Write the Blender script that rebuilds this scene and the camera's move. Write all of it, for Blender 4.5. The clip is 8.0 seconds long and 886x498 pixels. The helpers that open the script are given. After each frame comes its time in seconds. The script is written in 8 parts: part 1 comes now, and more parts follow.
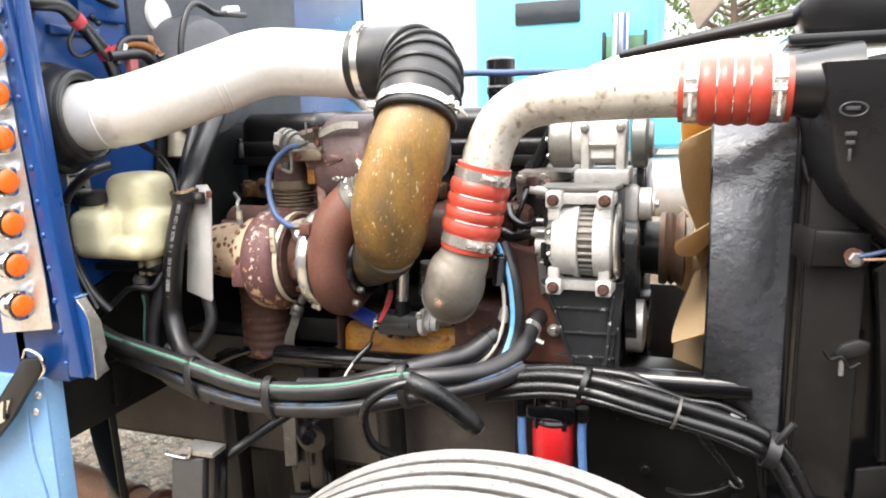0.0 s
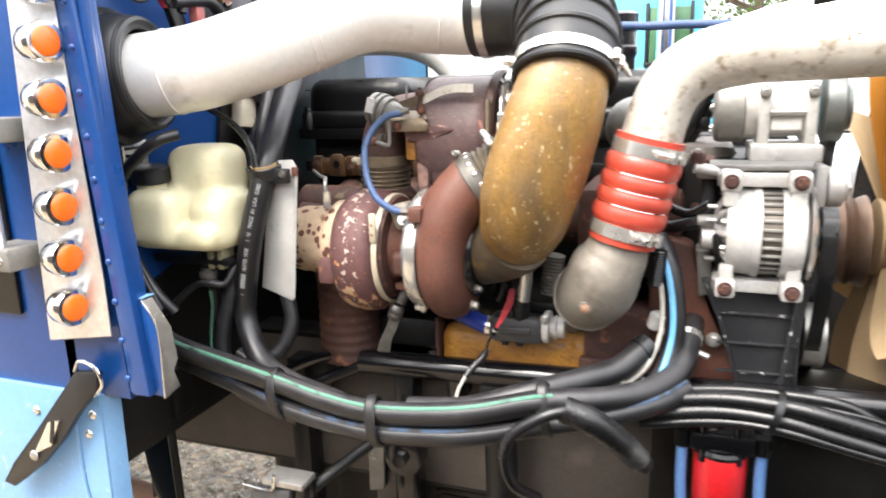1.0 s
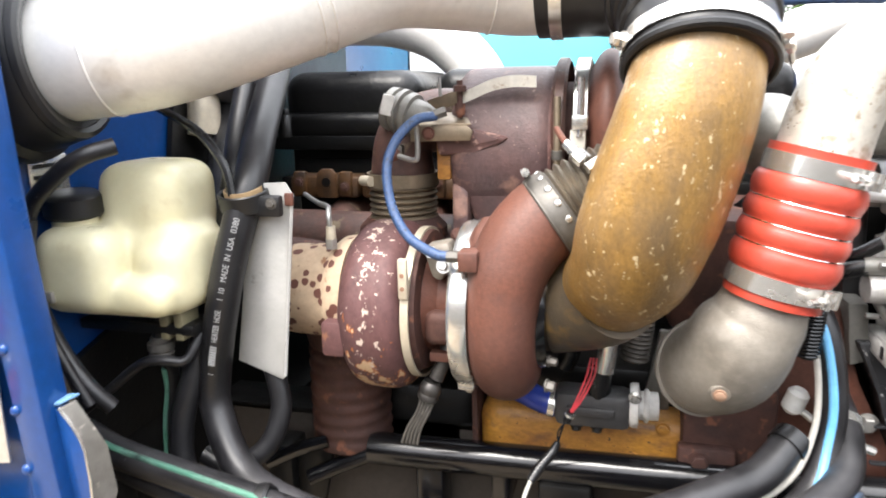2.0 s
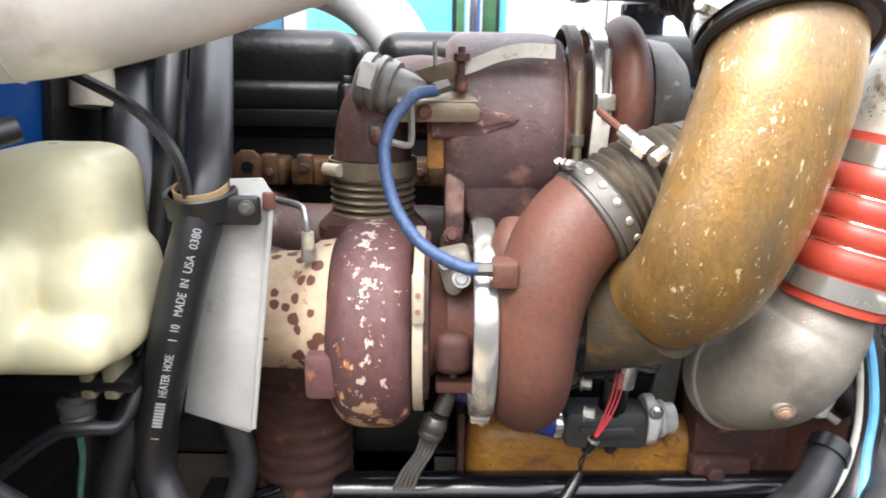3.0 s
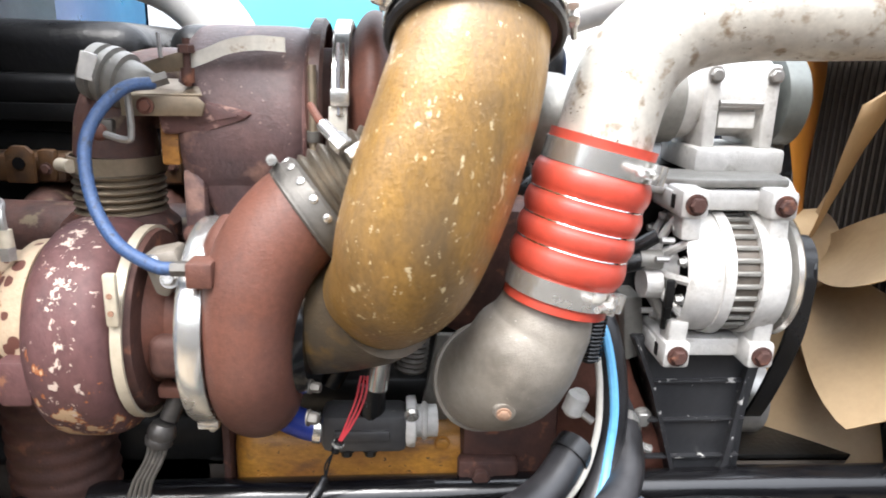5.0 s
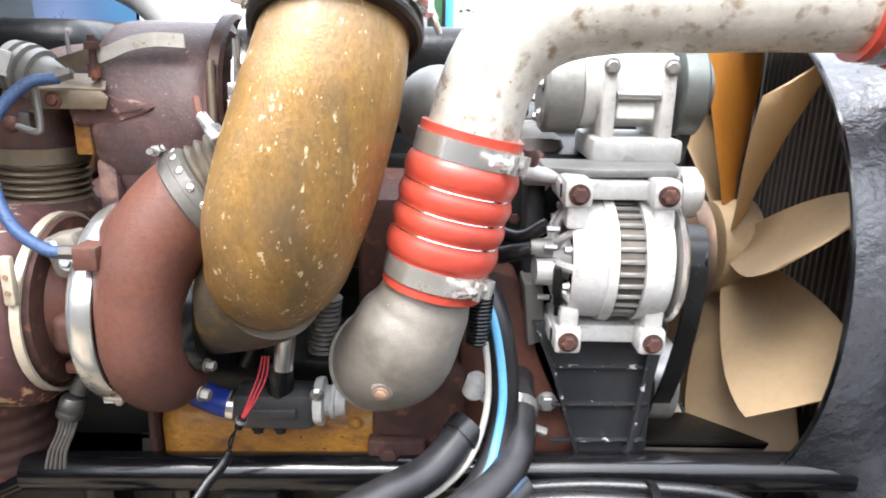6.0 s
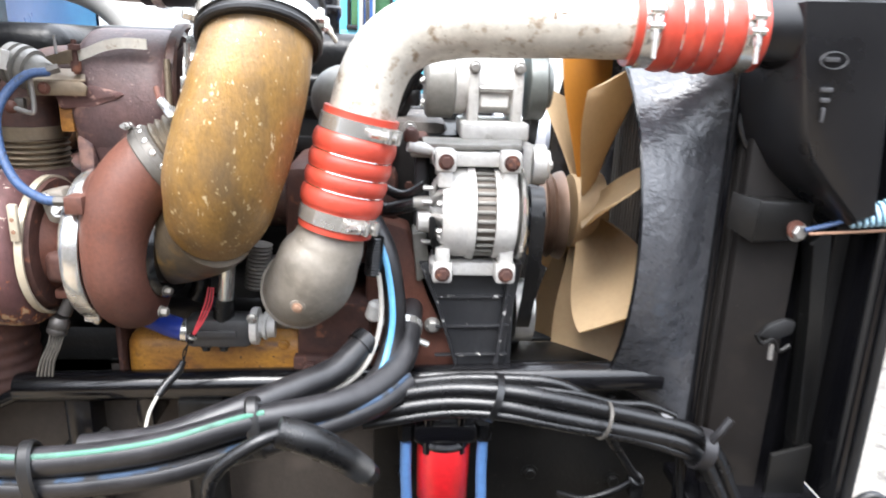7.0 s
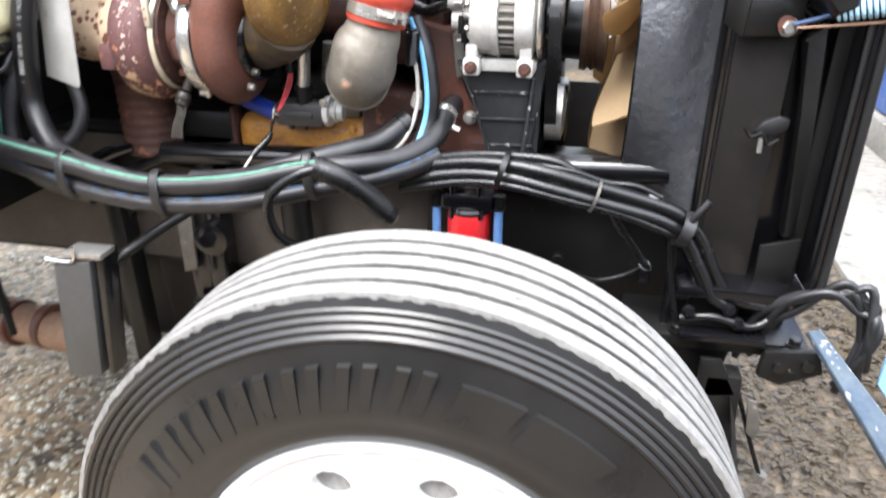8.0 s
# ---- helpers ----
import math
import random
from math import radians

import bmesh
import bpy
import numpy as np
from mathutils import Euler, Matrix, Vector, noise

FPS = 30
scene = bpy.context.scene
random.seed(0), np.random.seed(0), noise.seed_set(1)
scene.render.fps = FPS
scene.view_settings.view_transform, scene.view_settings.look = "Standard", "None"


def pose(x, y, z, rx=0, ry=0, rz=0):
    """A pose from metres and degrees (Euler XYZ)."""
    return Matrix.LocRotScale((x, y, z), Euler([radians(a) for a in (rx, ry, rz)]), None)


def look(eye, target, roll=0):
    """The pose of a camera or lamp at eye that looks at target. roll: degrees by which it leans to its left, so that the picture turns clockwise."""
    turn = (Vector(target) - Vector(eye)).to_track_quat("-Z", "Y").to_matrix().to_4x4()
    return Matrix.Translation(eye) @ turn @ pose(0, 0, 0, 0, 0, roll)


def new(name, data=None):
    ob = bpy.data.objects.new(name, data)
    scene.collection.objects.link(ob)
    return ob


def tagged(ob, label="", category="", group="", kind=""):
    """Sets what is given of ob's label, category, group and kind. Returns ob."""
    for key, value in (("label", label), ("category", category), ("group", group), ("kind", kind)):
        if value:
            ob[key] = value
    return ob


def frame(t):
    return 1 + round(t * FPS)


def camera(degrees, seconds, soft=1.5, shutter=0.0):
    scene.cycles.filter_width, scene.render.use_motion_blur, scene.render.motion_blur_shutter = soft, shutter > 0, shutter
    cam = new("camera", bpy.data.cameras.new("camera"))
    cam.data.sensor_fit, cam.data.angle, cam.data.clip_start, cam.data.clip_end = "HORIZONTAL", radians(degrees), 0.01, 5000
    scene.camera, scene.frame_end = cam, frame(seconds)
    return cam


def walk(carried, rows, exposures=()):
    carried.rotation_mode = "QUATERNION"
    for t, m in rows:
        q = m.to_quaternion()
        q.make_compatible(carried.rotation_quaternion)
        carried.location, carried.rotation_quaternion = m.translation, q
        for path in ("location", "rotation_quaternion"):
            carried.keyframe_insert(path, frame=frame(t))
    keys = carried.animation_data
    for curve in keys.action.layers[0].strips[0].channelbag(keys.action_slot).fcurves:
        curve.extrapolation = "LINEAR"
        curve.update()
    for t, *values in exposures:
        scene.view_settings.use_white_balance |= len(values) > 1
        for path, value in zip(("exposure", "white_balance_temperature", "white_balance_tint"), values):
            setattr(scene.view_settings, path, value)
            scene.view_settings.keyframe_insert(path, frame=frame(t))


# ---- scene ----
cam = camera(64.7, 8.0, soft=1.8, shutter=0.35)
PATH = [
    (0, (0.117, 0.138, 1.531), (-0.536, 1.986, 1.133), -1.8),
    (0.5, (0.045, 0.206, 1.512), (-0.652, 2.024, 1.055), -1.0),
    (1, (-0.205, 0.321, 1.501), (-0.87, 2.152, 1.048), -1.5),
    (1.5, (-0.381, 0.453, 1.506), (-0.93, 2.322, 1.054), -0.9),
    (1.7, (-0.412, 0.535, 1.499), (-0.97, 2.404, 1.055), -1.0),
    (2.8, (-0.715, 0.784, 1.479), (-0.808, 2.721, 0.988), -0.3),
    (3, (-0.741, 0.796, 1.491), (-0.734, 2.723, 0.955), 0.9),
    (3.5, (-0.756, 0.805, 1.491), (-0.55, 2.719, 0.948), 3.3),
    (4, (-0.705, 0.81, 1.49), (-0.382, 2.707, 0.947), 3.2),
    (4.5, (-0.602, 0.824, 1.498), (-0.292, 2.72, 0.942), 3.1),
    (4.7, (-0.552, 0.818, 1.487), (-0.318, 2.735, 0.963), 2.4),
    (5.8, (-0.334, 0.789, 1.489), (-0.305, 2.714, 0.948), 1.5),
    (6, (-0.31, 0.773, 1.497), (-0.292, 2.694, 0.939), 1.3),
    (6.5, (-0.289, 0.656, 1.504), (-0.187, 2.578, 0.963), 1.5),
    (6.8, (-0.257, 0.548, 1.517), (-0.119, 2.463, 0.956), 2.6),
    (7, (-0.223, 0.479, 1.509), (-0.087, 2.395, 0.952), 2.0),
    (7.5, (-0.058, 0.342, 1.461), (-0.157, 2.215, 0.765), 1.0),
    (7.7, (-0.04, 0.285, 1.443), (-0.231, 2.119, 0.669), 0.2),
    (8, (0.07, 0.206, 1.424), (-0.278, 1.972, 0.552), 0.1),
]
walk(cam, [(t, look(eye, target, roll)) for t, eye, target, roll in PATH], exposures=[(0.0, 1.76, 6600, 10), (1.0, 1.86, 6560, 10), (1.7, 1.9, 6460, 10), (3.0, 1.73, 6230, 10), (4.7, 1.71, 6160, 10), (6.0, 1.83, 6050, 10), (7.0, 1.91, 6040, 10), (7.5, 2.03, 6110, 10), (8.0, 1.92, 6100, 10)])

# ---- sky, sun ----
world = bpy.data.worlds.new("sky")
scene.world = world
world.use_nodes = True
wn = world.node_tree.nodes
sky = wn.new("ShaderNodeTexSky")
sky.sky_type = "NISHITA"
sky.sun_disc = False
sky.sun_elevation, sky.sun_rotation = radians(59), radians(204)
sky.air_density, sky.dust_density, sky.ozone_density = 1.0, 6.0, 0.6
haze = wn.new("ShaderNodeMix")
haze.data_type = "RGBA"
haze.inputs["Factor"].default_value = 0.75
haze.inputs["B"].default_value = (13.0, 13.2, 13.6, 1)
# an overcast sky is brighter overhead than at the horizon
where, height, lift = wn.new("ShaderNodeTexCoord"), wn.new("ShaderNodeSeparateXYZ"), wn.new("ShaderNodeMapRange")
lift.inputs["From Min"].default_value, lift.inputs["From Max"].default_value = 0.0, 1.0
lift.inputs["To Min"].default_value, lift.inputs["To Max"].default_value = 0.3, 1.6
cloud = wn.new("ShaderNodeMix")
cloud.data_type, cloud.blend_type = "RGBA", "MULTIPLY"
cloud.inputs["Factor"].default_value = 1.0
world.node_tree.links.new(where.outputs["Generated"], height.inputs["Vector"])
world.node_tree.links.new(height.outputs["Z"], lift.inputs["Value"])
world.node_tree.links.new(haze.outputs["Result"], cloud.inputs["A"])
world.node_tree.links.new(lift.outputs["Result"], cloud.inputs["B"])
world.node_tree.links.new(sky.outputs["Color"], haze.inputs["A"])
world.node_tree.links.new(cloud.outputs["Result"], wn["Background"].inputs["Color"])
wn["Background"].inputs["Strength"].default_value = 0.12
sun = new("sun", bpy.data.lights.new("sun", "SUN"))
sun.data.energy, sun.data.angle, sun.data.color = 1.5, radians(25), (1.0, 0.96, 0.9)
sun.matrix_world = look((-2.0, -4.4, 8.2), (0, 0, 0))


# ---- materials ----
def surface(name, col, col2=None, rough=0.5, metal=0.0, stain=6.0, mix=0.5, grain=90.0, grain_amt=0.25, bump=0.15, bump_scale=260.0,
            chips=None, chip_scale=40.0, chip_at=0.66, chip_soft=0.04, coat=0.0, rough_var=0.15, clear=0.0, through_light=0.0, dust_sheen=None, dust_sheen_amt=0.0, spec=0.5,
            specks=None, speck_scale=200.0, speck_at=0.68, rim=None, low=None, dots=None, dot_scale=60.0, stretch=(1, 1, 1), relief=0.002, streak=None):
    """A worn surface: two colours in soft stains, fine grain, chips of a third colour, dust and painted sheen on what
    faces up, fine relief.
    """
    m = bpy.data.materials.new(name)
    m.use_nodes = True
    nt = m.node_tree
    n, link = nt.nodes, nt.links.new
    b = n["Principled BSDF"]
    tc = n.new("ShaderNodeTexCoord")

    place = n.new("ShaderNodeMapping")
    place.inputs["Scale"].default_value = stretch
    link(tc.outputs["Object"], place.inputs["Vector"])

    def noise_of(scale, detail=5.0, rough_=0.6):
        t = n.new("ShaderNodeTexNoise")
        t.inputs["Scale"].default_value, t.inputs["Detail"].default_value, t.inputs["Roughness"].default_value = scale, detail, rough_
        link(place.outputs["Vector"], t.inputs["Vector"])
        return t.outputs["Fac"]

    def ramp(src, lo, hi):
        r = n.new("ShaderNodeMapRange")
        r.inputs["From Min"].default_value, r.inputs["From Max"].default_value = lo, hi
        link(src, r.inputs["Value"])
        return r.outputs["Result"]

    def mixed(fac, a, c, mode="MIX"):
        x = n.new("ShaderNodeMix")
        x.data_type, x.blend_type = "RGBA", mode
        for key, v in (("Factor", fac), ("A", a), ("B", c)):
            if isinstance(v, (tuple, float, int)):
                x.inputs[key].default_value = v if key == "Factor" else (*v, 1)
            else:
                link(v, x.inputs[key])
        return x.outputs["Result"]

    col2 = col2 or tuple(0.7 * c for c in col)
    big = noise_of(stain, 6.0)
    fine = noise_of(grain, 3.0)
    c = mixed(ramp(big, 0.5 - 0.25 * mix, 0.5 + 0.25 / max(mix, 0.1)), col, col2)
    shade = mixed(fine, (1 - grain_amt,) * 3, (1 + grain_amt,) * 3)
    c = mixed(1.0, c, shade, "MULTIPLY")
    if chips:
        spots = noise_of(chip_scale, 4.0, 0.55)
        if low:
            # the paint has come off more at the bottom, between these two heights
            hz = n.new("ShaderNodeSeparateXYZ")
            link(tc.outputs["Object"], hz.inputs["Vector"])
            lo = n.new("ShaderNodeMapRange")
            lo.inputs["From Min"].default_value, lo.inputs["From Max"].default_value = low
            lo.inputs["To Min"].default_value, lo.inputs["To Max"].default_value = 0.13, -0.09
            link(hz.outputs["Z"], lo.inputs["Value"])
            add = n.new("ShaderNodeMath")
            link(spots, add.inputs[0])
            link(lo.outputs["Result"], add.inputs[1])
            spots = add.outputs[0]
        if rim:
            c = mixed(ramp(spots, chip_at - 0.035, chip_at - 0.015), c, rim)
        c = mixed(ramp(spots, chip_at, chip_at + chip_soft), c, chips)
    if specks:
        # small scratches and specks that come in clusters
        cl = n.new("ShaderNodeMath")
        cl.operation = "MULTIPLY_ADD"
        cl.inputs[1].default_value = 0.22
        link(noise_of(11.0, 3.0), cl.inputs[0])
        link(noise_of(speck_scale, 5.0, 0.68), cl.inputs[2])
        found = cl.outputs[0]
        if streak:
            # the specks keep to a strip: its middle in x, its half width
            sx, off, wide, less = n.new("ShaderNodeSeparateXYZ"), n.new("ShaderNodeMath"), n.new("ShaderNodeMath"), n.new("ShaderNodeMath")
            off.operation, wide.operation, less.operation = "SUBTRACT", "ABSOLUTE", "MULTIPLY_ADD"
            off.inputs[1].default_value, less.inputs[1].default_value = streak[0], -0.1 / streak[1]
            link(tc.outputs["Object"], sx.inputs["Vector"])
            link(sx.outputs["X"], off.inputs[0])
            link(off.outputs[0], wide.inputs[0])
            link(wide.outputs[0], less.inputs[0])
            link(found, less.inputs[2])
            found = less.outputs[0]
        c = mixed(ramp(found, speck_at + 0.09, speck_at + 0.102), c, specks)
    if dots:
        vo = n.new("ShaderNodeTexVoronoi")
        vo.inputs["Scale"].default_value = dot_scale
        link(place.outputs["Vector"], vo.inputs["Vector"])
        wob = n.new("ShaderNodeMath")
        wob.operation = "MULTIPLY_ADD"
        wob.inputs[1].default_value = 0.5
        link(noise_of(35.0, 3.0), wob.inputs[0])
        link(vo.outputs["Distance"], wob.inputs[2])
        c = mixed(ramp(wob.outputs[0], 0.63, 0.6), c, dots)
    # paler where it faces up: dust, plus top light put into the colour
    if dust_sheen:
        geo = n.new("ShaderNodeNewGeometry")
        sep = n.new("ShaderNodeSeparateXYZ")
        link(geo.outputs["Normal"], sep.inputs["Vector"])
        up = ramp(sep.outputs["Z"], -0.2, 1.0)
        mul = n.new("ShaderNodeMath")
        mul.operation = "MULTIPLY"
        link(up, mul.inputs[0])
        link(ramp(big, 0.3, 0.75), mul.inputs[1])
        amt = n.new("ShaderNodeMath")
        amt.operation = "MULTIPLY"
        amt.inputs[1].default_value = dust_sheen_amt
        link(mul.outputs[0], amt.inputs[0])
        c = mixed(amt.outputs[0], c, dust_sheen)
    link(c, b.inputs["Base Color"])
    rr = n.new("ShaderNodeMapRange")
    rr.inputs["To Min"].default_value, rr.inputs["To Max"].default_value = max(rough - rough_var, 0.03), min(rough + rough_var, 1)
    link(big, rr.inputs["Value"])
    link(rr.outputs["Result"], b.inputs["Roughness"])
    b.inputs["Metallic"].default_value = metal
    b.inputs["Specular IOR Level"].default_value = spec
    b.inputs["Coat Weight"].default_value = coat
    b.inputs["Coat Roughness"].default_value = 0.15
    b.inputs["Transmission Weight"].default_value = clear
    if bump:
        bp = n.new("ShaderNodeBump")
        bp.inputs["Strength"].default_value, bp.inputs["Distance"].default_value = bump, relief
        link(noise_of(bump_scale, 4.0), bp.inputs["Height"])
        link(bp.outputs["Normal"], b.inputs["Normal"])
    if through_light:
        tr = n.new("ShaderNodeBsdfTranslucent")
        link(c, tr.inputs["Color"])
        sh = n.new("ShaderNodeMixShader")
        sh.inputs["Fac"].default_value = through_light
        link(b.outputs["BSDF"], sh.inputs[1])
        link(tr.outputs["BSDF"], sh.inputs[2])
        link(sh.outputs["Shader"], n["Material Output"].inputs["Surface"])
    return m


BLUE = surface("dark_blue_paint", (0.0035, 0.048, 0.2), (0.003, 0.036, 0.15), rough=0.32, coat=0.3, bump=0.03, dust_sheen=(0.2, 0.22, 0.26), dust_sheen_amt=0.08)
SKYBLUE = surface("light_blue_paint", (0.155, 0.3, 0.49), (0.12, 0.25, 0.42), rough=0.35, coat=0.35, bump=0.03, grain_amt=0.1, stain=9, chips=(0.25, 0.36, 0.46), chip_scale=60, chip_at=0.66)
CYAN = surface("cyan_truck_paint", (0.12, 0.48, 0.62), (0.11, 0.45, 0.58), rough=0.35, coat=0.3, bump=0.0, grain_amt=0.04)
POLISHED = surface("polished_steel", (0.72, 0.72, 0.73), (0.58, 0.58, 0.6), rough=0.36, metal=0.75, bump=0.06, bump_scale=30, rough_var=0.1)
CHROME = surface("chrome", (0.75, 0.75, 0.75), (0.65, 0.65, 0.66), rough=0.1, metal=1.0, bump=0.0, rough_var=0.05, grain_amt=0.05)
AMBER = surface("amber_lens", (0.85, 0.16, 0.01), (0.75, 0.11, 0.01), rough=0.2, coat=0.6, bump=0.05, bump_scale=400, grain_amt=0.1)
RUBBER = surface("black_rubber", (0.007, 0.007, 0.0075), (0.013, 0.0125, 0.0125), rough=0.42, bump=0.1, dust_sheen=(0.16, 0.155, 0.15), dust_sheen_amt=0.06)
HOSE = surface("hose_rubber", (0.0065, 0.0064, 0.0074), (0.015, 0.0145, 0.016), rough=0.38, rough_var=0.1, bump=0.15, bump_scale=420, stain=16, dust_sheen=(0.22, 0.21, 0.22), dust_sheen_amt=0.17, specks=(0.07, 0.065, 0.065), speck_scale=150, speck_at=0.7)
LOOM = surface("black_cable_loom", (0.0045, 0.0045, 0.005), (0.009, 0.009, 0.0095), rough=0.27, rough_var=0.1, bump=0.2, bump_scale=500, dust_sheen=(0.18, 0.18, 0.18), dust_sheen_amt=0.05, specks=(0.06, 0.06, 0.06), speck_scale=140, speck_at=0.7)
GREEN = surface("green_stripe", (0.045, 0.17, 0.11), (0.12, 0.23, 0.18), rough=0.45, stain=30, mix=1.0, chips=(0.02, 0.045, 0.035), chip_scale=30, chip_at=0.56, chip_soft=0.2)
FAINTBLUE = surface("faint_blue_stripe", (0.03, 0.055, 0.1), (0.04, 0.07, 0.12), rough=0.5, chips=(0.02, 0.02, 0.022), chip_scale=30, chip_at=0.45, chip_soft=0.1)
LIGHTBLUE = surface("light_blue_stripe", (0.12, 0.36, 0.62), (0.2, 0.45, 0.68), rough=0.45, bump=0.05)
CONCRETE = surface("pale_concrete", (0.21, 0.195, 0.17), (0.13, 0.12, 0.105), rough=0.85, stain=3.5, mix=1.2, grain=30, grain_amt=0.5, bump=0.4, bump_scale=60, chips=(0.085, 0.078, 0.068), chip_scale=14, chip_at=0.6, chip_soft=0.12)
DULLGREY = surface("dull_grey_metal", (0.15, 0.14, 0.125), (0.09, 0.082, 0.072), rough=0.5, metal=0.4, stain=20, mix=1.0, bump=0.2, chips=(0.3, 0.27, 0.23), chip_scale=50, chip_at=0.64, chip_soft=0.08)
BLUELINE = surface("blue_line", (0.03, 0.066, 0.16), (0.05, 0.08, 0.15), rough=0.5, bump=0.4, bump_scale=420, grain=260, grain_amt=0.6, chips=(0.02, 0.03, 0.055), chip_scale=140, chip_at=0.58, chip_soft=0.1)
SILVER = surface("aluminised_pipe", (0.85, 0.83, 0.79), (0.75, 0.72, 0.67), rough=0.4, metal=0.4, stain=5, bump=0.05, grain_amt=0.1, chips=(0.47, 0.41, 0.33), chip_scale=14, chip_at=0.63, chip_soft=0.22, specks=(0.5, 0.45, 0.38), speck_scale=90, speck_at=0.74)
CHARGE = surface("charge_pipe_aluminium", (0.62, 0.59, 0.52), (0.42, 0.385, 0.33), rough=0.46, metal=0.4, stain=15, mix=1.1, bump=0.2, bump_scale=160, chips=(0.26, 0.2, 0.14), chip_scale=55, chip_at=0.55, chip_soft=0.14, specks=(0.12, 0.085, 0.055), speck_scale=120, speck_at=0.685)
# its up-facing colour also paints the pale highlight on top
GOLD = surface("gold_painted_casting", (0.36, 0.195, 0.04), (0.15, 0.09, 0.036), rough=0.38, metal=0.28, stain=10, mix=1.2, grain=210, grain_amt=0.5, bump=0.5, bump_scale=380, chips=(0.13, 0.085, 0.04), chip_scale=17, chip_at=0.5, chip_soft=0.25, specks=(0.6, 0.48, 0.28), speck_scale=120, speck_at=0.638, dust_sheen=(0.55, 0.46, 0.37), dust_sheen_amt=0.5, stretch=(1, 1, 0.5), coat=0.2)
BRONZE = surface("stained_gold_casting", (0.11, 0.078, 0.042), (0.042, 0.038, 0.034), rough=0.42, metal=0.3, stain=13, mix=1.2, bump=0.35, chips=(0.28, 0.16, 0.04), chip_scale=20, chip_at=0.55, chip_soft=0.25, specks=(0.5, 0.45, 0.36), speck_scale=170, speck_at=0.71)
RUST = surface("rusty_cast_iron", (0.1, 0.043, 0.031), (0.04, 0.024, 0.022), spec=0.3, rough=0.65, stain=12, mix=1.0, bump=0.4, bump_scale=300, grain_amt=0.4, chips=(0.18, 0.075, 0.045), chip_scale=40, chip_at=0.6, chip_soft=0.1)
RUSTY = surface("red_oxide_casting", (0.145, 0.056, 0.036), (0.085, 0.037, 0.028), spec=0.35, rough=0.5, stain=10, mix=1.1, bump=0.3, bump_scale=330, grain=140, grain_amt=0.4, chips=(0.075, 0.038, 0.032), chip_scale=18, chip_at=0.56, chip_soft=0.2, specks=(0.28, 0.16, 0.12), speck_scale=150, speck_at=0.725, dust_sheen=(0.3, 0.18, 0.14), dust_sheen_amt=0.15)
PEEL = surface("peeling_turbine_casting", (0.115, 0.05, 0.046), (0.07, 0.035, 0.036), rough=0.62, stain=8, bump=0.5, bump_scale=120, chips=(0.5, 0.34, 0.2), chip_scale=52, chip_at=0.63, chip_soft=0.02, rim=(0.3, 0.1, 0.035), low=(0.0, 0.19), specks=(0.5, 0.39, 0.32), speck_scale=95, speck_at=0.585, streak=(-0.055, 0.034), spec=0.4, grain_amt=0.5, mix=1.0, stretch=(1, 1, 0.7))
PURPLE = surface("purple_brown_casting", (0.115, 0.05, 0.046), (0.07, 0.035, 0.036), rough=0.62, stain=8, bump=0.4, bump_scale=120, spec=0.4, grain_amt=0.4, chips=(0.2, 0.09, 0.05), chip_scale=40, chip_at=0.64, chip_soft=0.05)
SCUFF = surface("scuffed_iron_ledge", (0.16, 0.075, 0.062), (0.09, 0.048, 0.045), rough=0.6, stain=26, mix=1.3, bump=0.7, bump_scale=110, chips=(0.36, 0.22, 0.18), chip_scale=60, chip_at=0.57, chip_soft=0.1)
# dark rust of the neck; elsewhere the darkness stands for shade in cavities
NECKIRON = surface("rust_and_shade_iron", (0.026, 0.02, 0.019), (0.085, 0.036, 0.025), rough=0.55, stain=30, mix=1.5, bump=0.5, bump_scale=160, chips=(0.17, 0.125, 0.075), chip_scale=34, chip_at=0.6, chip_soft=0.08, grain_amt=0.5)
COVERBLACK = surface("black_cast_cover", (0.003, 0.003, 0.0033), (0.006, 0.0058, 0.0056), rough=0.32, spec=0.3, stain=12, mix=1.1, bump=0.5, bump_scale=70, dust_sheen=(0.1, 0.095, 0.09), dust_sheen_amt=0.05)
DARKSTEEL = surface("dark_oily_steel", (0.11, 0.102, 0.095), (0.05, 0.045, 0.042), rough=0.4, metal=0.6, stain=40, mix=1.2, bump=0.2)
CLOTH = surface("tan_cloth", (0.36, 0.25, 0.13), (0.24, 0.15, 0.08), rough=0.9, stain=60, bump=0.4)
SPOT = surface("spotted_cream_pipe", (0.5, 0.38, 0.26), (0.42, 0.26, 0.16), rough=0.65, stain=10, bump=0.3, dots=(0.12, 0.045, 0.032), dot_scale=52, chips=(0.25, 0.12, 0.06), chip_scale=30, chip_at=0.66, chip_soft=0.06)
HPIRON = surface("purple_brown_cast_iron", (0.06, 0.041, 0.045), (0.115, 0.064, 0.058), rough=0.5, stain=13, mix=1.4, bump=0.6, bump_scale=200, chips=(0.3, 0.17, 0.13), chip_scale=19, chip_at=0.575, chip_soft=0.12, specks=(0.3, 0.21, 0.18), speck_scale=130, speck_at=0.68, grain_amt=0.5, dust_sheen=(0.3, 0.23, 0.21), dust_sheen_amt=0.25)
BAND = surface("stainless_band", (0.72, 0.71, 0.68), (0.58, 0.55, 0.5), rough=0.24, metal=0.85, bump=0.05, grain_amt=0.1)
CREAM = surface("cream_ring", (0.55, 0.49, 0.38), (0.36, 0.28, 0.19), rough=0.45, metal=0.3, stain=14)
TANSTEEL = surface("heat_tanned_steel", (0.27, 0.22, 0.155), (0.16, 0.11, 0.075), rough=0.42, metal=0.7, stain=16)
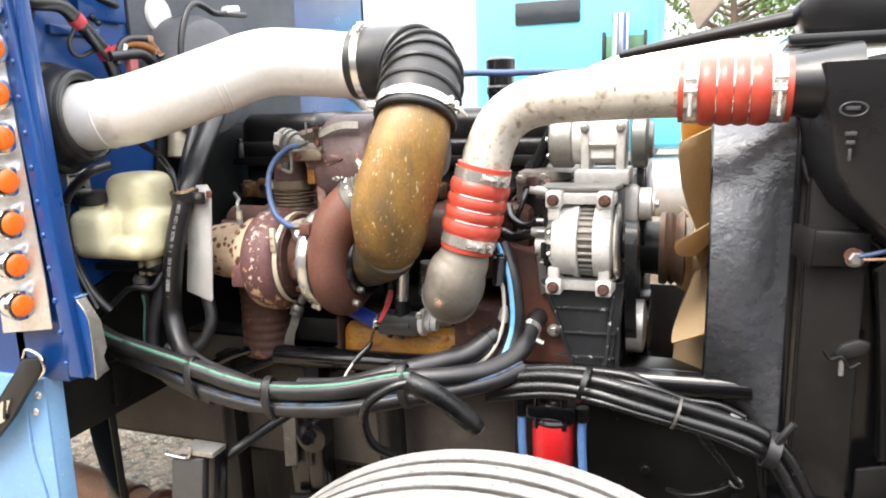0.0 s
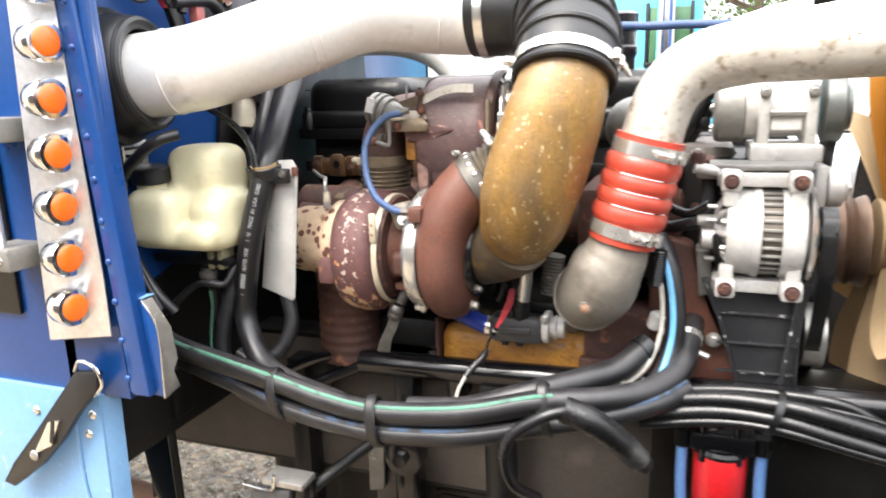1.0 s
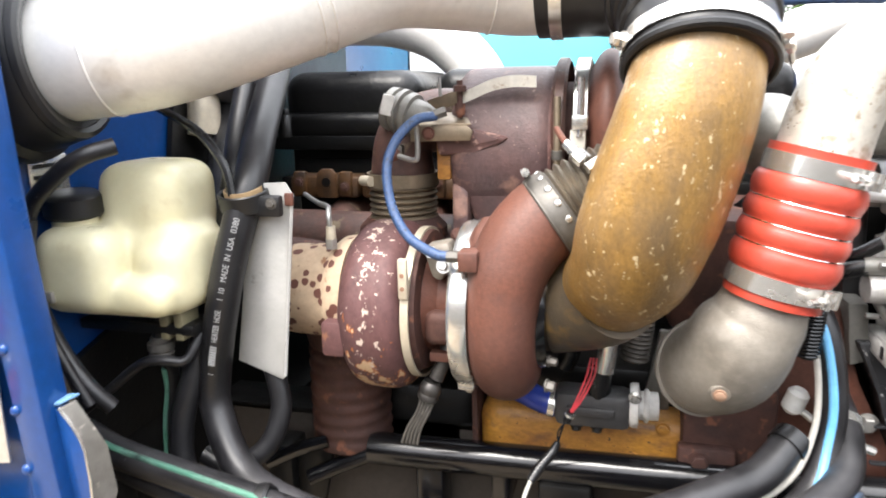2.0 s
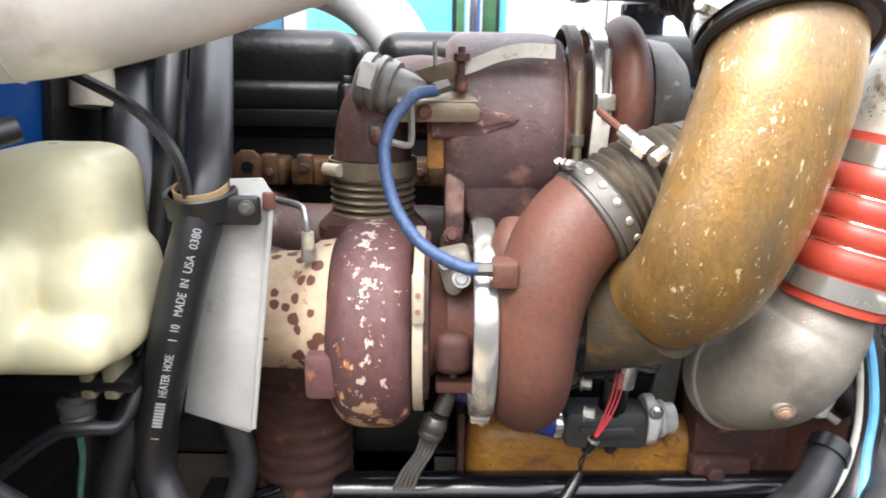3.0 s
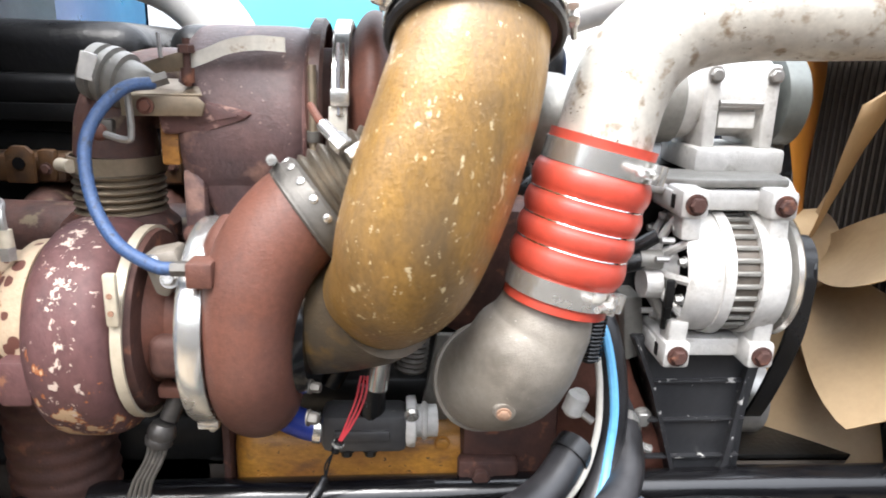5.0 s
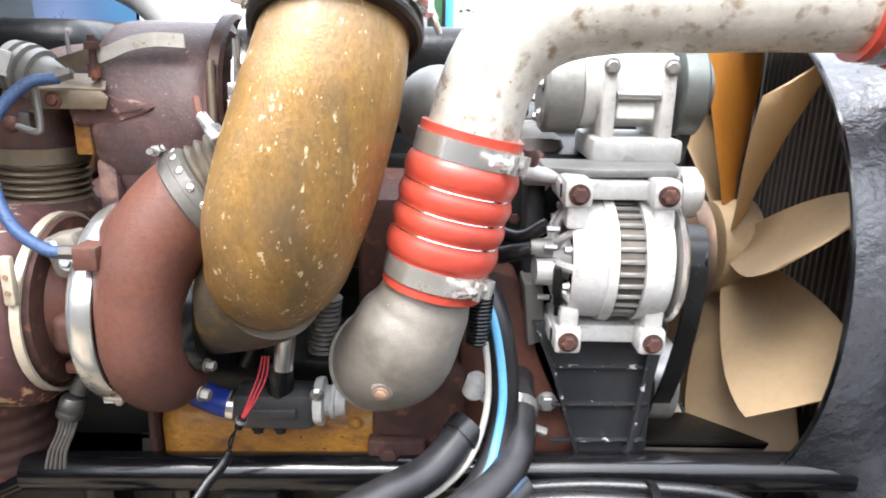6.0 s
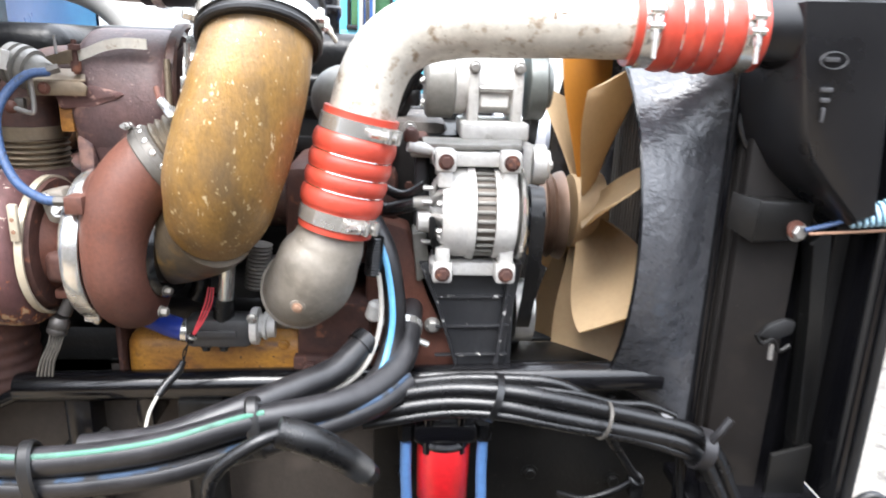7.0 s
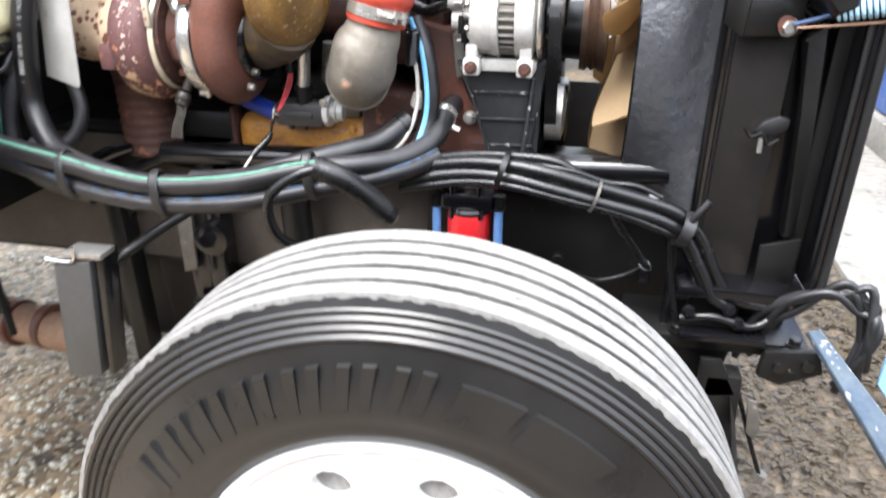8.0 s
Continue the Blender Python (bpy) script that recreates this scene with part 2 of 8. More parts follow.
STEEL = surface("dull_steel", (0.42, 0.41, 0.39), (0.28, 0.26, 0.24), rough=0.42, metal=0.8, stain=18)
ALU = surface("cast_aluminium", (0.62, 0.605, 0.58), (0.44, 0.425, 0.395), rough=0.48, metal=0.25, stain=18, mix=0.8, bump=0.3, bump_scale=320, chips=(0.3, 0.28, 0.25), chip_scale=45, chip_at=0.6, chip_soft=0.14)
ALUDULL = surface("dull_cast_aluminium", (0.3, 0.29, 0.265), (0.18, 0.172, 0.155), rough=0.5, metal=0.4, stain=14, mix=1.0, bump=0.25)
GREYCAST = surface("grey_cast_elbow", (0.31, 0.28, 0.24), (0.18, 0.158, 0.128), rough=0.48, metal=0.25, stain=9, mix=1.2, bump=0.3, bump_scale=420, chips=(0.11, 0.095, 0.075), chip_scale=15, chip_at=0.55, chip_soft=0.25, specks=(0.55, 0.52, 0.46), speck_scale=130, speck_at=0.695, dust_sheen=(0.45, 0.39, 0.32), dust_sheen_amt=0.3)
RED = surface("red_silicone", (0.47, 0.055, 0.03), (0.34, 0.04, 0.024), rough=0.38, stain=14, mix=1.0, bump=0.12, bump_scale=700, coat=0.12, chips=(0.22, 0.035, 0.025), chip_scale=22, chip_at=0.6, chip_soft=0.15, dust_sheen=(0.6, 0.36, 0.3), dust_sheen_amt=0.18)
REDCAN = surface("red_filter_can", (0.44, 0.009, 0.013), (0.33, 0.007, 0.01), rough=0.4, coat=0.2, bump=0.05, stain=20, mix=1.0, grain_amt=0.3)
BLACK = surface("black_gloss_paint", (0.003, 0.003, 0.004), (0.006, 0.006, 0.0065), rough=0.2, coat=0.25, spec=0.4, bump=0.12, bump_scale=90, dust_sheen=(0.1, 0.09, 0.085), dust_sheen_amt=0.03)
BLACKMATT = surface("black_chassis_paint", (0.0038, 0.0038, 0.004), (0.008, 0.0078, 0.0074), rough=0.36, stain=9, mix=1.1, bump=0.35, bump_scale=120, dust_sheen=(0.1, 0.094, 0.088), dust_sheen_amt=0.07, spec=0.3, specks=(0.07, 0.066, 0.06), speck_scale=90, speck_at=0.72)
DUSTY = surface("dusty_dark_frame", (0.0115, 0.0098, 0.009), (0.0075, 0.0066, 0.0062), rough=0.5, spec=0.25, stain=4, mix=0.7, bump=0.2, chips=(0.024, 0.02, 0.017), chip_scale=9, chip_at=0.6, chip_soft=0.2, specks=(0.08, 0.07, 0.06), speck_scale=140, speck_at=0.72)
SHROUD = surface("textured_black_shroud", (0.022, 0.023, 0.027), (0.06, 0.062, 0.069), rough=0.27, spec=0.8, stain=9, mix=1.0, bump=0.75, bump_scale=42, relief=0.006, dust_sheen=(0.3, 0.3, 0.31), dust_sheen_amt=0.18, specks=None, speck_scale=120, speck_at=0.645, rough_var=0.12, coat=0.1)
RAIL = surface("dusty_chassis_rail", (0.08, 0.067, 0.057), (0.048, 0.041, 0.035), rough=0.6, spec=0.3, stain=4, mix=0.8, bump=0.25, chips=(0.1, 0.083, 0.07), chip_scale=8, chip_at=0.6, chip_soft=0.2)
# engine ochre darkened: shade at the back is put into the colour
SHADEDOCHRE = surface("shaded_ochre_paint", (0.12, 0.05, 0.009), (0.018, 0.011, 0.007), rough=0.55, stain=22, mix=1.2, bump=0.4)
STRAP = surface("pale_strap", (0.62, 0.59, 0.52), (0.5, 0.45, 0.37), rough=0.4, metal=0.3, stain=20, chips=(0.3, 0.22, 0.15), chip_scale=40, chip_at=0.62, chip_soft=0.08)
TANK = surface("black_plastic_tank", (0.006, 0.006, 0.007), (0.011, 0.011, 0.012), rough=0.3, bump=0.12, bump_scale=500, dust_sheen=(0.2, 0.2, 0.2), dust_sheen_amt=0.1)
YELLOW = surface("yellow_engine_paint", (0.5, 0.24, 0.033), (0.26, 0.11, 0.028), rough=0.42, stain=22, mix=1.3, grain=170, grain_amt=0.6, bump=0.4, chips=(0.15, 0.07, 0.03), chip_scale=48, chip_at=0.56, chip_soft=0.16, specks=(0.06, 0.035, 0.02), speck_scale=170, speck_at=0.64, stretch=(0.5, 1, 1))
PLASTIC = surface("yellowed_white_plastic", (0.8, 0.755, 0.54), (0.68, 0.6, 0.34), rough=0.32, stain=9, mix=0.9, bump=0.05, grain_amt=0.06, through_light=0.12, chips=(0.6, 0.5, 0.28), chip_scale=16, chip_at=0.62, chip_soft=0.2)
WHITEPLATE = surface("white_heat_shield", (0.5, 0.49, 0.465), (0.34, 0.33, 0.305), rough=0.55, stain=11, mix=1.0, bump=0.1, grain_amt=0.15, chips=(0.22, 0.2, 0.17), chip_scale=30, chip_at=0.63, chip_soft=0.12)
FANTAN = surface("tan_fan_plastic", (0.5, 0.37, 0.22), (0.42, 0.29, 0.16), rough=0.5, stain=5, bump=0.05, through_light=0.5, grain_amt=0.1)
# the tan fan plastic again, with light from behind put into the colour
FANBACKLIT = surface("backlit_fan_plastic", (0.4, 0.17, 0.025), (0.34, 0.135, 0.02), rough=0.4, stain=5, bump=0.03, through_light=0.4, grain_amt=0.1)
CORE = surface("radiator_core", (0.02, 0.018, 0.017), (0.012, 0.012, 0.012), spec=0.1, rough=0.7, bump=0.2)
TREAD = surface("dusty_tyre_tread", (0.24, 0.232, 0.22), (0.15, 0.144, 0.136), rough=0.9, stain=26, mix=1.3, bump=0.5, bump_scale=130, chips=(0.09, 0.086, 0.082), chip_scale=60, chip_at=0.61, chip_soft=0.1, grain_amt=0.45)
GROOVE = surface("tyre_groove", (0.17, 0.16, 0.15), (0.035, 0.034, 0.032), rough=0.9, stain=9, mix=1.6, grain_amt=0.4)
TYRE = surface("tyre_sidewall", (0.006, 0.006, 0.0063), (0.014, 0.0135, 0.0135), rough=0.3, stain=6, mix=1.1, bump=0.1, bump_scale=400, dust_sheen=(0.14, 0.135, 0.13), dust_sheen_amt=0.05)
WHEELALU = surface("polished_wheel", (0.85, 0.85, 0.85), (0.78, 0.78, 0.78), rough=0.4, metal=0.2, bump=0.02, grain_amt=0.05)
BROWNPIPE = surface("rusty_pipe", (0.22, 0.1, 0.06), (0.4, 0.27, 0.18), rough=0.75, stain=5, mix=0.9, bump=0.3)
REDWIRE = surface("red_wire", (0.4, 0.03, 0.04), (0.3, 0.02, 0.03), rough=0.5, bump=0)
WHITEWIRE = surface("white_wire", (0.42, 0.4, 0.36), (0.3, 0.28, 0.24), rough=0.5, bump=0)
BRIGHTBLUE = surface("bright_blue_hose", (0.01, 0.032, 0.26), (0.01, 0.025, 0.18), rough=0.4, bump=0.1)
DARKGLASS = surface("dark_window_glass", (0.03, 0.035, 0.04), (0.05, 0.055, 0.06), rough=0.08, bump=0, grain_amt=0.1)
INK = surface("white_print", (0.42, 0.42, 0.42), (0.24, 0.24, 0.24), rough=0.6, bump=0, stain=60, mix=1.0)
EMBOSS = surface("moulded_mark", (0.05, 0.05, 0.052), (0.04, 0.04, 0.042), rough=0.4, bump=0)
BARK = surface("tree_bark", (0.1, 0.075, 0.055), (0.06, 0.045, 0.035), rough=0.9, bump=0.5)
LEAF = surface("tree_leaf", (0.07, 0.13, 0.03), (0.12, 0.17, 0.05), rough=0.6, bump=0, through_light=0.3, stain=1.2)
DIRTYWHITE = surface("off_white_paint", (0.7, 0.69, 0.66), (0.6, 0.58, 0.54), rough=0.5, bump=0.02)


# ---- mesh helpers ----
BASE = {}


def thing(name, at, label, category, group=""):
    ob = new(name)
    ob.empty_display_size = 0.05
    ob.location = at
    BASE[ob.name] = Vector(at)
    return tagged(ob, label, category, group)


def mesh_of(name, bm, material, sharp=38):
    bmesh.ops.recalc_face_normals(bm, faces=bm.faces[:])
    for f in bm.faces:
        f.smooth = True
    limit = radians(sharp)
    for e in bm.edges:
        if len(e.link_faces) == 2 and e.calc_face_angle(0) > limit:
            e.smooth = False
    me = bpy.data.meshes.new(name)
    bm.to_mesh(me)
    bm.free()
    me.materials.append(material)
    return me


def part(name, bm, material, parent, label=""):
    base = BASE[parent.name]
    bmesh.ops.translate(bm, verts=bm.verts[:], vec=-base)
    ob = new(name, mesh_of(name, bm, material))
    ob.parent = parent
    BASE[ob.name] = base
    if label:
        ob["label"] = label
    return ob


def solo(name, bm, material, at, label="", category="", group="", kind=""):
    bmesh.ops.translate(bm, verts=bm.verts[:], vec=-Vector(at))
    ob = new(name, mesh_of(name, bm, material))
    ob.location = at
    BASE[ob.name] = Vector(at)
    return tagged(ob, label, category, group, kind)


def curve_points(pts, n=6):
    """A smooth line through the points."""
    p = [Vector(q) for q in pts]
    if len(p) < 3:
        return p
    p = [2 * p[0] - p[1]] + p + [2 * p[-1] - p[-2]]
    out = []
    for i in range(1, len(p) - 2):
        a, b, c, d = p[i - 1:i + 3]
        for k in range(n):
            t = k / n
            out.append(0.5 * (2 * b + (c - a) * t + (2 * a - 5 * b + 4 * c - d) * t * t + (3 * b - a - 3 * c + d) * t ** 3))
    return out + [p[-2]]


def tube(pts, r, seg=14, n=6, bm=None, inner=0.0, squash=1.0):
    """A round tube along a smooth line; r is one radius or one for each point."""
    bm = bm or bmesh.new()
    line = curve_points(pts, n)
    m = len(line)
    if isinstance(r, (int, float)):
        radii = [r] * m
    else:
        k = len(r) - 1
        radii = []
        for i in range(m):
            u = i / (m - 1) * k
            j = min(int(u), k - 1)
            s = u - j
            s = s * s * (3 - 2 * s) * 0.5 + s * 0.5
            radii.append(r[j] * (1 - s) + r[j + 1] * s)
    up = None
    rings = []
    for i, q in enumerate(line):
        d = (line[min(i + 1, m - 1)] - line[max(i - 1, 0)]).normalized()
        if up is None:
            up = Vector((0, 0, 1)) if abs(d.z) < 0.9 else Vector((0, -1, 0))
        side = d.cross(up).normalized()
        up = side.cross(d).normalized()
        ring = []
        for k in range(seg):
            a = 2 * math.pi * k / seg
            ring.append(bm.verts.new(q + (side * math.cos(a) + up * math.sin(a) * squash) * radii[i]))
        rings.append(ring)
    for a, b in zip(rings, rings[1:]):
        for k in range(seg):
            bm.faces.new((a[k], a[(k + 1) % seg], b[(k + 1) % seg], b[k]))
    bm.faces.new(rings[0][::-1])
    bm.faces.new(rings[-1])
    return bm


def frame_axes(axis):
    a = Vector(axis).normalized()
    u = Vector((0, 0, 1)) if abs(a.z) < 0.9 else Vector((0, -1, 0))
    s = a.cross(u).normalized()
    return a, s, s.cross(a).normalized()


def lathe(profile, at, axis, seg=32, bm=None, closed=False):
    """Turns (height, radius) pairs about the axis from the point at. closed: the profile runs back to its start."""
    bm = bm or bmesh.new()
    a, s, u = frame_axes(axis)
    at = Vector(at)
    rings = []
    for h, r in profile:
        if r < 1e-5:
            rings.append([bm.verts.new(at + a * h)])
        else:
            rings.append([bm.verts.new(at + a * h + (s * math.cos(2 * math.pi * k / seg) + u * math.sin(2 * math.pi * k / seg)) * r) for k in range(seg)])
    pairs = list(zip(rings, rings[1:])) + ([(rings[-1], rings[0])] if closed else [])
    for p, q in pairs:
        for k in range(seg):
            j = (k + 1) % seg
            if len(p) == 1 and len(q) == 1:
                continue
            if len(p) == 1:
                bm.faces.new((p[0], q[j], q[k]))
            elif len(q) == 1:
                bm.faces.new((p[k], p[j], q[0]))
            else:
                bm.faces.new((p[k], p[j], q[j], q[k]))
    if not closed:
        for end in (rings[0], rings[-1]):
            if len(end) > 1:
                bm.faces.new(end)
    return bm


def block(lo, hi, bevel=0.004, bm=None, turn=None, seg=2):
    """A box from corner lo to corner hi with rounded edges; turn: a matrix about its middle."""
    b = bmesh.new()
    lo, hi = Vector(lo), Vector(hi)
    mid, size = (lo + hi) / 2, hi - lo
    bmesh.ops.create_cube(b, size=1.0)
    for v in b.verts:
        v.co = Vector((v.co.x * size.x, v.co.y * size.y, v.co.z * size.z))
    if bevel:
        bmesh.ops.bevel(b, geom=b.edges[:], offset=min(bevel, 0.45 * min(size)), segments=seg, affect="EDGES", profile=0.5)
    for v in b.verts:
        v.co = (turn @ v.co if turn else v.co) + mid
    return join(bm, b) if bm else b


def join(bm, other):
    me = bpy.data.meshes.new("temporary")
    other.to_mesh(me)
    other.free()
    bm.from_mesh(me)
    bpy.data.meshes.remove(me)
    return bm


def slab(poly, depth, bevel=0.003, bm=None):
    """A plate: the polygon pushed through by the vector depth."""
    b = bmesh.new()
    d = Vector(depth)
    f = [b.verts.new(Vector(p)) for p in poly]
    g = [b.verts.new(Vector(p) + d) for p in poly]
    b.faces.new(f)
    b.faces.new(g[::-1])
    for k in range(len(f)):
        j = (k + 1) % len(f)
        b.faces.new((f[k], g[k], g[j], f[j]))
    if bevel:
        bmesh.ops.bevel(b, geom=b.edges[:], offset=bevel, segments=2, affect="EDGES", profile=0.5)
    return join(bm, b) if bm else b


def band(at, axis, r, w, t=0.0015, bm=None):
    """A flat hoop of radius r and width w."""
    h = w / 2
    return lathe([(-h, r), (-h, r + t), (h, r + t), (h, r)], at, axis, 40, bm, closed=True)


def torus(at, axis, r, t, bm=None, seg=40):
    return lathe([(t * math.cos(a), r + t * math.sin(a)) for a in [k * math.pi / 4 for k in range(8)]], at, axis, seg, bm, closed=True)


def hexbolt(at, axis, r=0.008, h=0.008, bm=None):
    """A hexagon head on a washer."""
    bm = lathe([(0, r * 1.35), (0.0018, r * 1.35)], at, axis, 18, bm)
    return lathe([(0.0018, r), (h * 0.85, r), (h, r * 0.82), (h, 0)], at, axis, 6, bm)


def dome(at, axis, r, h, bm=None, seg=20):
    return lathe([(h * math.sin(a), r * math.cos(a)) for a in [k * math.pi / 12 for k in range(6)]] + [(h, 0)], at, axis, seg, bm)


def clamp(parent, at, axis, r, w, side, material=None, name="hose_clamp"):
    """A band clamp with its screw on the given side."""
    c = part(name, band(at, axis, r, w, 0.002), material or BAND, parent, "stainless band clamp")
    a, s = Vector(axis).normalized(), Vector(side).normalized()
    s = (s - a * s.dot(a)).normalized()
    t = a.cross(s)
    p = Vector(at) + s * (r + 0.007)
    bm = tube([p - t * 0.018, p + t * 0.05], 0.0035, 8)
    lathe([(0, 0.006), (0.01, 0.006)], p + t * 0.016, t, 6, bm)
    tube([p - a * w * 0.45 - t * 0.012, p + a * w * 0.45 - t * 0.012], 0.006, 10, bm=bm)
    tube([p - a * w * 0.45 + t * 0.008, p + a * w * 0.45 + t * 0.008], 0.0055, 10, bm=bm)
    part("clamp_screw", bm, BAND, c)
    return c


# ---- ground ----
def gravel_material():
    m = bpy.data.materials.new("wet_gravel")
    m.use_nodes = True
    nt = m.node_tree
    n, link = nt.nodes, nt.links.new
    b = n["Principled BSDF"]
    tc = n.new("ShaderNodeTexCoord")
    vor = n.new("ShaderNodeTexVoronoi")
    vor.inputs["Scale"].default_value = 30
    big = n.new("ShaderNodeTexNoise")
    big.inputs["Scale"].default_value, big.inputs["Detail"].default_value = 1.3, 6
    for t in (vor, big):
        link(tc.outputs["Object"], t.inputs["Vector"])
    r1 = n.new("ShaderNodeValToRGB")
    r1.color_ramp.elements[0].color, r1.color_ramp.elements[1].color = (0.03, 0.024, 0.018, 1), (0.24, 0.2, 0.155, 1)
    link(vor.outputs["Color"], r1.inputs["Fac"])
    r2 = n.new("ShaderNodeValToRGB")
    r2.color_ramp.elements[0].position, r2.color_ramp.elements[1].position = 0.35, 0.65
    r2.color_ramp.elements[0].color, r2.color_ramp.elements[1].color = (0.55, 0.45, 0.36, 1), (1.1, 1.05, 1.0, 1)
    link(big.outputs["Fac"], r2.inputs["Fac"])
    mul = n.new("ShaderNodeMix")
    mul.data_type, mul.blend_type = "RGBA", "MULTIPLY"
    mul.inputs["Factor"].default_value = 1
    link(r1.outputs["Color"], mul.inputs["A"])
    link(r2.outputs["Color"], mul.inputs["B"])
    # tint along X: browner to the right, with shade put into the colour
    sx, soil_shade, mix2 = n.new("ShaderNodeSeparateXYZ"), n.new("ShaderNodeMapRange"), n.new("ShaderNodeMix")
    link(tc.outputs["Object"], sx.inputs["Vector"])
    soil_shade.inputs["From Min"].default_value, soil_shade.inputs["From Max"].default_value = -1.6, 1.4
    soil_shade.inputs["To Min"].default_value, soil_shade.inputs["To Max"].default_value = 1.0, 0.0
    link(sx.outputs["X"], soil_shade.inputs["Value"])
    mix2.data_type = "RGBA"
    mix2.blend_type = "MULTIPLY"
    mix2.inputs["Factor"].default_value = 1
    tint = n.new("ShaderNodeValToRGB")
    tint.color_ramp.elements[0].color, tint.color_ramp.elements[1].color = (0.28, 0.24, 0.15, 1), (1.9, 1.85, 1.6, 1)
    link(soil_shade.outputs["Result"], tint.inputs["Fac"])
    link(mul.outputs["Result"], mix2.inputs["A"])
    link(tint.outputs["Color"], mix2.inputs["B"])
    link(mix2.outputs["Result"], b.inputs["Base Color"])
    b.inputs["Roughness"].default_value = 0.5
    bp = n.new("ShaderNodeBump")
    bp.inputs["Strength"].default_value, bp.inputs["Distance"].default_value = 0.8, 0.012
    bp.invert = True
    link(vor.outputs["Distance"], bp.inputs["Height"])
    link(bp.outputs["Normal"], b.inputs["Normal"])
    return m


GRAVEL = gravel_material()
PEBBLE = surface("pebble", (0.66, 0.63, 0.54), (0.2, 0.18, 0.12), rough=0.45, stain=45, mix=1.2, grain_amt=0.3)
DEADLEAF = surface("dead_leaf", (0.026, 0.0155, 0.005), (0.058, 0.041, 0.015), rough=0.45, stain=5, mix=1.0)

bm = bmesh.new()
bmesh.ops.create_grid(bm, x_segments=60, y_segments=60, size=1.0)
for v in bm.verts:
    x, y = v.co.x, v.co.y
    v.co = Vector((math.copysign(abs(x) ** 4, x) * 900 + x * 5, math.copysign(abs(y) ** 4, y) * 900 + y * 5, 0))
    v.co.z = 0.015 * (noise.noise(v.co * 0.9) - 0.2) if v.co.length < 30 else -0.004
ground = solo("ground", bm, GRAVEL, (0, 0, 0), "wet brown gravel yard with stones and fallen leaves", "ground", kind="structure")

rng = random.Random(4)
verts, faces = [], []
for i in range(22000):
    x, y = rng.uniform(-4.2, -0.7), rng.uniform(1.0, 4.8)
    if i % 9 == 0:
        x, y = rng.uniform(-0.7, 0.3), rng.uniform(1.0, 2.6)
    s = rng.uniform(0.004, 0.011) if i % 6 else rng.uniform(0.008, 0.019)
    k = len(verts)
    a0 = rng.uniform(0, 6.28)
    ring = []
    for j in range(5):
        a = a0 + j * 6.283 / 5
        q = s * rng.uniform(0.7, 1.25)
        ring.append((x + q * math.cos(a), y + q * math.sin(a) * 0.8, s * rng.uniform(-0.1, 0.25) + 0.004))
    verts += ring + [(x + rng.uniform(-0.3, 0.3) * s, y, s * rng.uniform(0.5, 0.9) + 0.004)]
    faces += [(k + j, k + (j + 1) % 5, k + 5) for j in range(5)]
me = bpy.data.meshes.new("gravel_stones")
me.from_pydata(verts, [], faces)
me.materials.append(PEBBLE)
tagged(new("gravel_stones", me), "loose grey-brown stones scattered on the gravel yard", "gravel", kind="stuff")
verts, faces = [], []
for i in range(6500):
    x, y, a = rng.uniform(-3.2, 2.2), rng.uniform(1.2, 4.2), rng.uniform(0, 6.28)
    s, z = rng.uniform(0.008, 0.022), rng.uniform(0.01, 0.018)
    if i > 1400:
        x, y, s = rng.uniform(0.2, 1.25), rng.uniform(1.0, 3.0), rng.uniform(0.009, 0.021)
    k = len(verts)
    for dx, dy, dz in ((-1, 0, 0), (-0.2, 0.45, 0.1), (0.6, 0.3, 0.22), (1, 0, 0.05), (0.5, -0.35, 0.2), (-0.3, -0.4, 0.08)):
        verts.append((x + s * (dx * math.cos(a) - dy * math.sin(a)), y + s * (dx * math.sin(a) + dy * math.cos(a)), z + s * dz))
    faces.append(tuple(range(k, k + 6)))
me = bpy.data.meshes.new("fallen_leaves")
me.from_pydata(verts, [], faces)
me.materials.append(DEADLEAF)
tagged(new("fallen_leaves", me), "brown fallen leaves lying on the wet gravel", "leaves", kind="stuff")

solo("pavement", block((1.25, 2.4, -0.2), (40, 6.6, 0.02), 0.004), CONCRETE, (2, 4, 0), "pale worn concrete apron beyond the truck", "pavement", kind="structure")

# unseen wall added behind the camera; it holds back low sky light
LIGHTBLOCK = surface("dark_light_block", (0.09, 0.08, 0.07), (0.06, 0.055, 0.05), rough=0.85, stain=1.2)
solo("wall_north", block((-12, -3.4, -0.1), (12, -3.2, 2.8), 0.01), LIGHTBLOCK, (0, -3.3, 0), "unseen plain dark wall added behind the camera to block low sky light", "wall", kind="structure")

# ---- cab: firewall, cowl edge, bracket ----
CX = -1.22
cab = thing("truck_cab", (CX, 1.9, 0.95), "dark blue truck cab cowl and firewall with riveted edge", "truck cab")
part("firewall", slab([(CX, 1.2, 0.98), (CX, 3.0, 0.98), (CX, 3.0, 2.05), (CX, 1.2, 2.05)], (-0.03, 0, 0), 0.004), BLUE, cab)
part("side_panel", block((-1.9, 1.20, 0.98), (-1.135, 1.225, 2.05), 0.004), BLUE, cab)
strip = part("edge_strip", block((-1.136, 1.183, 1.0), (-1.098, 1.222, 2.05), 0.004), BLUE, cab)
part("edge_fold", tube([(-1.098, 1.2, 1.0), (-1.098, 1.2, 2.05)], 0.009, 10), BLUE, cab)
part("inner_fold", block((-1.222, 1.222, 1.0), (-1.105, 1.236, 2.05), 0.003), BLUE, cab)
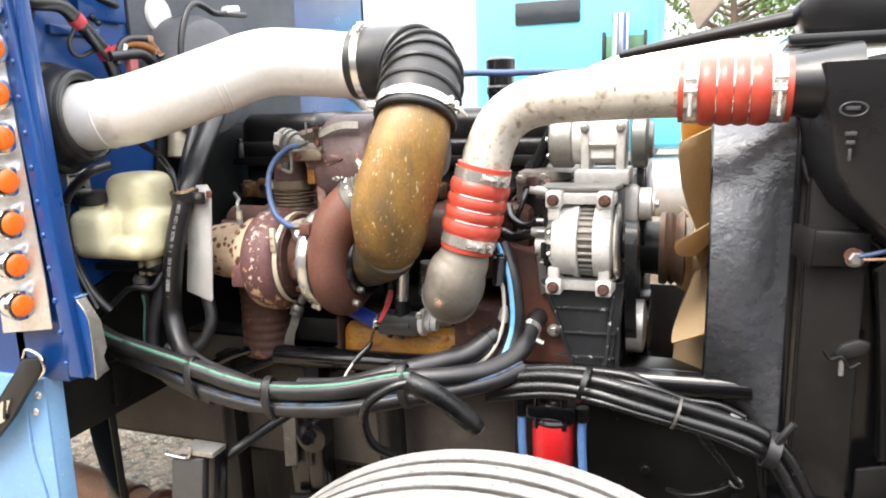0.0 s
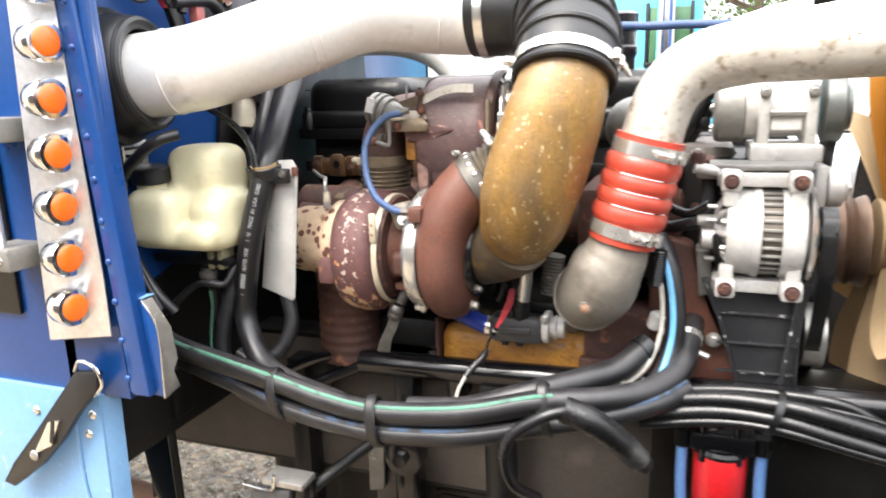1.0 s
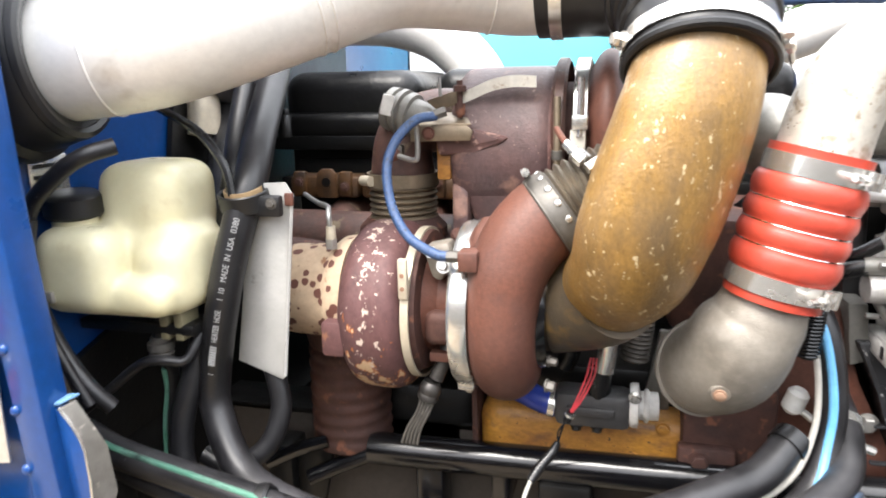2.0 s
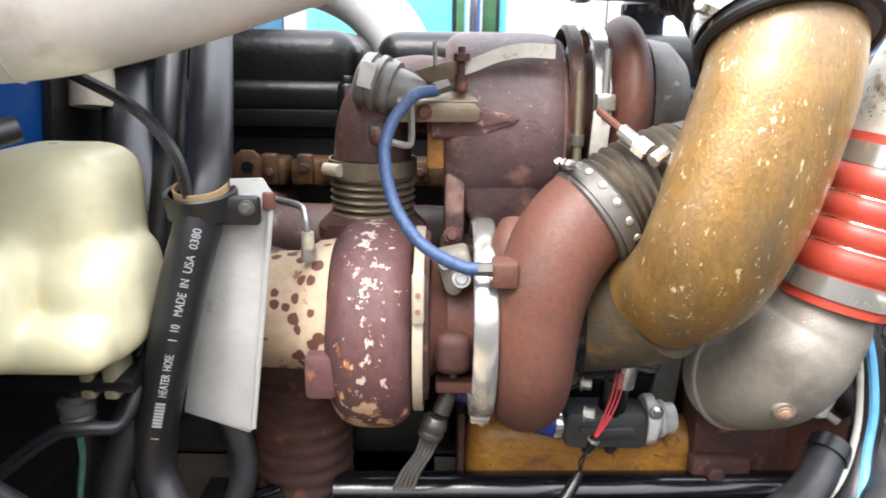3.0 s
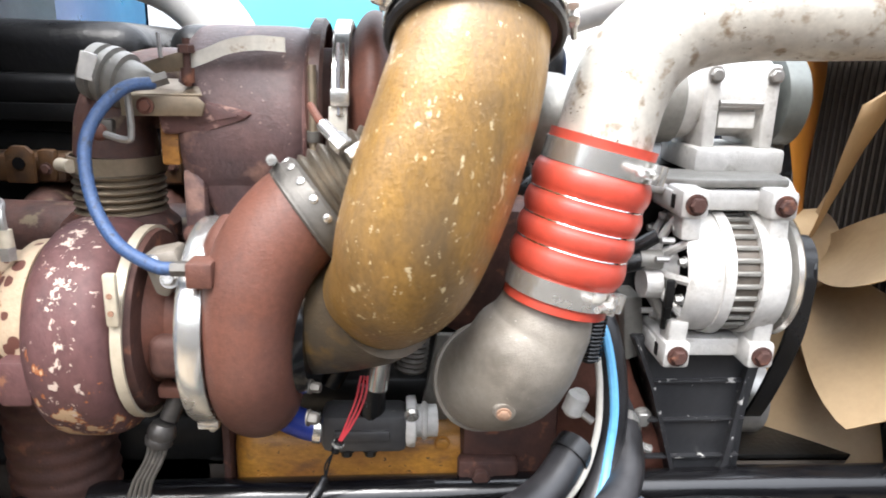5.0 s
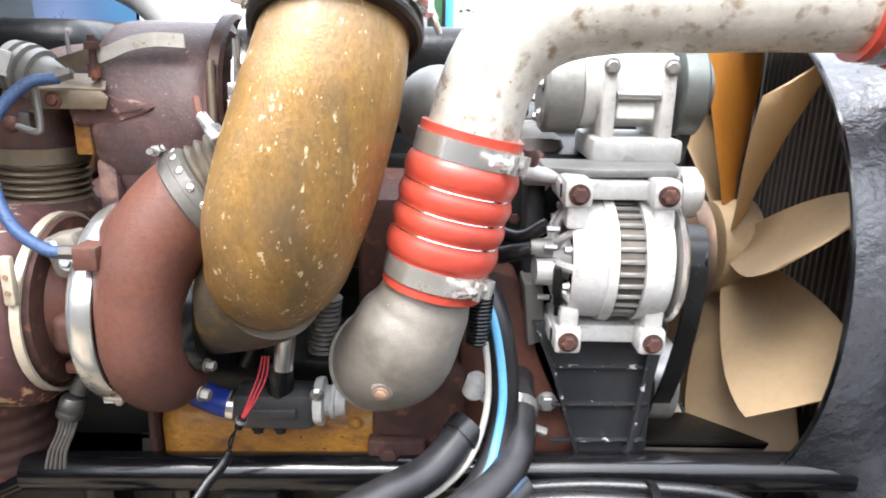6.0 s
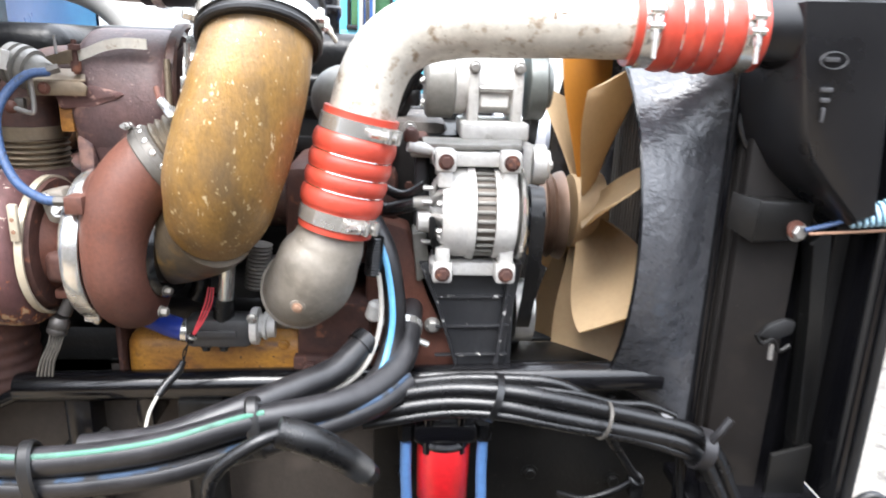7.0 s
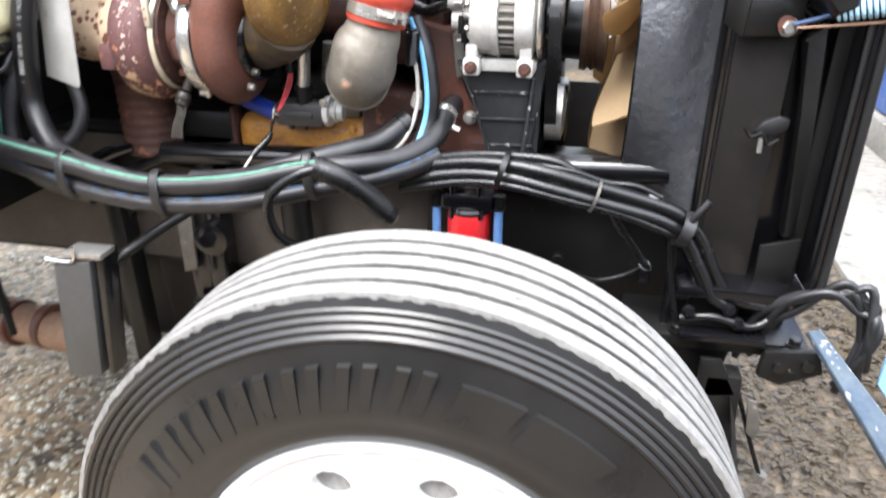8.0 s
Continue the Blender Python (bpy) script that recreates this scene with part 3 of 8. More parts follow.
for piece in (cab.children[1], strip, cab.children[3], cab.children[4]):
    for v in piece.data.vertices:
        v.co.x += 0.04 * (0.61 - v.co.z)
rivet = part("rivet", dome((-1.095, 1.183, 1.03), (0, -1, 0), 0.006, 0.004), BLUE, strip)
for k in range(1, 15):
    o = rivet.copy()
    scene.collection.objects.link(o)
    o.location.x, o.location.z = -0.04 * k * 0.068, k * 0.068
part("cowl_top", slab([(CX - 0.02, 1.2, 2.05), (CX + 0.1, 1.3, 2.02), (CX + 0.1, 2.8, 2.02), (CX - 0.02, 3.0, 2.05)], (-0.3, 0, 0.06), 0.01), BLUE, cab)
# the angled bracket at the foot of the cowl
part("corner_bracket", slab([(-1.105, 1.2, 1.158), (-1.06, 1.2, 1.166), (-1.034, 1.2, 1.118), (-1.036, 1.2, 0.995), (-1.105, 1.2, 1.0)], (0, 0.012, 0), 0.002), BLUE, cab)
part("bracket_return", slab([(-1.034, 1.199, 1.118), (-1.06, 1.199, 1.166), (-1.054, 1.214, 1.169), (-1.026, 1.219, 1.117), (-1.022, 1.221, 1.06), (-1.028, 1.213, 1.04), (-1.021, 1.219, 1.012), (-1.036, 1.199, 0.995)], (0.004, 0, 0), 0.001), DULLGREY, cab, "bare crumpled metal edge")
part("bracket_edge", tube([(-1.06, 1.199, 1.166), (-1.034, 1.199, 1.118), (-1.036, 1.199, 0.995)], 0.002, 6, 3), BAND, cab)
part("bracket_top", slab([(-1.105, 1.2, 1.161), (-1.06, 1.2, 1.168), (-1.052, 1.222, 1.171), (-1.1, 1.222, 1.164)], (0, 0, 0.003), 0.001), SKYBLUE, cab)
# things riveted to the firewall
plate = part("data_plate", block((CX, 1.36, 1.345), (CX + 0.004, 1.425, 1.415), 0.002), BAND, cab, "aluminium data plate")
for k in range(4):
    part("print_bar", block((CX + 0.004, 1.366, 1.357 + k * 0.014), (CX + 0.0048, 1.4 + 0.006 * (k % 2), 1.362 + k * 0.014), 0), LOOM, plate)
part("blower_housing", lathe([(0, 0.165), (0.07, 0.165), (0.105, 0.15), (0.125, 0.11), (0.13, 0.0)], (CX, 1.79, 1.63), (1, 0, 0), 32), surface("grey_plastic", (0.09, 0.09, 0.1), (0.06, 0.06, 0.065), rough=0.5), cab, "grey round blower housing")
part("round_port", lathe([(0, 0.045), (0.016, 0.047), (0.022, 0.043), (0.022, 0.0)], (CX, 1.703, 1.79), (1, 0, 0), 28), DIRTYWHITE, cab, "round pale disc")
part("port_panel", block((CX, 1.6, 1.5), (CX + 0.014, 2.4, 2.05), 0.004), surface("grey_firewall_plate", (0.07, 0.075, 0.085), (0.05, 0.05, 0.06), rough=0.5), cab, "grey firewall plate")
part("wire_bracket", block((CX, 1.36, 1.715), (CX + 0.015, 1.5, 1.735), 0.003), BLUE, cab)
part("ridge_panel", block((CX, 1.44, 1.755), (CX + 0.02, 1.585, 1.95), 0.006), BLUE, cab)
# black sheet added over the blue firewall to darken its lower part
part("insulation_mat", slab([(CX + 0.002, 1.26, 0.98), (CX + 0.002, 2.9, 0.98), (CX + 0.002, 2.9, 1.5), (CX + 0.002, 1.66, 1.5), (CX + 0.002, 1.62, 1.3), (CX + 0.002, 1.52, 1.17), (CX + 0.002, 1.26, 1.1)], (0.01, 0, 0), 0.003), BLACKMATT, cab, "black sheet over the lower firewall")
# floor pan and rear body run on unseen to shade the ground
part("floor_pan", block((-3.0, 1.23, 0.94), (CX, 3.0, 0.985), 0.004), BLACKMATT, cab)
part("rear_body", block((-3.0, 1.22, 0.99), (-1.95, 3.0, 2.9), 0.05), BLUE, cab)
part("far_side_panel", block((-1.95, 2.97, 0.98), (CX, 3.0, 2.05), 0.004), BLUE, cab)
part("firewall_skirt", block((CX - 0.02, 1.25, 0.8), (CX + 0.005, 2.7, 0.98), 0.004), BLACKMATT, cab)

# wiring on the firewall
fw = thing("firewall_wiring", (CX, 1.6, 1.7), "black wiring loom with red tape and grey hoses on the firewall", "wiring")
WX0 = -1.16
part("loom", tube([(CX, 1.28, 1.764), (-1.175, 1.3, 1.768), (WX0, 1.352, 1.767), (WX0, 1.387, 1.745), (WX0, 1.428, 1.709), (WX0, 1.459, 1.679), (WX0, 1.482, 1.633), (WX0, 1.5, 1.58)], 0.016, 12), LOOM, fw)
part("grommet", torus((CX + 0.004, 1.285, 1.764), (1, 0, 0), 0.034, 0.014), RUBBER, fw)
part("red_tape", tube([(WX0, 1.383, 1.748), (WX0, 1.4, 1.734)], 0.018, 12), REDWIRE, fw)
part("red_tape", tube([(WX0, 1.452, 1.687), (WX0, 1.466, 1.668)], 0.018, 12), REDWIRE, fw)
part("tape_tail", slab([(WX0 + 0.018, 1.455, 1.685), (WX0 + 0.018, 1.475, 1.696), (WX0 + 0.018, 1.478, 1.69), (WX0 + 0.018, 1.46, 1.676)], (0.002, 0, 0), 0), REDWIRE, fw)
part("side_branch", tube([(WX0, 1.39, 1.742), (WX0 - 0.005, 1.384, 1.72), (WX0 - 0.006, 1.369, 1.695), (WX0 - 0.004, 1.372, 1.672), (WX0, 1.39, 1.665), (WX0, 1.42, 1.677), (WX0, 1.45, 1.69)], 0.005, 8), HOSE, fw)
part("side_branch", tube([(WX0 + 0.012, 1.4, 1.722), (WX0 + 0.014, 1.425, 1.69), (WX0 + 0.012, 1.455, 1.66)], 0.006, 8), HOSE, fw)
part("grey_hose", tube([(-1.14, 1.452, 1.667), (-1.135, 1.49, 1.672), (-1.135, 1.54, 1.678), (-1.14, 1.578, 1.668), (-1.15, 1.61, 1.64), (-1.16, 1.62, 1.6)], 0.012, 12), HOSE, fw)
part("arched_hose", tube([(-1.14, 1.475, 1.65), (-1.14, 1.484, 1.685), (-1.14, 1.505, 1.706), (-1.14, 1.545, 1.714), (-1.14, 1.585, 1.714)], 0.009, 10), HOSE, fw)
part("wire_bundle", tube([(-1.145, 1.497, 1.67), (-1.145, 1.503, 1.695), (-1.145, 1.53, 1.703), (-1.145, 1.57, 1.7), (-1.145, 1.61, 1.69)], 0.011, 10), surface("orange_tape", (0.42, 0.17, 0.03), (0.2, 0.09, 0.03), rough=0.5, stain=30, mix=1.0), fw, "orange taped wires")
part("paper_tag", tube([(-1.138, 1.492, 1.674), (-1.138, 1.497, 1.697)], 0.009, 10), DIRTYWHITE, fw)
for k in range(6):
    part("wire", tube([(-1.143, 1.56 + 0.004 * k, 1.712 - 0.003 * k), (-1.138, 1.585 + 0.003 * k, 1.707 - 0.003 * k + 0.008 * (k % 2)), (-1.14, 1.612, 1.694 - 0.004 * k), (-1.15, 1.64 + 0.004 * k, 1.676 + 0.003 * k)], 0.0035, 6), (BROWNPIPE, YELLOW, REDWIRE, BROWNPIPE, CREAM, LOOM)[k], fw)
part("connector", block((-1.15, 1.572, 1.707), (-1.13, 1.592, 1.724), 0.003), BROWNPIPE, fw)
part("red_block", block((-1.15, 1.505, 1.635), (-1.13, 1.53, 1.664), 0.003), surface("faded_red_plastic", (0.35, 0.1, 0.09), rough=0.5), fw)
part("upper_loom", tube([(CX, 1.33, 1.88), (-1.17, 1.4, 1.84), (-1.165, 1.46, 1.8), (-1.17, 1.52, 1.79), (CX, 1.56, 1.8)], 0.009, 10), LOOM, fw)
for y, z in ((1.46, 1.745), (1.475, 1.76), (1.49, 1.748)):
    part("clip", dome((CX + 0.02, y, z), (1, 0, 0), 0.008, 0.008), LOOM, fw)
part("thin_hose", tube([(-1.05, 1.584, 1.62), (-1.05, 1.588, 1.69), (-1.05, 1.605, 1.745), (-1.05, 1.63, 1.785), (-1.05, 1.657, 1.8), (-1.05, 1.69, 1.797), (-1.05, 1.73, 1.786), (-1.05, 1.79, 1.79), (-1.06, 1.88, 1.797)], 0.008, 10), HOSE, fw)
part("pale_fitting", tube([(-1.05, 1.775, 1.797), (-1.05, 1.83, 1.805)], 0.011, 10), DIRTYWHITE, fw)

# ---- polished light bar ----
bar = thing("light_bar", (-1.22, 1.15, 1.1), "polished steel panel with a column of round amber clearance lights", "light bar")
part("panel", slab([(-1.24, 1.168, 1.09), (-1.115, 1.18, 1.105), (-1.115, 1.18, 1.2), (-1.155, 1.18, 2.05), (-1.2, 1.168, 2.05)], (-0.002, 0.004, 0), 0.001), POLISHED, bar)
part("edge_flange", slab([(-1.24, 1.168, 1.09), (-1.2, 1.168, 2.05), (-1.206, 1.195, 2.05), (-1.246, 1.195, 1.09)], (-0.002, 0, 0), 0.0008), POLISHED, bar)
AXL = Vector((0.99, -0.16, 0.0)).normalized()
for k in range(10):
    p = Vector((-1.168 + 0.0043 * k, 1.156, 1.16 + k * 0.0845))
    lamp = part("lamp", lathe([(-0.046, 0.006), (-0.042, 0.015), (-0.032, 0.024), (-0.018, 0.03), (0.0, 0.032), (0.008, 0.032), (0.012, 0.03), (0.0125, 0.0245)], p, AXL, 28), CHROME, bar, "chrome bullet housing")
    part("lens", dome(p + AXL * 0.0115, AXL, 0.0235, 0.005, seg=24), AMBER, lamp, "amber lens")

# grab post beside the light bar
post = thing("grab_post", (-1.36, 1.2, 1.2), "bright vertical grab handle with its mounting feet on the cab side", "grab handle")
part("rod", tube([(-1.28, 1.13, 1.25), (-1.28, 1.13, 1.45)], 0.014, 14), POLISHED, post)
for z in (1.24, 1.45):
    part("foot", block((-1.32, 1.122, z - 0.02), (-1.25, 1.2, z + 0.02), 0.006), ALUDULL, post)
    part("screw", dome((-1.27, 1.122, z), (0, -1, 0), 0.007, 0.004), CHROME, post)
mir = thing("cab_door_edge", (-1.6, 1.2, 1.2), "cab door edge behind the grab handle, shade painted in as black", "door edge")
# black in place of the cab's blue: the door's shade is its colour
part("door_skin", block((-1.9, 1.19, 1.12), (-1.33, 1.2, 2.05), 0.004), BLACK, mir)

# ---- light blue step fairing with rubber latch ----
step = thing("step_fairing", (-1.3, 1.2, 0.3), "light blue painted step fairing panel beside the wheel", "fairing")
part("panel", slab([(-1.175, 1.19, 0.985), (-1.19, 1.19, 0.3), (-1.75, 1.19, 0.3), (-1.75, 1.19, 0.985)], (0, 0.012, 0), 0.004), SKYBLUE, step)
part("front_return", slab([(-1.175, 1.195, 0.985), (-1.19, 1.195, 0.3), (-1.175, 1.225, 0.3), (-1.16, 1.225, 0.985)], (-0.004, 0, 0), 0.001), SKYBLUE, step)
part("press_line", tube([(-1.235, 1.189, 0.93), (-1.235, 1.188, 0.8), (-1.215, 1.188, 0.7), (-1.2, 1.188, 0.5)], 0.004, 8), SKYBLUE, step)
for p in ((-1.195, 0.945), (-1.21, 0.905), (-1.33, 0.935)):
    part("rivet", dome((p[0], 1.19, p[1]), (0, -1, 0), 0.009, 0.005), BAND, step)
latch = thing("latch_strap", (-1.25, 1.18, 0.85), "black rubber hood latch strap hooked on a wire loop", "latch")
part("strap", slab([(-1.137, 1.16, 1.045), (-1.189, 1.16, 1.039), (-1.25, 1.158, 0.968), (-1.308, 1.156, 0.903), (-1.37, 1.156, 0.838), (-1.405, 1.156, 0.794), (-1.378, 1.156, 0.788), (-1.3, 1.156, 0.845), (-1.241, 1.157, 0.903), (-1.195, 1.158, 0.96), (-1.145, 1.16, 1.01)], (0, 0.014, 0), 0.003), RUBBER, latch)
part("wire_loop", tube([(-1.192, 1.164, 1.04), (-1.172, 1.16, 1.062), (-1.14, 1.16, 1.052), (-1.132, 1.162, 1.022), (-1.16, 1.168, 0.996)], 0.003, 8), CHROME, latch)
# bright plate stands for the light seen through the strap's opening
part("window_slot", slab([(-1.262, 1.1535, 0.938), (-1.235, 1.1535, 0.945), (-1.262, 1.1535, 0.893), (-1.31, 1.1535, 0.868)], (0, 0.004, 0), 0), BAND, latch)
part("window_bar", slab([(-1.252, 1.152, 0.944), (-1.246, 1.152, 0.944), (-1.256, 1.152, 0.896), (-1.264, 1.152, 0.9)], (0, 0.003, 0), 0), RUBBER, latch)
part("buckle", dome((-1.31, 1.154, 0.865), (0, -1, 0), 0.01, 0.004), STEEL, latch)

# ---- coolant reservoir ----
res = thing("coolant_reservoir", (-1.12, 1.4, 1.19), "yellowed white plastic coolant reservoir with a black cap on the firewall", "reservoir")
bm = block((-1.214, 1.33, 1.214), (-1.1, 1.435, 1.328), 0.03, seg=4)
block((-1.165, 1.395, 1.205), (-1.04, 1.52, 1.404), 0.034, bm, seg=4)
block((-1.14, 1.38, 1.205), (-1.02, 1.5, 1.325), 0.034, bm, seg=4)
block((-1.1, 1.37, 1.205), (-1.025, 1.46, 1.31), 0.03, bm, seg=4)
block((-1.205, 1.345, 1.212), (-1.03, 1.485, 1.262), 0.022, bm, seg=4)
tank = part("tank", bm, PLASTIC, res)
mod = tank.modifiers.new("moulded", "REMESH")
mod.mode, mod.voxel_size, mod.use_smooth_shade = "VOXEL", 0.004, True
mod = tank.modifiers.new("soft", "SMOOTH")
mod.iterations, mod.factor = 10, 0.6
part("neck", lathe([(0, 0.028), (0.03, 0.028)], (-1.178, 1.385, 1.32), (0, 0, 1), 24), PLASTIC, res)
cap = part("cap", lathe([(0, 0.034), (0.004, 0.037), (0.026, 0.036), (0.03, 0.03), (0.03, 0.0)], (-1.178, 1.385, 1.338), (0.05, -0.1, 1), 28), RUBBER, res, "black screw cap")
part("cap_tether", tube([(-1.075, 1.35, 1.43), (-1.1, 1.325, 1.42), (-1.136, 1.32, 1.398), (-1.18, 1.32, 1.36), (-1.2, 1.32, 1.31), (-1.192, 1.32, 1.24), (-1.167, 1.32, 1.178), (-1.132, 1.32, 1.13), (-1.11, 1.33, 1.1)], 0.0105, 10), HOSE, res)
part("tether_branch", tube([(-1.175, 1.312, 1.345), (-1.186, 1.31, 1.28), (-1.172, 1.308, 1.21), (-1.15, 1.308, 1.16), (-1.125, 1.31, 1.11)], 0.007, 10), HOSE, res)
part("bracket", block((-1.21, 1.4, 1.175), (-1.03, 1.47, 1.19), 0.003), BLACKMATT, res)
# ribs of the tank's plastic, their shadow put into a darker colour
for x in (-1.075, -1.053):
    part("moulded_rib", block((x - 0.007, 1.4, 1.168), (x + 0.007, 1.44, 1.212), 0.003), surface("shaded_plastic", (0.2, 0.18, 0.11), (0.12, 0.1, 0.06), rough=0.4) if x < -1.06 else bpy.data.materials["shaded_plastic"], res)
nut = part("outlet_nut", lathe([(0, 0.0), (0, 0.015), (0.006, 0.017), (0.009, 0.0145), (0.012, 0.018), (0.022, 0.018), (0.024, 0.014), (0.03, 0.0135), (0.03, 0.0)], (-1.098, 1.42, 1.135), (0, 0, 1), 24), DULLGREY, res, "bright stacked outlet nut")
part("outlet_spigot", tube([(-1.098, 1.42, 1.16), (-1.098, 1.42, 1.2)], 0.01, 12), RUBBER, nut)
part("drain_hose", tube([(-1.215, 1.39, 1.055), (-1.165, 1.39, 1.093), (-1.108, 1.39, 1.136), (-1.075, 1.393, 1.142), (-1.049, 1.405, 1.14), (-1.037, 1.425, 1.172), (-1.035, 1.455, 1.2)], 0.007, 10), HOSE, res)
part("yellow_tag", block((-1.185, 1.315, 1.1), (-1.17, 1.325, 1.17), 0.002, turn=Matrix.Rotation(radians(-20), 3, "Y")), CREAM, res)
part("tether_clip", block((-1.215, 1.325, 1.235), (-1.175, 1.345, 1.25), 0.002), STEEL, res)
part("overflow_line", tube([(-1.16, 1.48, 1.5), (-1.08, 1.45, 1.47), (-1.02, 1.44, 1.44), (-0.985, 1.435, 1.4), (-0.975, 1.432, 1.36)], 0.006, 8), LOOM, res)

# ---- heater hoses, shield plate ----
hh = thing("heater_hose", (-0.98, 1.45, 0.95), "thick black heater hose with white printed lettering", "hose")
D = [(-1.01, 1.66, 1.55), (-0.994, 1.59, 1.492), (-0.976, 1.515, 1.429), (-0.966, 1.463, 1.373), (-0.973, 1.445, 1.33), (-0.989, 1.436, 1.272), (-1.009, 1.434, 1.196), (-1.034, 1.446, 1.11), (-1.036, 1.443, 1.05), (-0.985, 1.41, 0.985), (-0.91, 1.385, 0.96), (-0.8, 1.385, 0.93)]
part("hose", tube(D, 0.0225, 18), HOSE, hh)


def lettering(words, size, m, material, parent, name="lettering", length=0.0):
    """Printed words in the built-in font, turned into a mesh, at the pose m, drawn out to the length."""
    c = bpy.data.curves.new(name, "FONT")
    c.body, c.size, c.extrude = words, size, 0.0002
    tmp = bpy.data.objects.new(name, c)
    me = bpy.data.meshes.new_from_object(tmp)
    bpy.data.objects.remove(tmp)
    b = bmesh.new()
    b.from_mesh(me)
    bpy.data.meshes.remove(me)
    if length:
        m = m @ Matrix.Diagonal((length / max(v.co.x for v in b.verts), 1, 1, 1))
    bmesh.ops.transform(b, matrix=m, verts=b.verts[:])
    return part(name, b, material, parent)


def on_hose(a, b, r, out=(0, -1, 0)):
    """A pose whose x runs from a to b and whose z points out of the hose."""
    x = (Vector(b) - Vector(a)).normalized()
    z = Vector(out)
    z = (z - x * z.dot(x)).normalized()
    y = z.cross(x)
    return Matrix.Translation(Vector(a) + z * r) @ Matrix((x, y, z)).transposed().to_4x4()


HL = [(-1.034, 1.446, 1.11), (-1.009, 1.434, 1.196), (-0.989, 1.436, 1.272), (-0.973, 1.445, 1.33), (-0.966, 1.463, 1.373)]


def along(z):
    """The point of the hose's middle line at the height z."""
    for p, q in zip(HL, HL[1:]):
        if z <= q[2]:
            return Vector(p).lerp(Vector(q), (z - p[2]) / (q[2] - p[2]))
    return Vector(HL[-1])


OUT = (0.28, -1, 0)
for words, z0, z1 in (("HEATER  HOSE", 1.168, 1.2146), ("1  10", 1.225, 1.243), ("MADE  IN", 1.25, 1.286), ("USA", 1.29, 1.307), ("0380", 1.312, 1.331), ("1", 1.118, 1.12)):
    a, b = along(z0), along(z1)
    lettering(words, 0.0112, on_hose(a, b, 0.0248, OUT) @ Matrix.Translation((0, -0.0045, 0)), INK, hh, length=(b - a).length)
for k in range(8):
    a, b = along(1.134 + 0.0038 * k), along(1.1365 + 0.0038 * k)
    m = on_hose(a, b, 0.0252, OUT)
    bb = block((0, -0.005, 0), ((b - a).length, 0.004, 0.0003), 0)
    bmesh.ops.transform(bb, matrix=m, verts=bb.verts[:])
    part("print_bar", bb, INK, hh)
hr = thing("return_hose", (-1.08, 1.45, 0.95), "black coolant return hose running down the firewall", "hose")
part("hose", tube([(-1.04, 1.6, 1.5), (-1.03, 1.55, 1.43), (-1.025, 1.515, 1.36), (-1.042, 1.49, 1.24), (-1.06, 1.44, 1.12), (-1.078, 1.42, 1.035), (-1.073, 1.41, 0.97), (-1.035, 1.4, 0.928), (-0.965, 1.385, 0.91), (-0.88, 1.37, 0.9)], 0.0165, 16), HOSE, hr)
part("hose_collar", band((-1.058, 1.447, 1.13), (-0.2, -0.4, 1), 0.017, 0.012), RUBBER, hr)
h3 = thing("loop_hose", (-0.97, 1.47, 0.97), "short black hose looping behind the heater hose", "hose")
part("hose", tube([(-1.0, 1.5, 1.2), (-0.968, 1.49, 1.1), (-0.956, 1.48, 1.04), (-0.975, 1.46, 0.988), (-1.02, 1.44, 0.968), (-1.06, 1.44, 0.98)], 0.015, 14), HOSE, h3)
h5 = thing("overflow_hose", (-1.11, 1.44, 0.96), "thin black hose with a green stripe dropping from the reservoir", "hose")
part("hose", tube([(-1.098, 1.42, 1.137), (-1.1, 1.435, 1.12), (-1.105, 1.445, 1.08), (-1.115, 1.445, 1.03), (-1.115, 1.44, 0.985), (-1.1, 1.42, 0.955)], 0.011, 12), HOSE, h5)
part("stripe", tube([(-1.102, 1.425, 1.115), (-1.108, 1.435, 1.08), (-1.117, 1.435, 1.03), (-1.117, 1.43, 0.985), (-1.102, 1.41, 0.957)], 0.0038, 8), GREEN, h5, "green printed stripe")
h4 = thing("upright_hose", (-1.12, 1.65, 1.3), "black hose rising behind the heater hose with a tan cloth end", "hose")
part("hose", tube([(-1.2, 1.82, 1.54), (-1.165, 1.755, 1.44), (-1.14, 1.69, 1.376), (-1.11, 1.63, 1.3), (-1.09, 1.58, 1.2)], 0.03, 16), HOSE, h4)
part("pipe_elbow", tube([(-1.22, 1.73, 1.5), (-1.2, 1.72, 1.5), (-1.187, 1.71, 1.47), (-1.185, 1.7, 1.42)], 0.027, 16), CREAM, h4, "tan stained pipe elbow")
cl = thing("hose_support", (-0.95, 1.44, 1.3), "black rubber p-clamp bolted to the white heat shield plate", "clamp")
ax = Vector((-0.05, -0.25, 1)).normalized()
part("loop", lathe([(-0.0115, 0.0245), (-0.0125, 0.0275), (-0.011, 0.029), (0.011, 0.029), (0.0125, 0.0275), (0.0115, 0.0245)], (-0.97, 1.453, 1.352), ax, 28, closed=True), RUBBER, cl)
for v in cl.children[0].data.vertices:
    v.co.x = (v.co.x + 0.02) * 1.2 - 0.02
part("cloth_liner", lathe([(0.01, 0.0235), (0.017, 0.0238), (0.017, 0.026), (0.01, 0.0262)], (-0.969, 1.455, 1.352), ax, 24, closed=True), CLOTH, cl, "frayed tan cloth liner")
part("ear", block((-0.96, 1.437, 1.332), (-0.912, 1.45, 1.36), 0.004), RUBBER, cl)
part("bolt", hexbolt((-0.923, 1.437, 1.35), (0, -1, 0), 0.0055, 0.005), DULLGREY, cl)
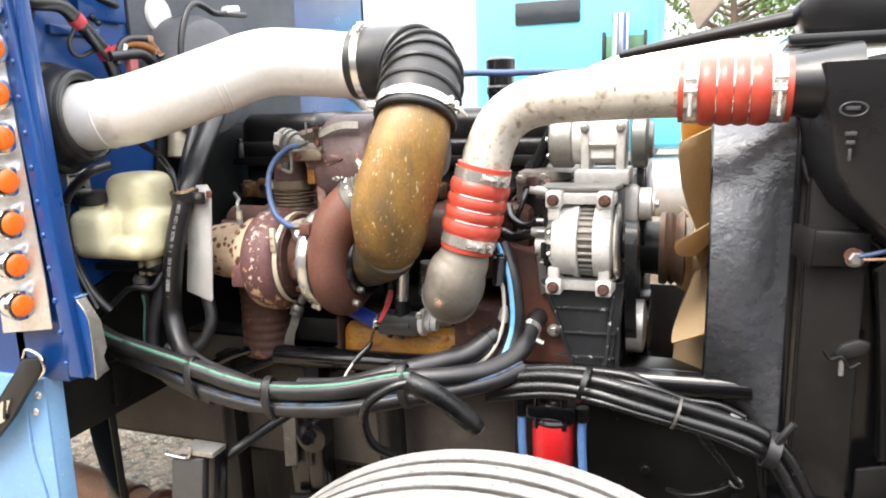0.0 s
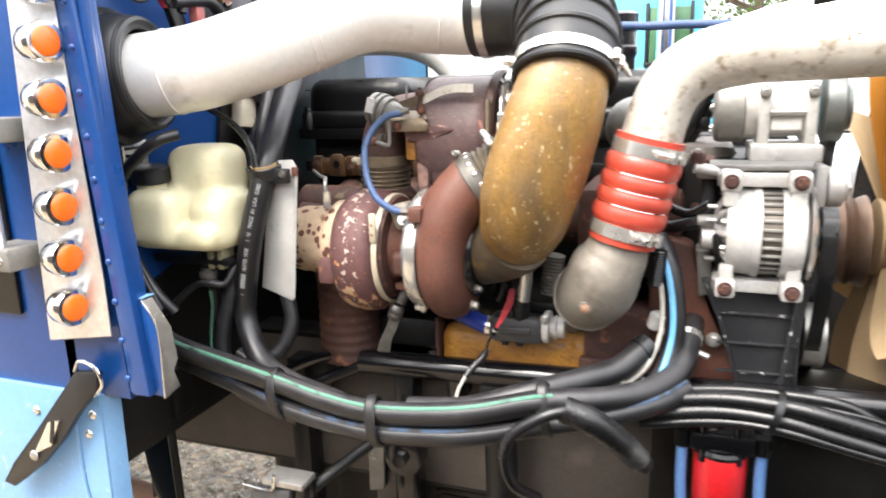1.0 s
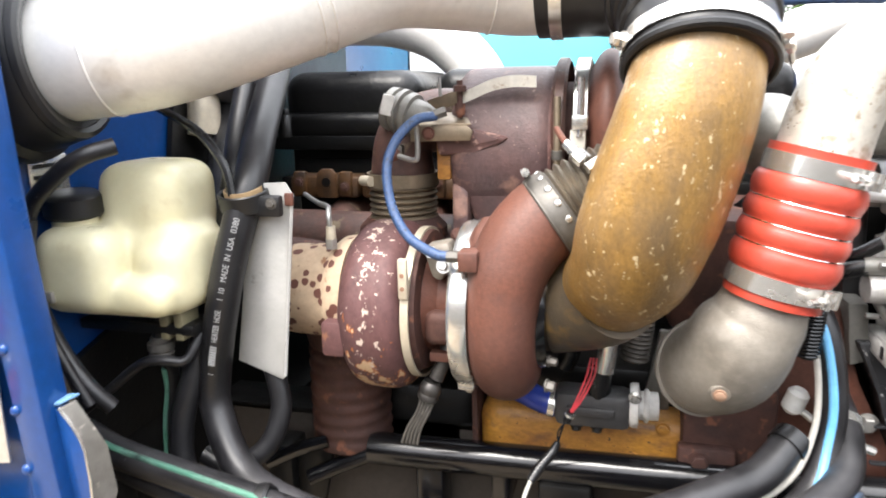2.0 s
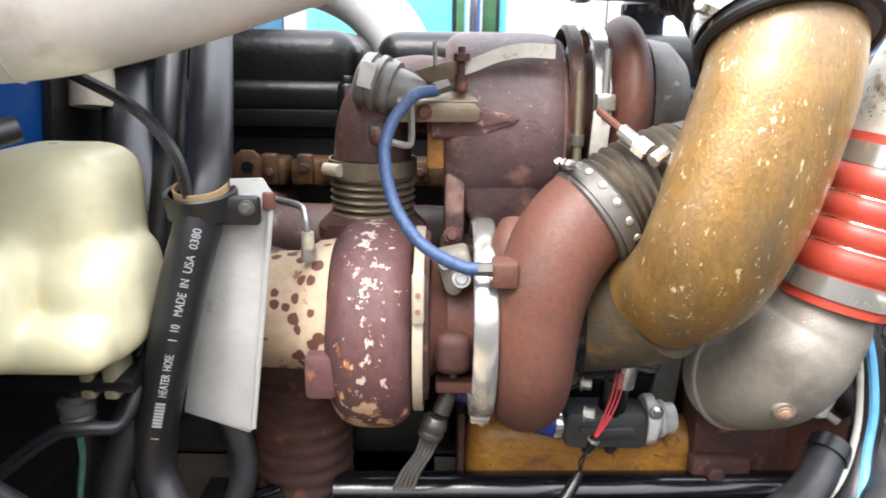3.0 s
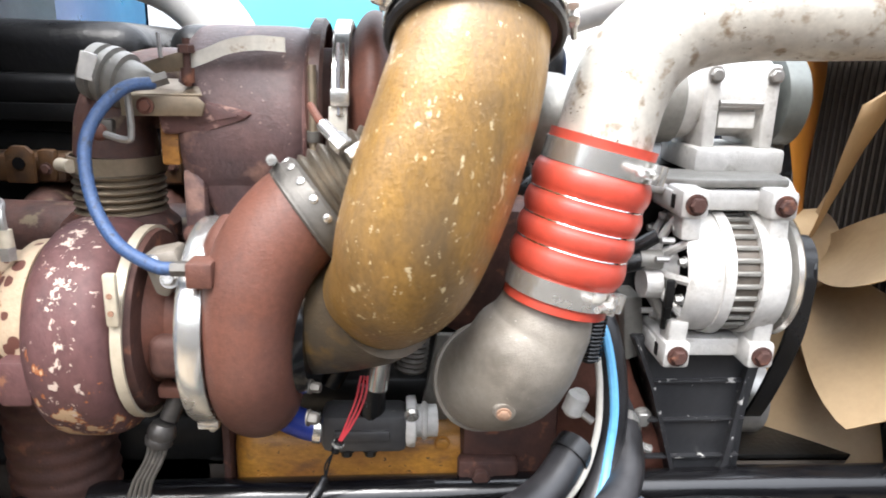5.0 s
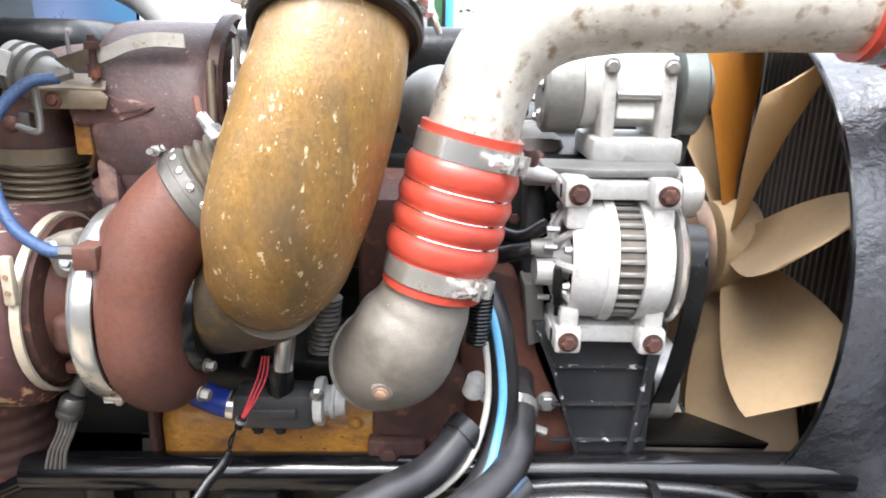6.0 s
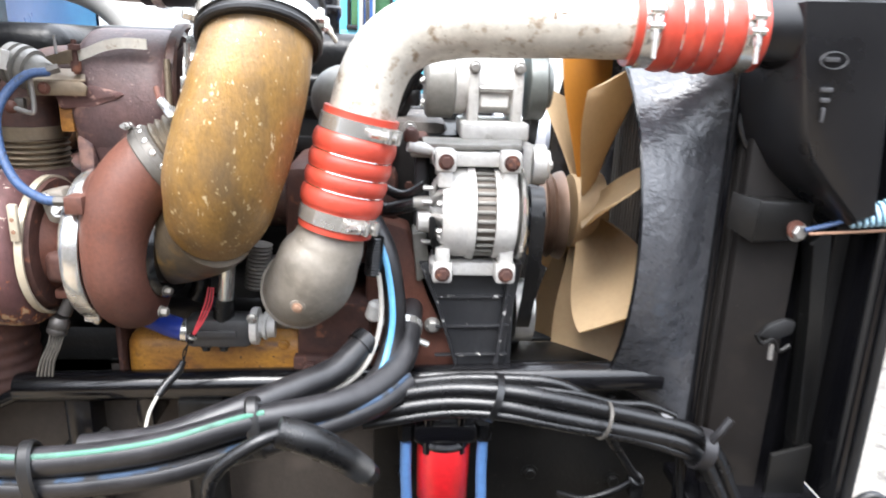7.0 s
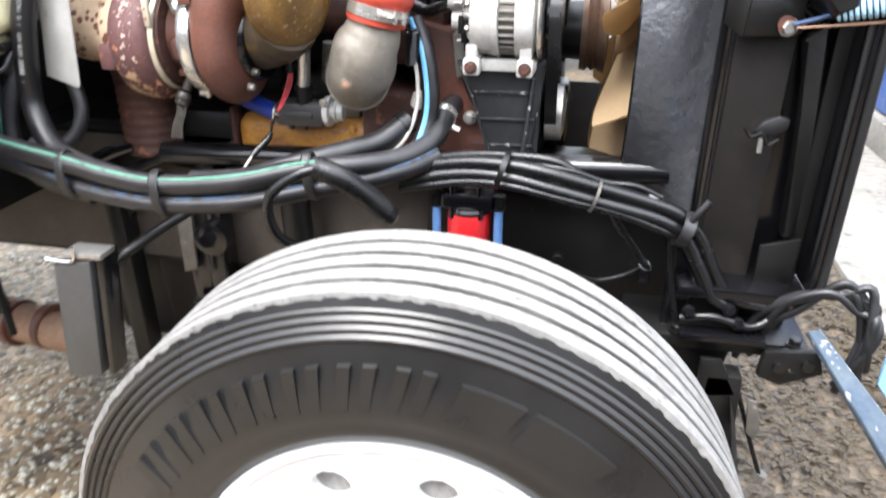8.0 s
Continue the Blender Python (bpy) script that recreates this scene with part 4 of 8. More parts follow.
part("rust_tab", block((-0.912, 1.45, 1.345), (-0.9, 1.456, 1.362), 0.002), RUSTY, cl)
hs = thing("heat_shield", (-0.93, 1.46, 1.092), "off-white painted heat shield plate behind the heater hose", "heat shield")
part("plate", slab([(-0.965, 1.46, 1.372), (-0.912, 1.456, 1.375), (-0.903, 1.456, 1.36), (-0.94, 1.472, 1.098), (-0.946, 1.474, 1.092), (-1.015, 1.476, 1.115)], (0.0, 0.003, 0), 0.001), WHITEPLATE, hs)
part("rolled_edge", tube([(-0.903, 1.455, 1.36), (-0.94, 1.471, 1.1)], 0.003, 8), WHITEPLATE, hs)

# ---- intake: rubber boot, silver pipe, rubber elbow, gold elbow ----
SP = [(-0.575, 1.648, 1.632), (-0.641, 1.647, 1.632), (-0.716, 1.605, 1.639), (-0.796, 1.545, 1.639), (-0.877, 1.479, 1.605), (-0.963, 1.424, 1.57), (-1.045, 1.389, 1.545), (-1.125, 1.365, 1.534), (-1.165, 1.352, 1.53)]
ip = thing("intake_pipe", (-0.85, 1.5, 1.53), "bright aluminised steel intake pipe from firewall to rubber elbow", "pipe")
part("pipe", tube(SP, 0.0742, 40, 8), SILVER, ip)
for p, d in (((-0.675, 1.63, 1.635), (0.93, 0.36, -0.06)), ((-0.872, 1.483, 1.607), (0.73, 0.58, 0.35)), ((-0.884, 1.474, 1.602), (0.73, 0.58, 0.35)), ((-1.09, 1.375, 1.538), (0.95, 0.27, 0.14))):
    part("weld_seam", torus(p, d, 0.0742, 0.0018), SILVER, ip)
bt = thing("intake_boot", (-1.2, 1.35, 1.41), "black rubber boot sealing the intake pipe at the firewall", "boot")
part("boot", lathe([(0.0, 0.119), (0.012, 0.123), (0.024, 0.12), (0.03, 0.11), (0.045, 0.108), (0.06, 0.104), (0.075, 0.1), (0.082, 0.092), (0.08, 0.078), (0.02, 0.078)], (-1.212, 1.345, 1.53), (0.98, 0.18, 0.08), 48, closed=True), RUBBER, bt)
part("lip", torus((-1.137, 1.359, 1.536), (0.98, 0.18, 0.08), 0.092, 0.009), RUBBER, bt)

re_ = thing("rubber_elbow", (-0.46, 1.57, 1.53), "black ribbed rubber intake elbow held by band clamps", "elbow")
CUFF, CUFFAX = Vector((-0.413, 1.494, 1.511)), Vector((-0.01, 0.54, 0.84)).normalized()
EL = [CUFF - CUFFAX * 0.008, CUFF + CUFFAX * 0.03, (-0.417, 1.546, 1.574), (-0.434, 1.592, 1.606), (-0.472, 1.625, 1.625), (-0.52, 1.64, 1.632), (-0.565, 1.645, 1.633), (-0.61, 1.645, 1.633)]
part("elbow", tube(EL, [0.082, 0.084, 0.083, 0.082, 0.081, 0.08, 0.08, 0.08], 40, 8), RUBBER, re_)
line = curve_points(EL, 8)
for k in (11, 16, 21, 26, 31):
    d = line[k + 1] - line[k - 1]
    part("rib", torus(line[k], d, 0.0835, 0.0065), RUBBER, re_)
part("cuff_lip", torus(CUFF - CUFFAX * 0.006, CUFFAX, 0.081, 0.0055), RUBBER, re_)
clamp(re_, CUFF + CUFFAX * 0.014, CUFFAX, 0.0845, 0.018, (0.95, -0.3, 0))
part("clamp_lug", hexbolt(CUFF + CUFFAX * 0.014 + Vector((-0.083, -0.022, 0.014)), (-0.8, -0.5, 0.2), 0.008, 0.014), BAND, re_)
clamp(re_, (-0.585, 1.646, 1.633), (1, 0.03, 0), 0.081, 0.016, (0, -0.5, 1))


def oval_tube(pts, ra, rb, major, seg=44, n=10):
    """A tube of oval section along a smooth line; ra lies along the major direction, rb across it."""
    b = bmesh.new()
    line, k = curve_points(pts, n), len(ra) - 1
    m = len(line)
    major = Vector(major)
    rings = []
    for i, q in enumerate(line):
        d = (line[min(i + 1, m - 1)] - line[max(i - 1, 0)]).normalized()
        u = (major - d * major.dot(d)).normalized()
        v = d.cross(u)
        f = i / (m - 1) * k
        j = min(int(f), k - 1)
        f -= j
        f = 0.5 * f + 0.5 * f * f * (3 - 2 * f)
        A, B = ra[j] * (1 - f) + ra[j + 1] * f, rb[j] * (1 - f) + rb[j + 1] * f
        rings.append([b.verts.new(q + u * A * math.cos(2 * math.pi * c / seg) + v * B * math.sin(2 * math.pi * c / seg)) for c in range(seg)])
    for p, q in zip(rings, rings[1:]):
        for c in range(seg):
            b.faces.new((p[c], p[(c + 1) % seg], q[(c + 1) % seg], q[c]))
    b.faces.new(rings[0][::-1])
    b.faces.new(rings[-1])
    return b


ge = thing("gold_elbow", (-0.46, 1.49, 1.16), "gold painted cast turbo inlet elbow with chipped paint", "elbow")
GE = [(-0.413, 1.513, 1.54), (-0.413, 1.496, 1.511), (-0.419, 1.483, 1.474), (-0.428, 1.475, 1.438), (-0.446, 1.468, 1.377), (-0.462, 1.466, 1.324), (-0.475, 1.484, 1.277), (-0.492, 1.521, 1.247), (-0.513, 1.555, 1.226)]
part("casting", oval_tube(GE, [0.073, 0.074, 0.0785, 0.083, 0.087, 0.0865, 0.0795, 0.0725, 0.064], [0.068, 0.069, 0.0685, 0.068, 0.068, 0.0655, 0.0648, 0.0645, 0.06], (0.8, 0.6, 0)), GOLD, ge)
part("inlet_collar", tube([(-0.592, 1.588, 1.194), (-0.572, 1.58, 1.197), (-0.54, 1.561, 1.208), (-0.512, 1.538, 1.223), (-0.495, 1.518, 1.238)], [0.073, 0.07, 0.0685, 0.0675, 0.0655], 36, 8), BRONZE, ge, "dull stained collar")
part("sensor_boss", hexbolt((-0.482, 1.483, 1.52), (-0.7, -0.7, 0), 0.008, 0.012), GOLD, ge, "brass sensor plug")

# ---- charge pipe, red hoses, grey elbow ----
cp = thing("charge_pipe", (-0.08, 1.51, 1.4), "bare aluminium charge air pipe with dark corrosion marks", "pipe")
part("pipe", tube([(0.115, 1.493, 1.548), (0.021, 1.505, 1.547), (-0.061, 1.516, 1.544), (-0.134, 1.528, 1.541), (-0.196, 1.536, 1.528), (-0.238, 1.533, 1.499), (-0.26, 1.527, 1.46), (-0.273, 1.52, 1.414), (-0.278, 1.517, 1.39)], 0.0492, 40, 10), CHARGE, cp)
# rust-brown bars stand in for unreadable lettering on the pipe
letter_brown = surface("brown_lettering", (0.16, 0.1, 0.06), (0.24, 0.16, 0.1), rough=0.8)
for k, (w, h, dz) in enumerate(((0.003, 0.009, 0.0), (0.008, 0.002, 0.007), (0.003, 0.009, 0.001), (0.003, 0.008, 0.0), (0.006, 0.002, 0.0), (0.003, 0.009, 0.0))):
    x = -0.014 + 0.0095 * k
    part("corrosion_mark", block((x, 1.4585, 1.549 + dz), (x + w, 1.4635, 1.549 + dz + h), 0.0003), letter_brown, cp)


def silicone_hose(a, b, side, label):
    a, b = Vector(a), Vector(b)
    d = b - a
    L = d.length
    d.normalize()
    t = thing("silicone_hose", (a + b) / 2 - Vector((0, 0, 0.06)), label, "hose", "red charge hoses")
    prof = [(0, 0.0505), (0, 0.056), (0.1, 0.056), (0.17, 0.0562)]
    joints = (0.18, 0.345, 0.495, 0.64, 0.81)
    for lo, hi in zip(joints, joints[1:]):
        for j in range(1, 10):
            u = j / 10
            prof.append((lo + (hi - lo) * u, 0.0568 + 0.0056 * math.sin(math.pi * u) ** 0.55))
    prof += [(0.82, 0.0562), (0.9, 0.056), (1, 0.056), (1, 0.0505)]
    part("hose", lathe([(h * L, r) for h, r in prof], a, d, 44), RED, t)
    for h in joints[1:-1]:
        part("wire_ring", torus(a + d * L * h, d, 0.0587, 0.0014), CHROME, t)
    clamp(t, a + d * L * 0.115, d, 0.0562, 0.022, side)
    clamp(t, a + d * L * 0.88, d, 0.0562, 0.022, side)
    return t


silicone_hose((-0.274, 1.517, 1.412), (-0.315, 1.511, 1.238), (0.8, -0.6, 0), "red ribbed silicone hose below the charge pipe bend")
silicone_hose((0.097, 1.494, 1.546), (0.278, 1.49, 1.543), (0, -1, 0.1), "red ribbed silicone hose joining charge pipe and cooler tank")

gy = thing("outlet_elbow", (-0.37, 1.55, 1.05), "dull grey cast compressor outlet elbow with a plug", "elbow")
part("casting", tube([(-0.312, 1.517, 1.27), (-0.319, 1.518, 1.24), (-0.327, 1.517, 1.21), (-0.341, 1.52, 1.182), (-0.354, 1.537, 1.149), (-0.372, 1.566, 1.124), (-0.38, 1.6, 1.108)], [0.0475, 0.049, 0.056, 0.0635, 0.0658, 0.0635, 0.06], 36, 8), GREYCAST, gy)
part("flange", lathe([(0, 0.06), (0.001, 0.0665), (0.006, 0.0665), (0.008, 0.06)], (-0.376, 1.578, 1.118), (-0.35, 0.9, -0.25), 40), GREYCAST, gy)
part("plug", hexbolt((-0.3685, 1.4735, 1.125), (-0.1, -1, -0.25), 0.006, 0.004), BROWNPIPE, gy, "rusty hexagon plug")
part("plug_seat", lathe([(-0.004, 0.0135), (0.002, 0.0115)], (-0.3675, 1.476, 1.126), (-0.1, -1, -0.25), 24), GREYCAST, gy)

# ---- low pressure turbocharger ----
TY, TZ = 1.585, 1.19
lp = thing("turbocharger", (-0.76, TY, 1.06), "rust-brown low pressure turbocharger with peeling turbine housing", "turbocharger", "compound turbochargers")


def volute(x0, x1, r, y, z, full=2.6, drop=0.34, seg=48, grow=0.0):
    """A rounded drum about the x axis whose radius may grow round the turn."""
    b = bmesh.new()
    m = 14
    rings = []
    for i in range(m + 1):
        u = -1 + 2 * i / m
        rr = r * (1 - drop * abs(u) ** full)
        x = (x0 + x1) / 2 + u * (x1 - x0) / 2
        rings.append([b.verts.new((x, y + rr * (1 + grow * k / seg) * math.cos(2 * math.pi * k / seg), z + rr * (1 + grow * k / seg) * math.sin(2 * math.pi * k / seg))) for k in range(seg)])
    for p, q in zip(rings, rings[1:]):
        for k in range(seg):
            b.faces.new((p[k], p[(k + 1) % seg], q[(k + 1) % seg], q[k]))
    b.faces.new(rings[0])
    b.faces.new(rings[-1])
    return b


part("turbine_housing", volute(-0.864, -0.768, 0.124, TY, TZ - 0.01, 4.0, 0.22), PEEL, lp, "purple-brown casting with peeling cream patches")
part("volute_step", block((-0.884, TY - 0.112, 1.132), (-0.85, TY - 0.02, 1.182), 0.006), PURPLE, lp)
part("exhaust_outlet", lathe([(0, 0.085), (0.02, 0.082), (0.035, 0.07), (0.1, 0.068), (0.13, 0.062)], (-0.862, TY - 0.01, TZ + 0.008), (-1, 0, 0), 36), SPOT, lp, "cream pipe spotted with rust")
part("cream_band", band((-0.764, TY, TZ - 0.004), (1, 0, 0), 0.106, 0.011, 0.004), CREAM, lp, "cream clamp band")
part("band_tab", block((-0.77, TY - 0.112, TZ + 0.03), (-0.757, TY - 0.102, TZ + 0.085), 0.003), CREAM, lp)
part("back_plate", lathe([(0, 0.105), (0.012, 0.1), (0.014, 0.075)], (-0.765, TY, TZ), (1, 0, 0), 36), RUST, lp)
part("bearing_housing", lathe([(0, 0.075), (0.02, 0.062), (0.05, 0.066), (0.06, 0.1)], (-0.752, TY, TZ), (1, 0, 0), 32), RUSTY, lp)
part("oil_boss", slab([(-0.748, TY - 0.07, TZ + 0.092), (-0.712, TY - 0.07, TZ + 0.1), (-0.704, TY - 0.07, TZ + 0.075), (-0.722, TY - 0.07, TZ + 0.045), (-0.735, TY - 0.07, TZ + 0.05)], (0, 0.04, 0), 0.006), GREYCAST, lp)
part("boss_bolt", hexbolt((-0.735, TY - 0.07, TZ + 0.086), (0, -1, 0.3), 0.006, 0.007), BAND, lp)
part("boss_bolt", hexbolt((-0.718, TY - 0.07, TZ + 0.068), (0, -1, 0.3), 0.0075, 0.009), BAND, lp)
part("centre_rib", block((-0.747, TY - 0.078, TZ - 0.045), (-0.705, TY - 0.05, TZ + 0.004), 0.012, seg=3), RUST, lp)
part("oil_drain_flange", block((-0.745, TY - 0.06, 1.115), (-0.695, TY - 0.01, 1.13), 0.004), RUSTY, lp)
part("v_band_strap_end", block((-0.704, TY - 0.062, TZ - 0.112), (-0.68, TY - 0.05, TZ - 0.098), 0.003), BAND, lp)
part("v_band", lathe([(-0.013, 0.112), (-0.013, 0.116), (-0.008, 0.119), (0.008, 0.119), (0.013, 0.116), (0.013, 0.112)], (-0.692, TY, TZ - 0.002), (1, 0, 0), 48, closed=True), BAND, lp, "shiny v-band clamp")
part("v_band_bolt", tube([(-0.69, TY - 0.05, TZ - 0.115), (-0.686, TY - 0.056, 1.085)], 0.006, 10), BAND, lp)
part("compressor_core", volute(-0.672, -0.604, 0.1, TY, TZ, 2.2), RUSTY, lp)
scroll = [(-0.639, TY - 0.086 * math.cos(radians(q)), TZ - 0.002 + 0.09 * math.sin(radians(q))) for q in (-170, -140, -110, -80, -50, -22)]
part("compressor_scroll", tube(scroll + [(-0.6385, 1.501, 1.186), (-0.636, 1.504, 1.222), (-0.629, 1.51, 1.258), (-0.613, 1.521, 1.292), (-0.59, 1.532, 1.318), (-0.565, 1.54, 1.336)], [0.036, 0.04, 0.043, 0.0455, 0.046, 0.046, 0.047, 0.049, 0.052, 0.0545, 0.0555, 0.055], 36, 8), RUSTY, lp, "smooth red-oxide scroll casting")
part("scroll_tongue", tube([(-0.665, TY - 0.05, 1.25), (-0.662, TY - 0.05, 1.285), (-0.655, TY - 0.03, 1.305)], [0.028, 0.026, 0.022], 18), RUSTY, lp)
part("hose_port", block((-0.688, 1.466, 1.263), (-0.662, 1.5, 1.289), 0.003), RUSTY, lp)
part("inlet_ring", lathe([(0, 0.085), (0.02, 0.085), (0.03, 0.079)], (-0.602, TY - 0.004, TZ), (1, -0.12, 0), 36), BLACK, lp)
for a in (-2.4, -1.9, -1.3, 2.6):
    part("ring_bolt", hexbolt((-0.578, TY + 0.088 * math.cos(a + 1.57 - 3.14), TZ + 0.088 * math.sin(a)), (1, -0.3, 0), 0.006, 0.012), DULLGREY, lp)

for zz in (0.06, 0.078):
    part("tab_hole", lathe([(0, 0.003), (0.001, 0.003)], (-0.7635, TY - 0.1125, TZ + zz - 0.015), (0, -1, 0), 10), BROWNPIPE, lp)
bl = thing("bellows", (-0.55, 1.54, 1.28), "stainless bellows joint with clamps between the two compressors", "bellows", "bellows joints")
A, Bv = Vector((-0.578, 1.535, 1.324)), Vector((0.8, 0.2, 0.56)).normalized()
bent = [A + Bv * 0.022]
for k in range(1, 37):
    bent.append(bent[-1] + Bv.lerp(Vector((0.93, 0.2, 0.2)), k / 36).normalized() * 0.0024)
part("bellows_tube", tube(bent, [0.05 + (0.0, 0.004, 0.0065, 0.004)[k % 4] for k in range(37)], 36, 2), surface("tarnished_bellows", (0.27, 0.25, 0.21), (0.12, 0.09, 0.06), rough=0.36, metal=0.7, stain=22, mix=1.2), bl)
part("collar", lathe([(-0.006, 0.058), (-0.004, 0.06), (0.02, 0.059), (0.024, 0.054)], A, Bv, 36), DULLGREY, bl)
clamp(bl, A + Bv * 0.004, Bv, 0.06, 0.008, (-0.55, 0.0, 0.8), DULLGREY)
for a in range(16):
    s = frame_axes(Bv)
    q = A + Bv * 0.015 + (s[1] * math.cos(a * 0.393) + s[2] * math.sin(a * 0.393)) * 0.0595
    part("spot_weld", dome(q, q - A - Bv * 0.015, 0.0048, 0.0018, seg=10), BAND, bl)
part("neck", tube([bent[-1], bent[-1] + Vector((0.05, 0.011, 0.011))], 0.054, 28), DULLGREY, bl)
part("tee_bolt", tube([(-0.575, 1.55, 1.436), (-0.559, 1.515, 1.42), (-0.54, 1.5, 1.404)], 0.0042, 8), RUSTY, bl)
part("tee_bolt_sleeve", tube([(-0.559, 1.515, 1.42), (-0.54, 1.5, 1.404)], 0.0072, 10), BAND, bl)
part("tee_bolt_nut", tube([(-0.545, 1.504, 1.408), (-0.535, 1.496, 1.4)], 0.0098, 6), BAND, bl)
part("tee_bolt_lug", tube([(-0.532, 1.488, 1.392), (-0.518, 1.495, 1.401)], 0.0075, 8), BAND, bl)

# ---- high pressure turbocharger ----
hp = thing("turbocharger", (-0.66, 1.72, 1.27), "purple-brown high pressure turbocharger with wastegate linkage", "turbocharger", "compound turbochargers")
HY, HZ = 1.745, 1.405
part("turbine_housing", volute(-0.738, -0.59, 0.12, HY, HZ - 0.005, 9.0, 0.12), HPIRON, hp, "purple-brown cast iron")
part("lower_leg", slab([(-0.735, 1.632, 1.41), (-0.592, 1.632, 1.41), (-0.6, 1.645, 1.31), (-0.63, 1.66, 1.27), (-0.7, 1.66, 1.27), (-0.728, 1.65, 1.33)], (0, 0.08, 0), 0.02), HPIRON, hp)
part("inlet_neck", tube([(-0.72, 1.745, 1.43), (-0.77, 1.735, 1.44), (-0.81, 1.712, 1.432), (-0.828, 1.698, 1.405), (-0.83, 1.695, 1.36)], [0.052, 0.05, 0.047, 0.046, 0.05], 28), NECKIRON, hp, "dark rusted inlet neck")
part("neck_pad", block((-0.829, 1.644, 1.385), (-0.813, 1.658, 1.408), 0.004), DULLGREY, hp)
part("leg_rib", block((-0.737, 1.64, 1.258), (-0.712, 1.68, 1.352), 0.006), HPIRON, hp)
part("leg_flange", block((-0.742, 1.63, 1.25), (-0.69, 1.69, 1.264), 0.004), RUST, hp)
part("leg_bolt", hexbolt((-0.727, 1.634, 1.276), (0, -1, 0.3), 0.008, 0.008), RUSTY, hp)
part("worn_lip", torus((-0.594, HY, HZ - 0.005), (1, 0, 0), 0.108, 0.004), SCUFF, hp, "worn pinkish edge")
strap_line = [(-0.722, 1.635, 1.474), (-0.7, 1.632, 1.482), (-0.675, 1.63, 1.492), (-0.645, 1.63, 1.497), (-0.612, 1.632, 1.496)]
b = bmesh.new()
rows = []
for p in curve_points(strap_line, 5):
    rows.append([b.verts.new((p.x, p.y + dy, p.z + dz)) for dy, dz in ((0, -0.008), (0, 0.008), (0.003, 0.008), (0.003, -0.008))])
for p, q in zip(rows, rows[1:]):
    for k in range(4):
        b.faces.new((p[k], p[(k + 1) % 4], q[(k + 1) % 4], q[k]))
b.faces.new(rows[0])
b.faces.new(rows[-1])
part("heat_strap", b, STRAP, hp, "bent bright metal strap")
stud = part("stud", tube([(-0.72, 1.63, 1.448), (-0.72, 1.63, 1.5)], 0.0042, 10), RUST, hp)
part("stud_nut", lathe([(0, 0.0095), (0.008, 0.0095), (0.0095, 0.0075)], (-0.72, 1.629, 1.484), (0, 0, 1), 6), RUST, stud)
part("stud_sleeve", lathe([(0, 0.0075), (0.016, 0.0075)], (-0.72, 1.63, 1.452), (0, 0, 1), 12), RUST, stud)
part("thin_stud", tube([(-0.75, 1.635, 1.478), (-0.751, 1.635, 1.505)], 0.0025, 8), STEEL, hp)
part("upper_plate", slab([(-0.775, 1.645, 1.472), (-0.722, 1.636, 1.488), (-0.72, 1.636, 1.466), (-0.76, 1.645, 1.46)], (0, 0.004, 0), 0.001), TANSTEEL, hp)
part("shelf_plate", slab([(-0.795, 1.615, 1.436), (-0.7, 1.61, 1.438), (-0.72, 1.66, 1.452), (-0.79, 1.67, 1.452)], (0, 0, 0.003), 0.001), TANSTEEL, hp)
part("lower_plate", slab([(-0.79, 1.612, 1.438), (-0.705, 1.607, 1.438), (-0.697, 1.607, 1.43), (-0.701, 1.607, 1.417), (-0.79, 1.612, 1.415)], (0, 0.004, 0), 0.001), TANSTEEL, hp)
part("plate_bolt", hexbolt((-0.762, 1.609, 1.427), (0, -1, 0), 0.007, 0.006), RUSTY, hp)
part("casting_ledge", slab([(-0.757, 1.62, 1.428), (-0.7, 1.618, 1.432), (-0.645, 1.62, 1.42), (-0.66, 1.62, 1.411), (-0.7, 1.62, 1.398), (-0.755, 1.63, 1.392)], (0, 0.06, 0), 0.008), SCUFF, hp, "scuffed pinkish ledge")
part("brown_lever", block((-0.759, 1.64, 1.357), (-0.738, 1.66, 1.416), 0.003), YELLOW, hp, "ochre lever arm")
part("actuator_rod", tube([(-0.777, 1.6, 1.443), (-0.776, 1.6, 1.4), (-0.782, 1.6, 1.39), (-0.815, 1.61, 1.397)], 0.004, 8), STEEL, hp)
part("rod_end", dome((-0.815, 1.61, 1.397), (0, -1, 0), 0.01, 0.008), RUSTY, hp)
part("actuator_can", lathe([(-0.004, 0.0), (-0.004, 0.024), (0.0, 0.032), (0.012, 0.034), (0.0135, 0.0295), (0.018, 0.0295), (0.0195, 0.0345), (0.026, 0.0345), (0.0275, 0.029), (0.032, 0.029), (0.0335, 0.033), (0.042, 0.032), (0.0435, 0.026), (0.06, 0.024), (0.074, 0.02), (0.08, 0.012), (0.08, 0.0)], (-0.838, 1.668, 1.462), (0.94, -0.2, -0.28), 32), ALUDULL, hp, "dull ribbed actuator")
part("actuator_label", block((-0.839, 1.63, 1.452), (-0.821, 1.6345, 1.482), 0.001, turn=Matrix.Rotation(radians(14), 3, "Y")), DIRTYWHITE, hp)
part("actuator_stem", tube([(-0.77, 1.652, 1.44), (-0.745, 1.645, 1.43)], 0.011, 12), DULLGREY, hp)
# darker iron: shade of the recess put into the colour
part("hot_clamp", lathe([(0, 0.1), (0.004, 0.106), (0.016, 0.106), (0.02, 0.1)], (-0.592, HY - 0.01, HZ + 0.02), (1, 0, 0), 40, closed=True), NECKIRON, hp)
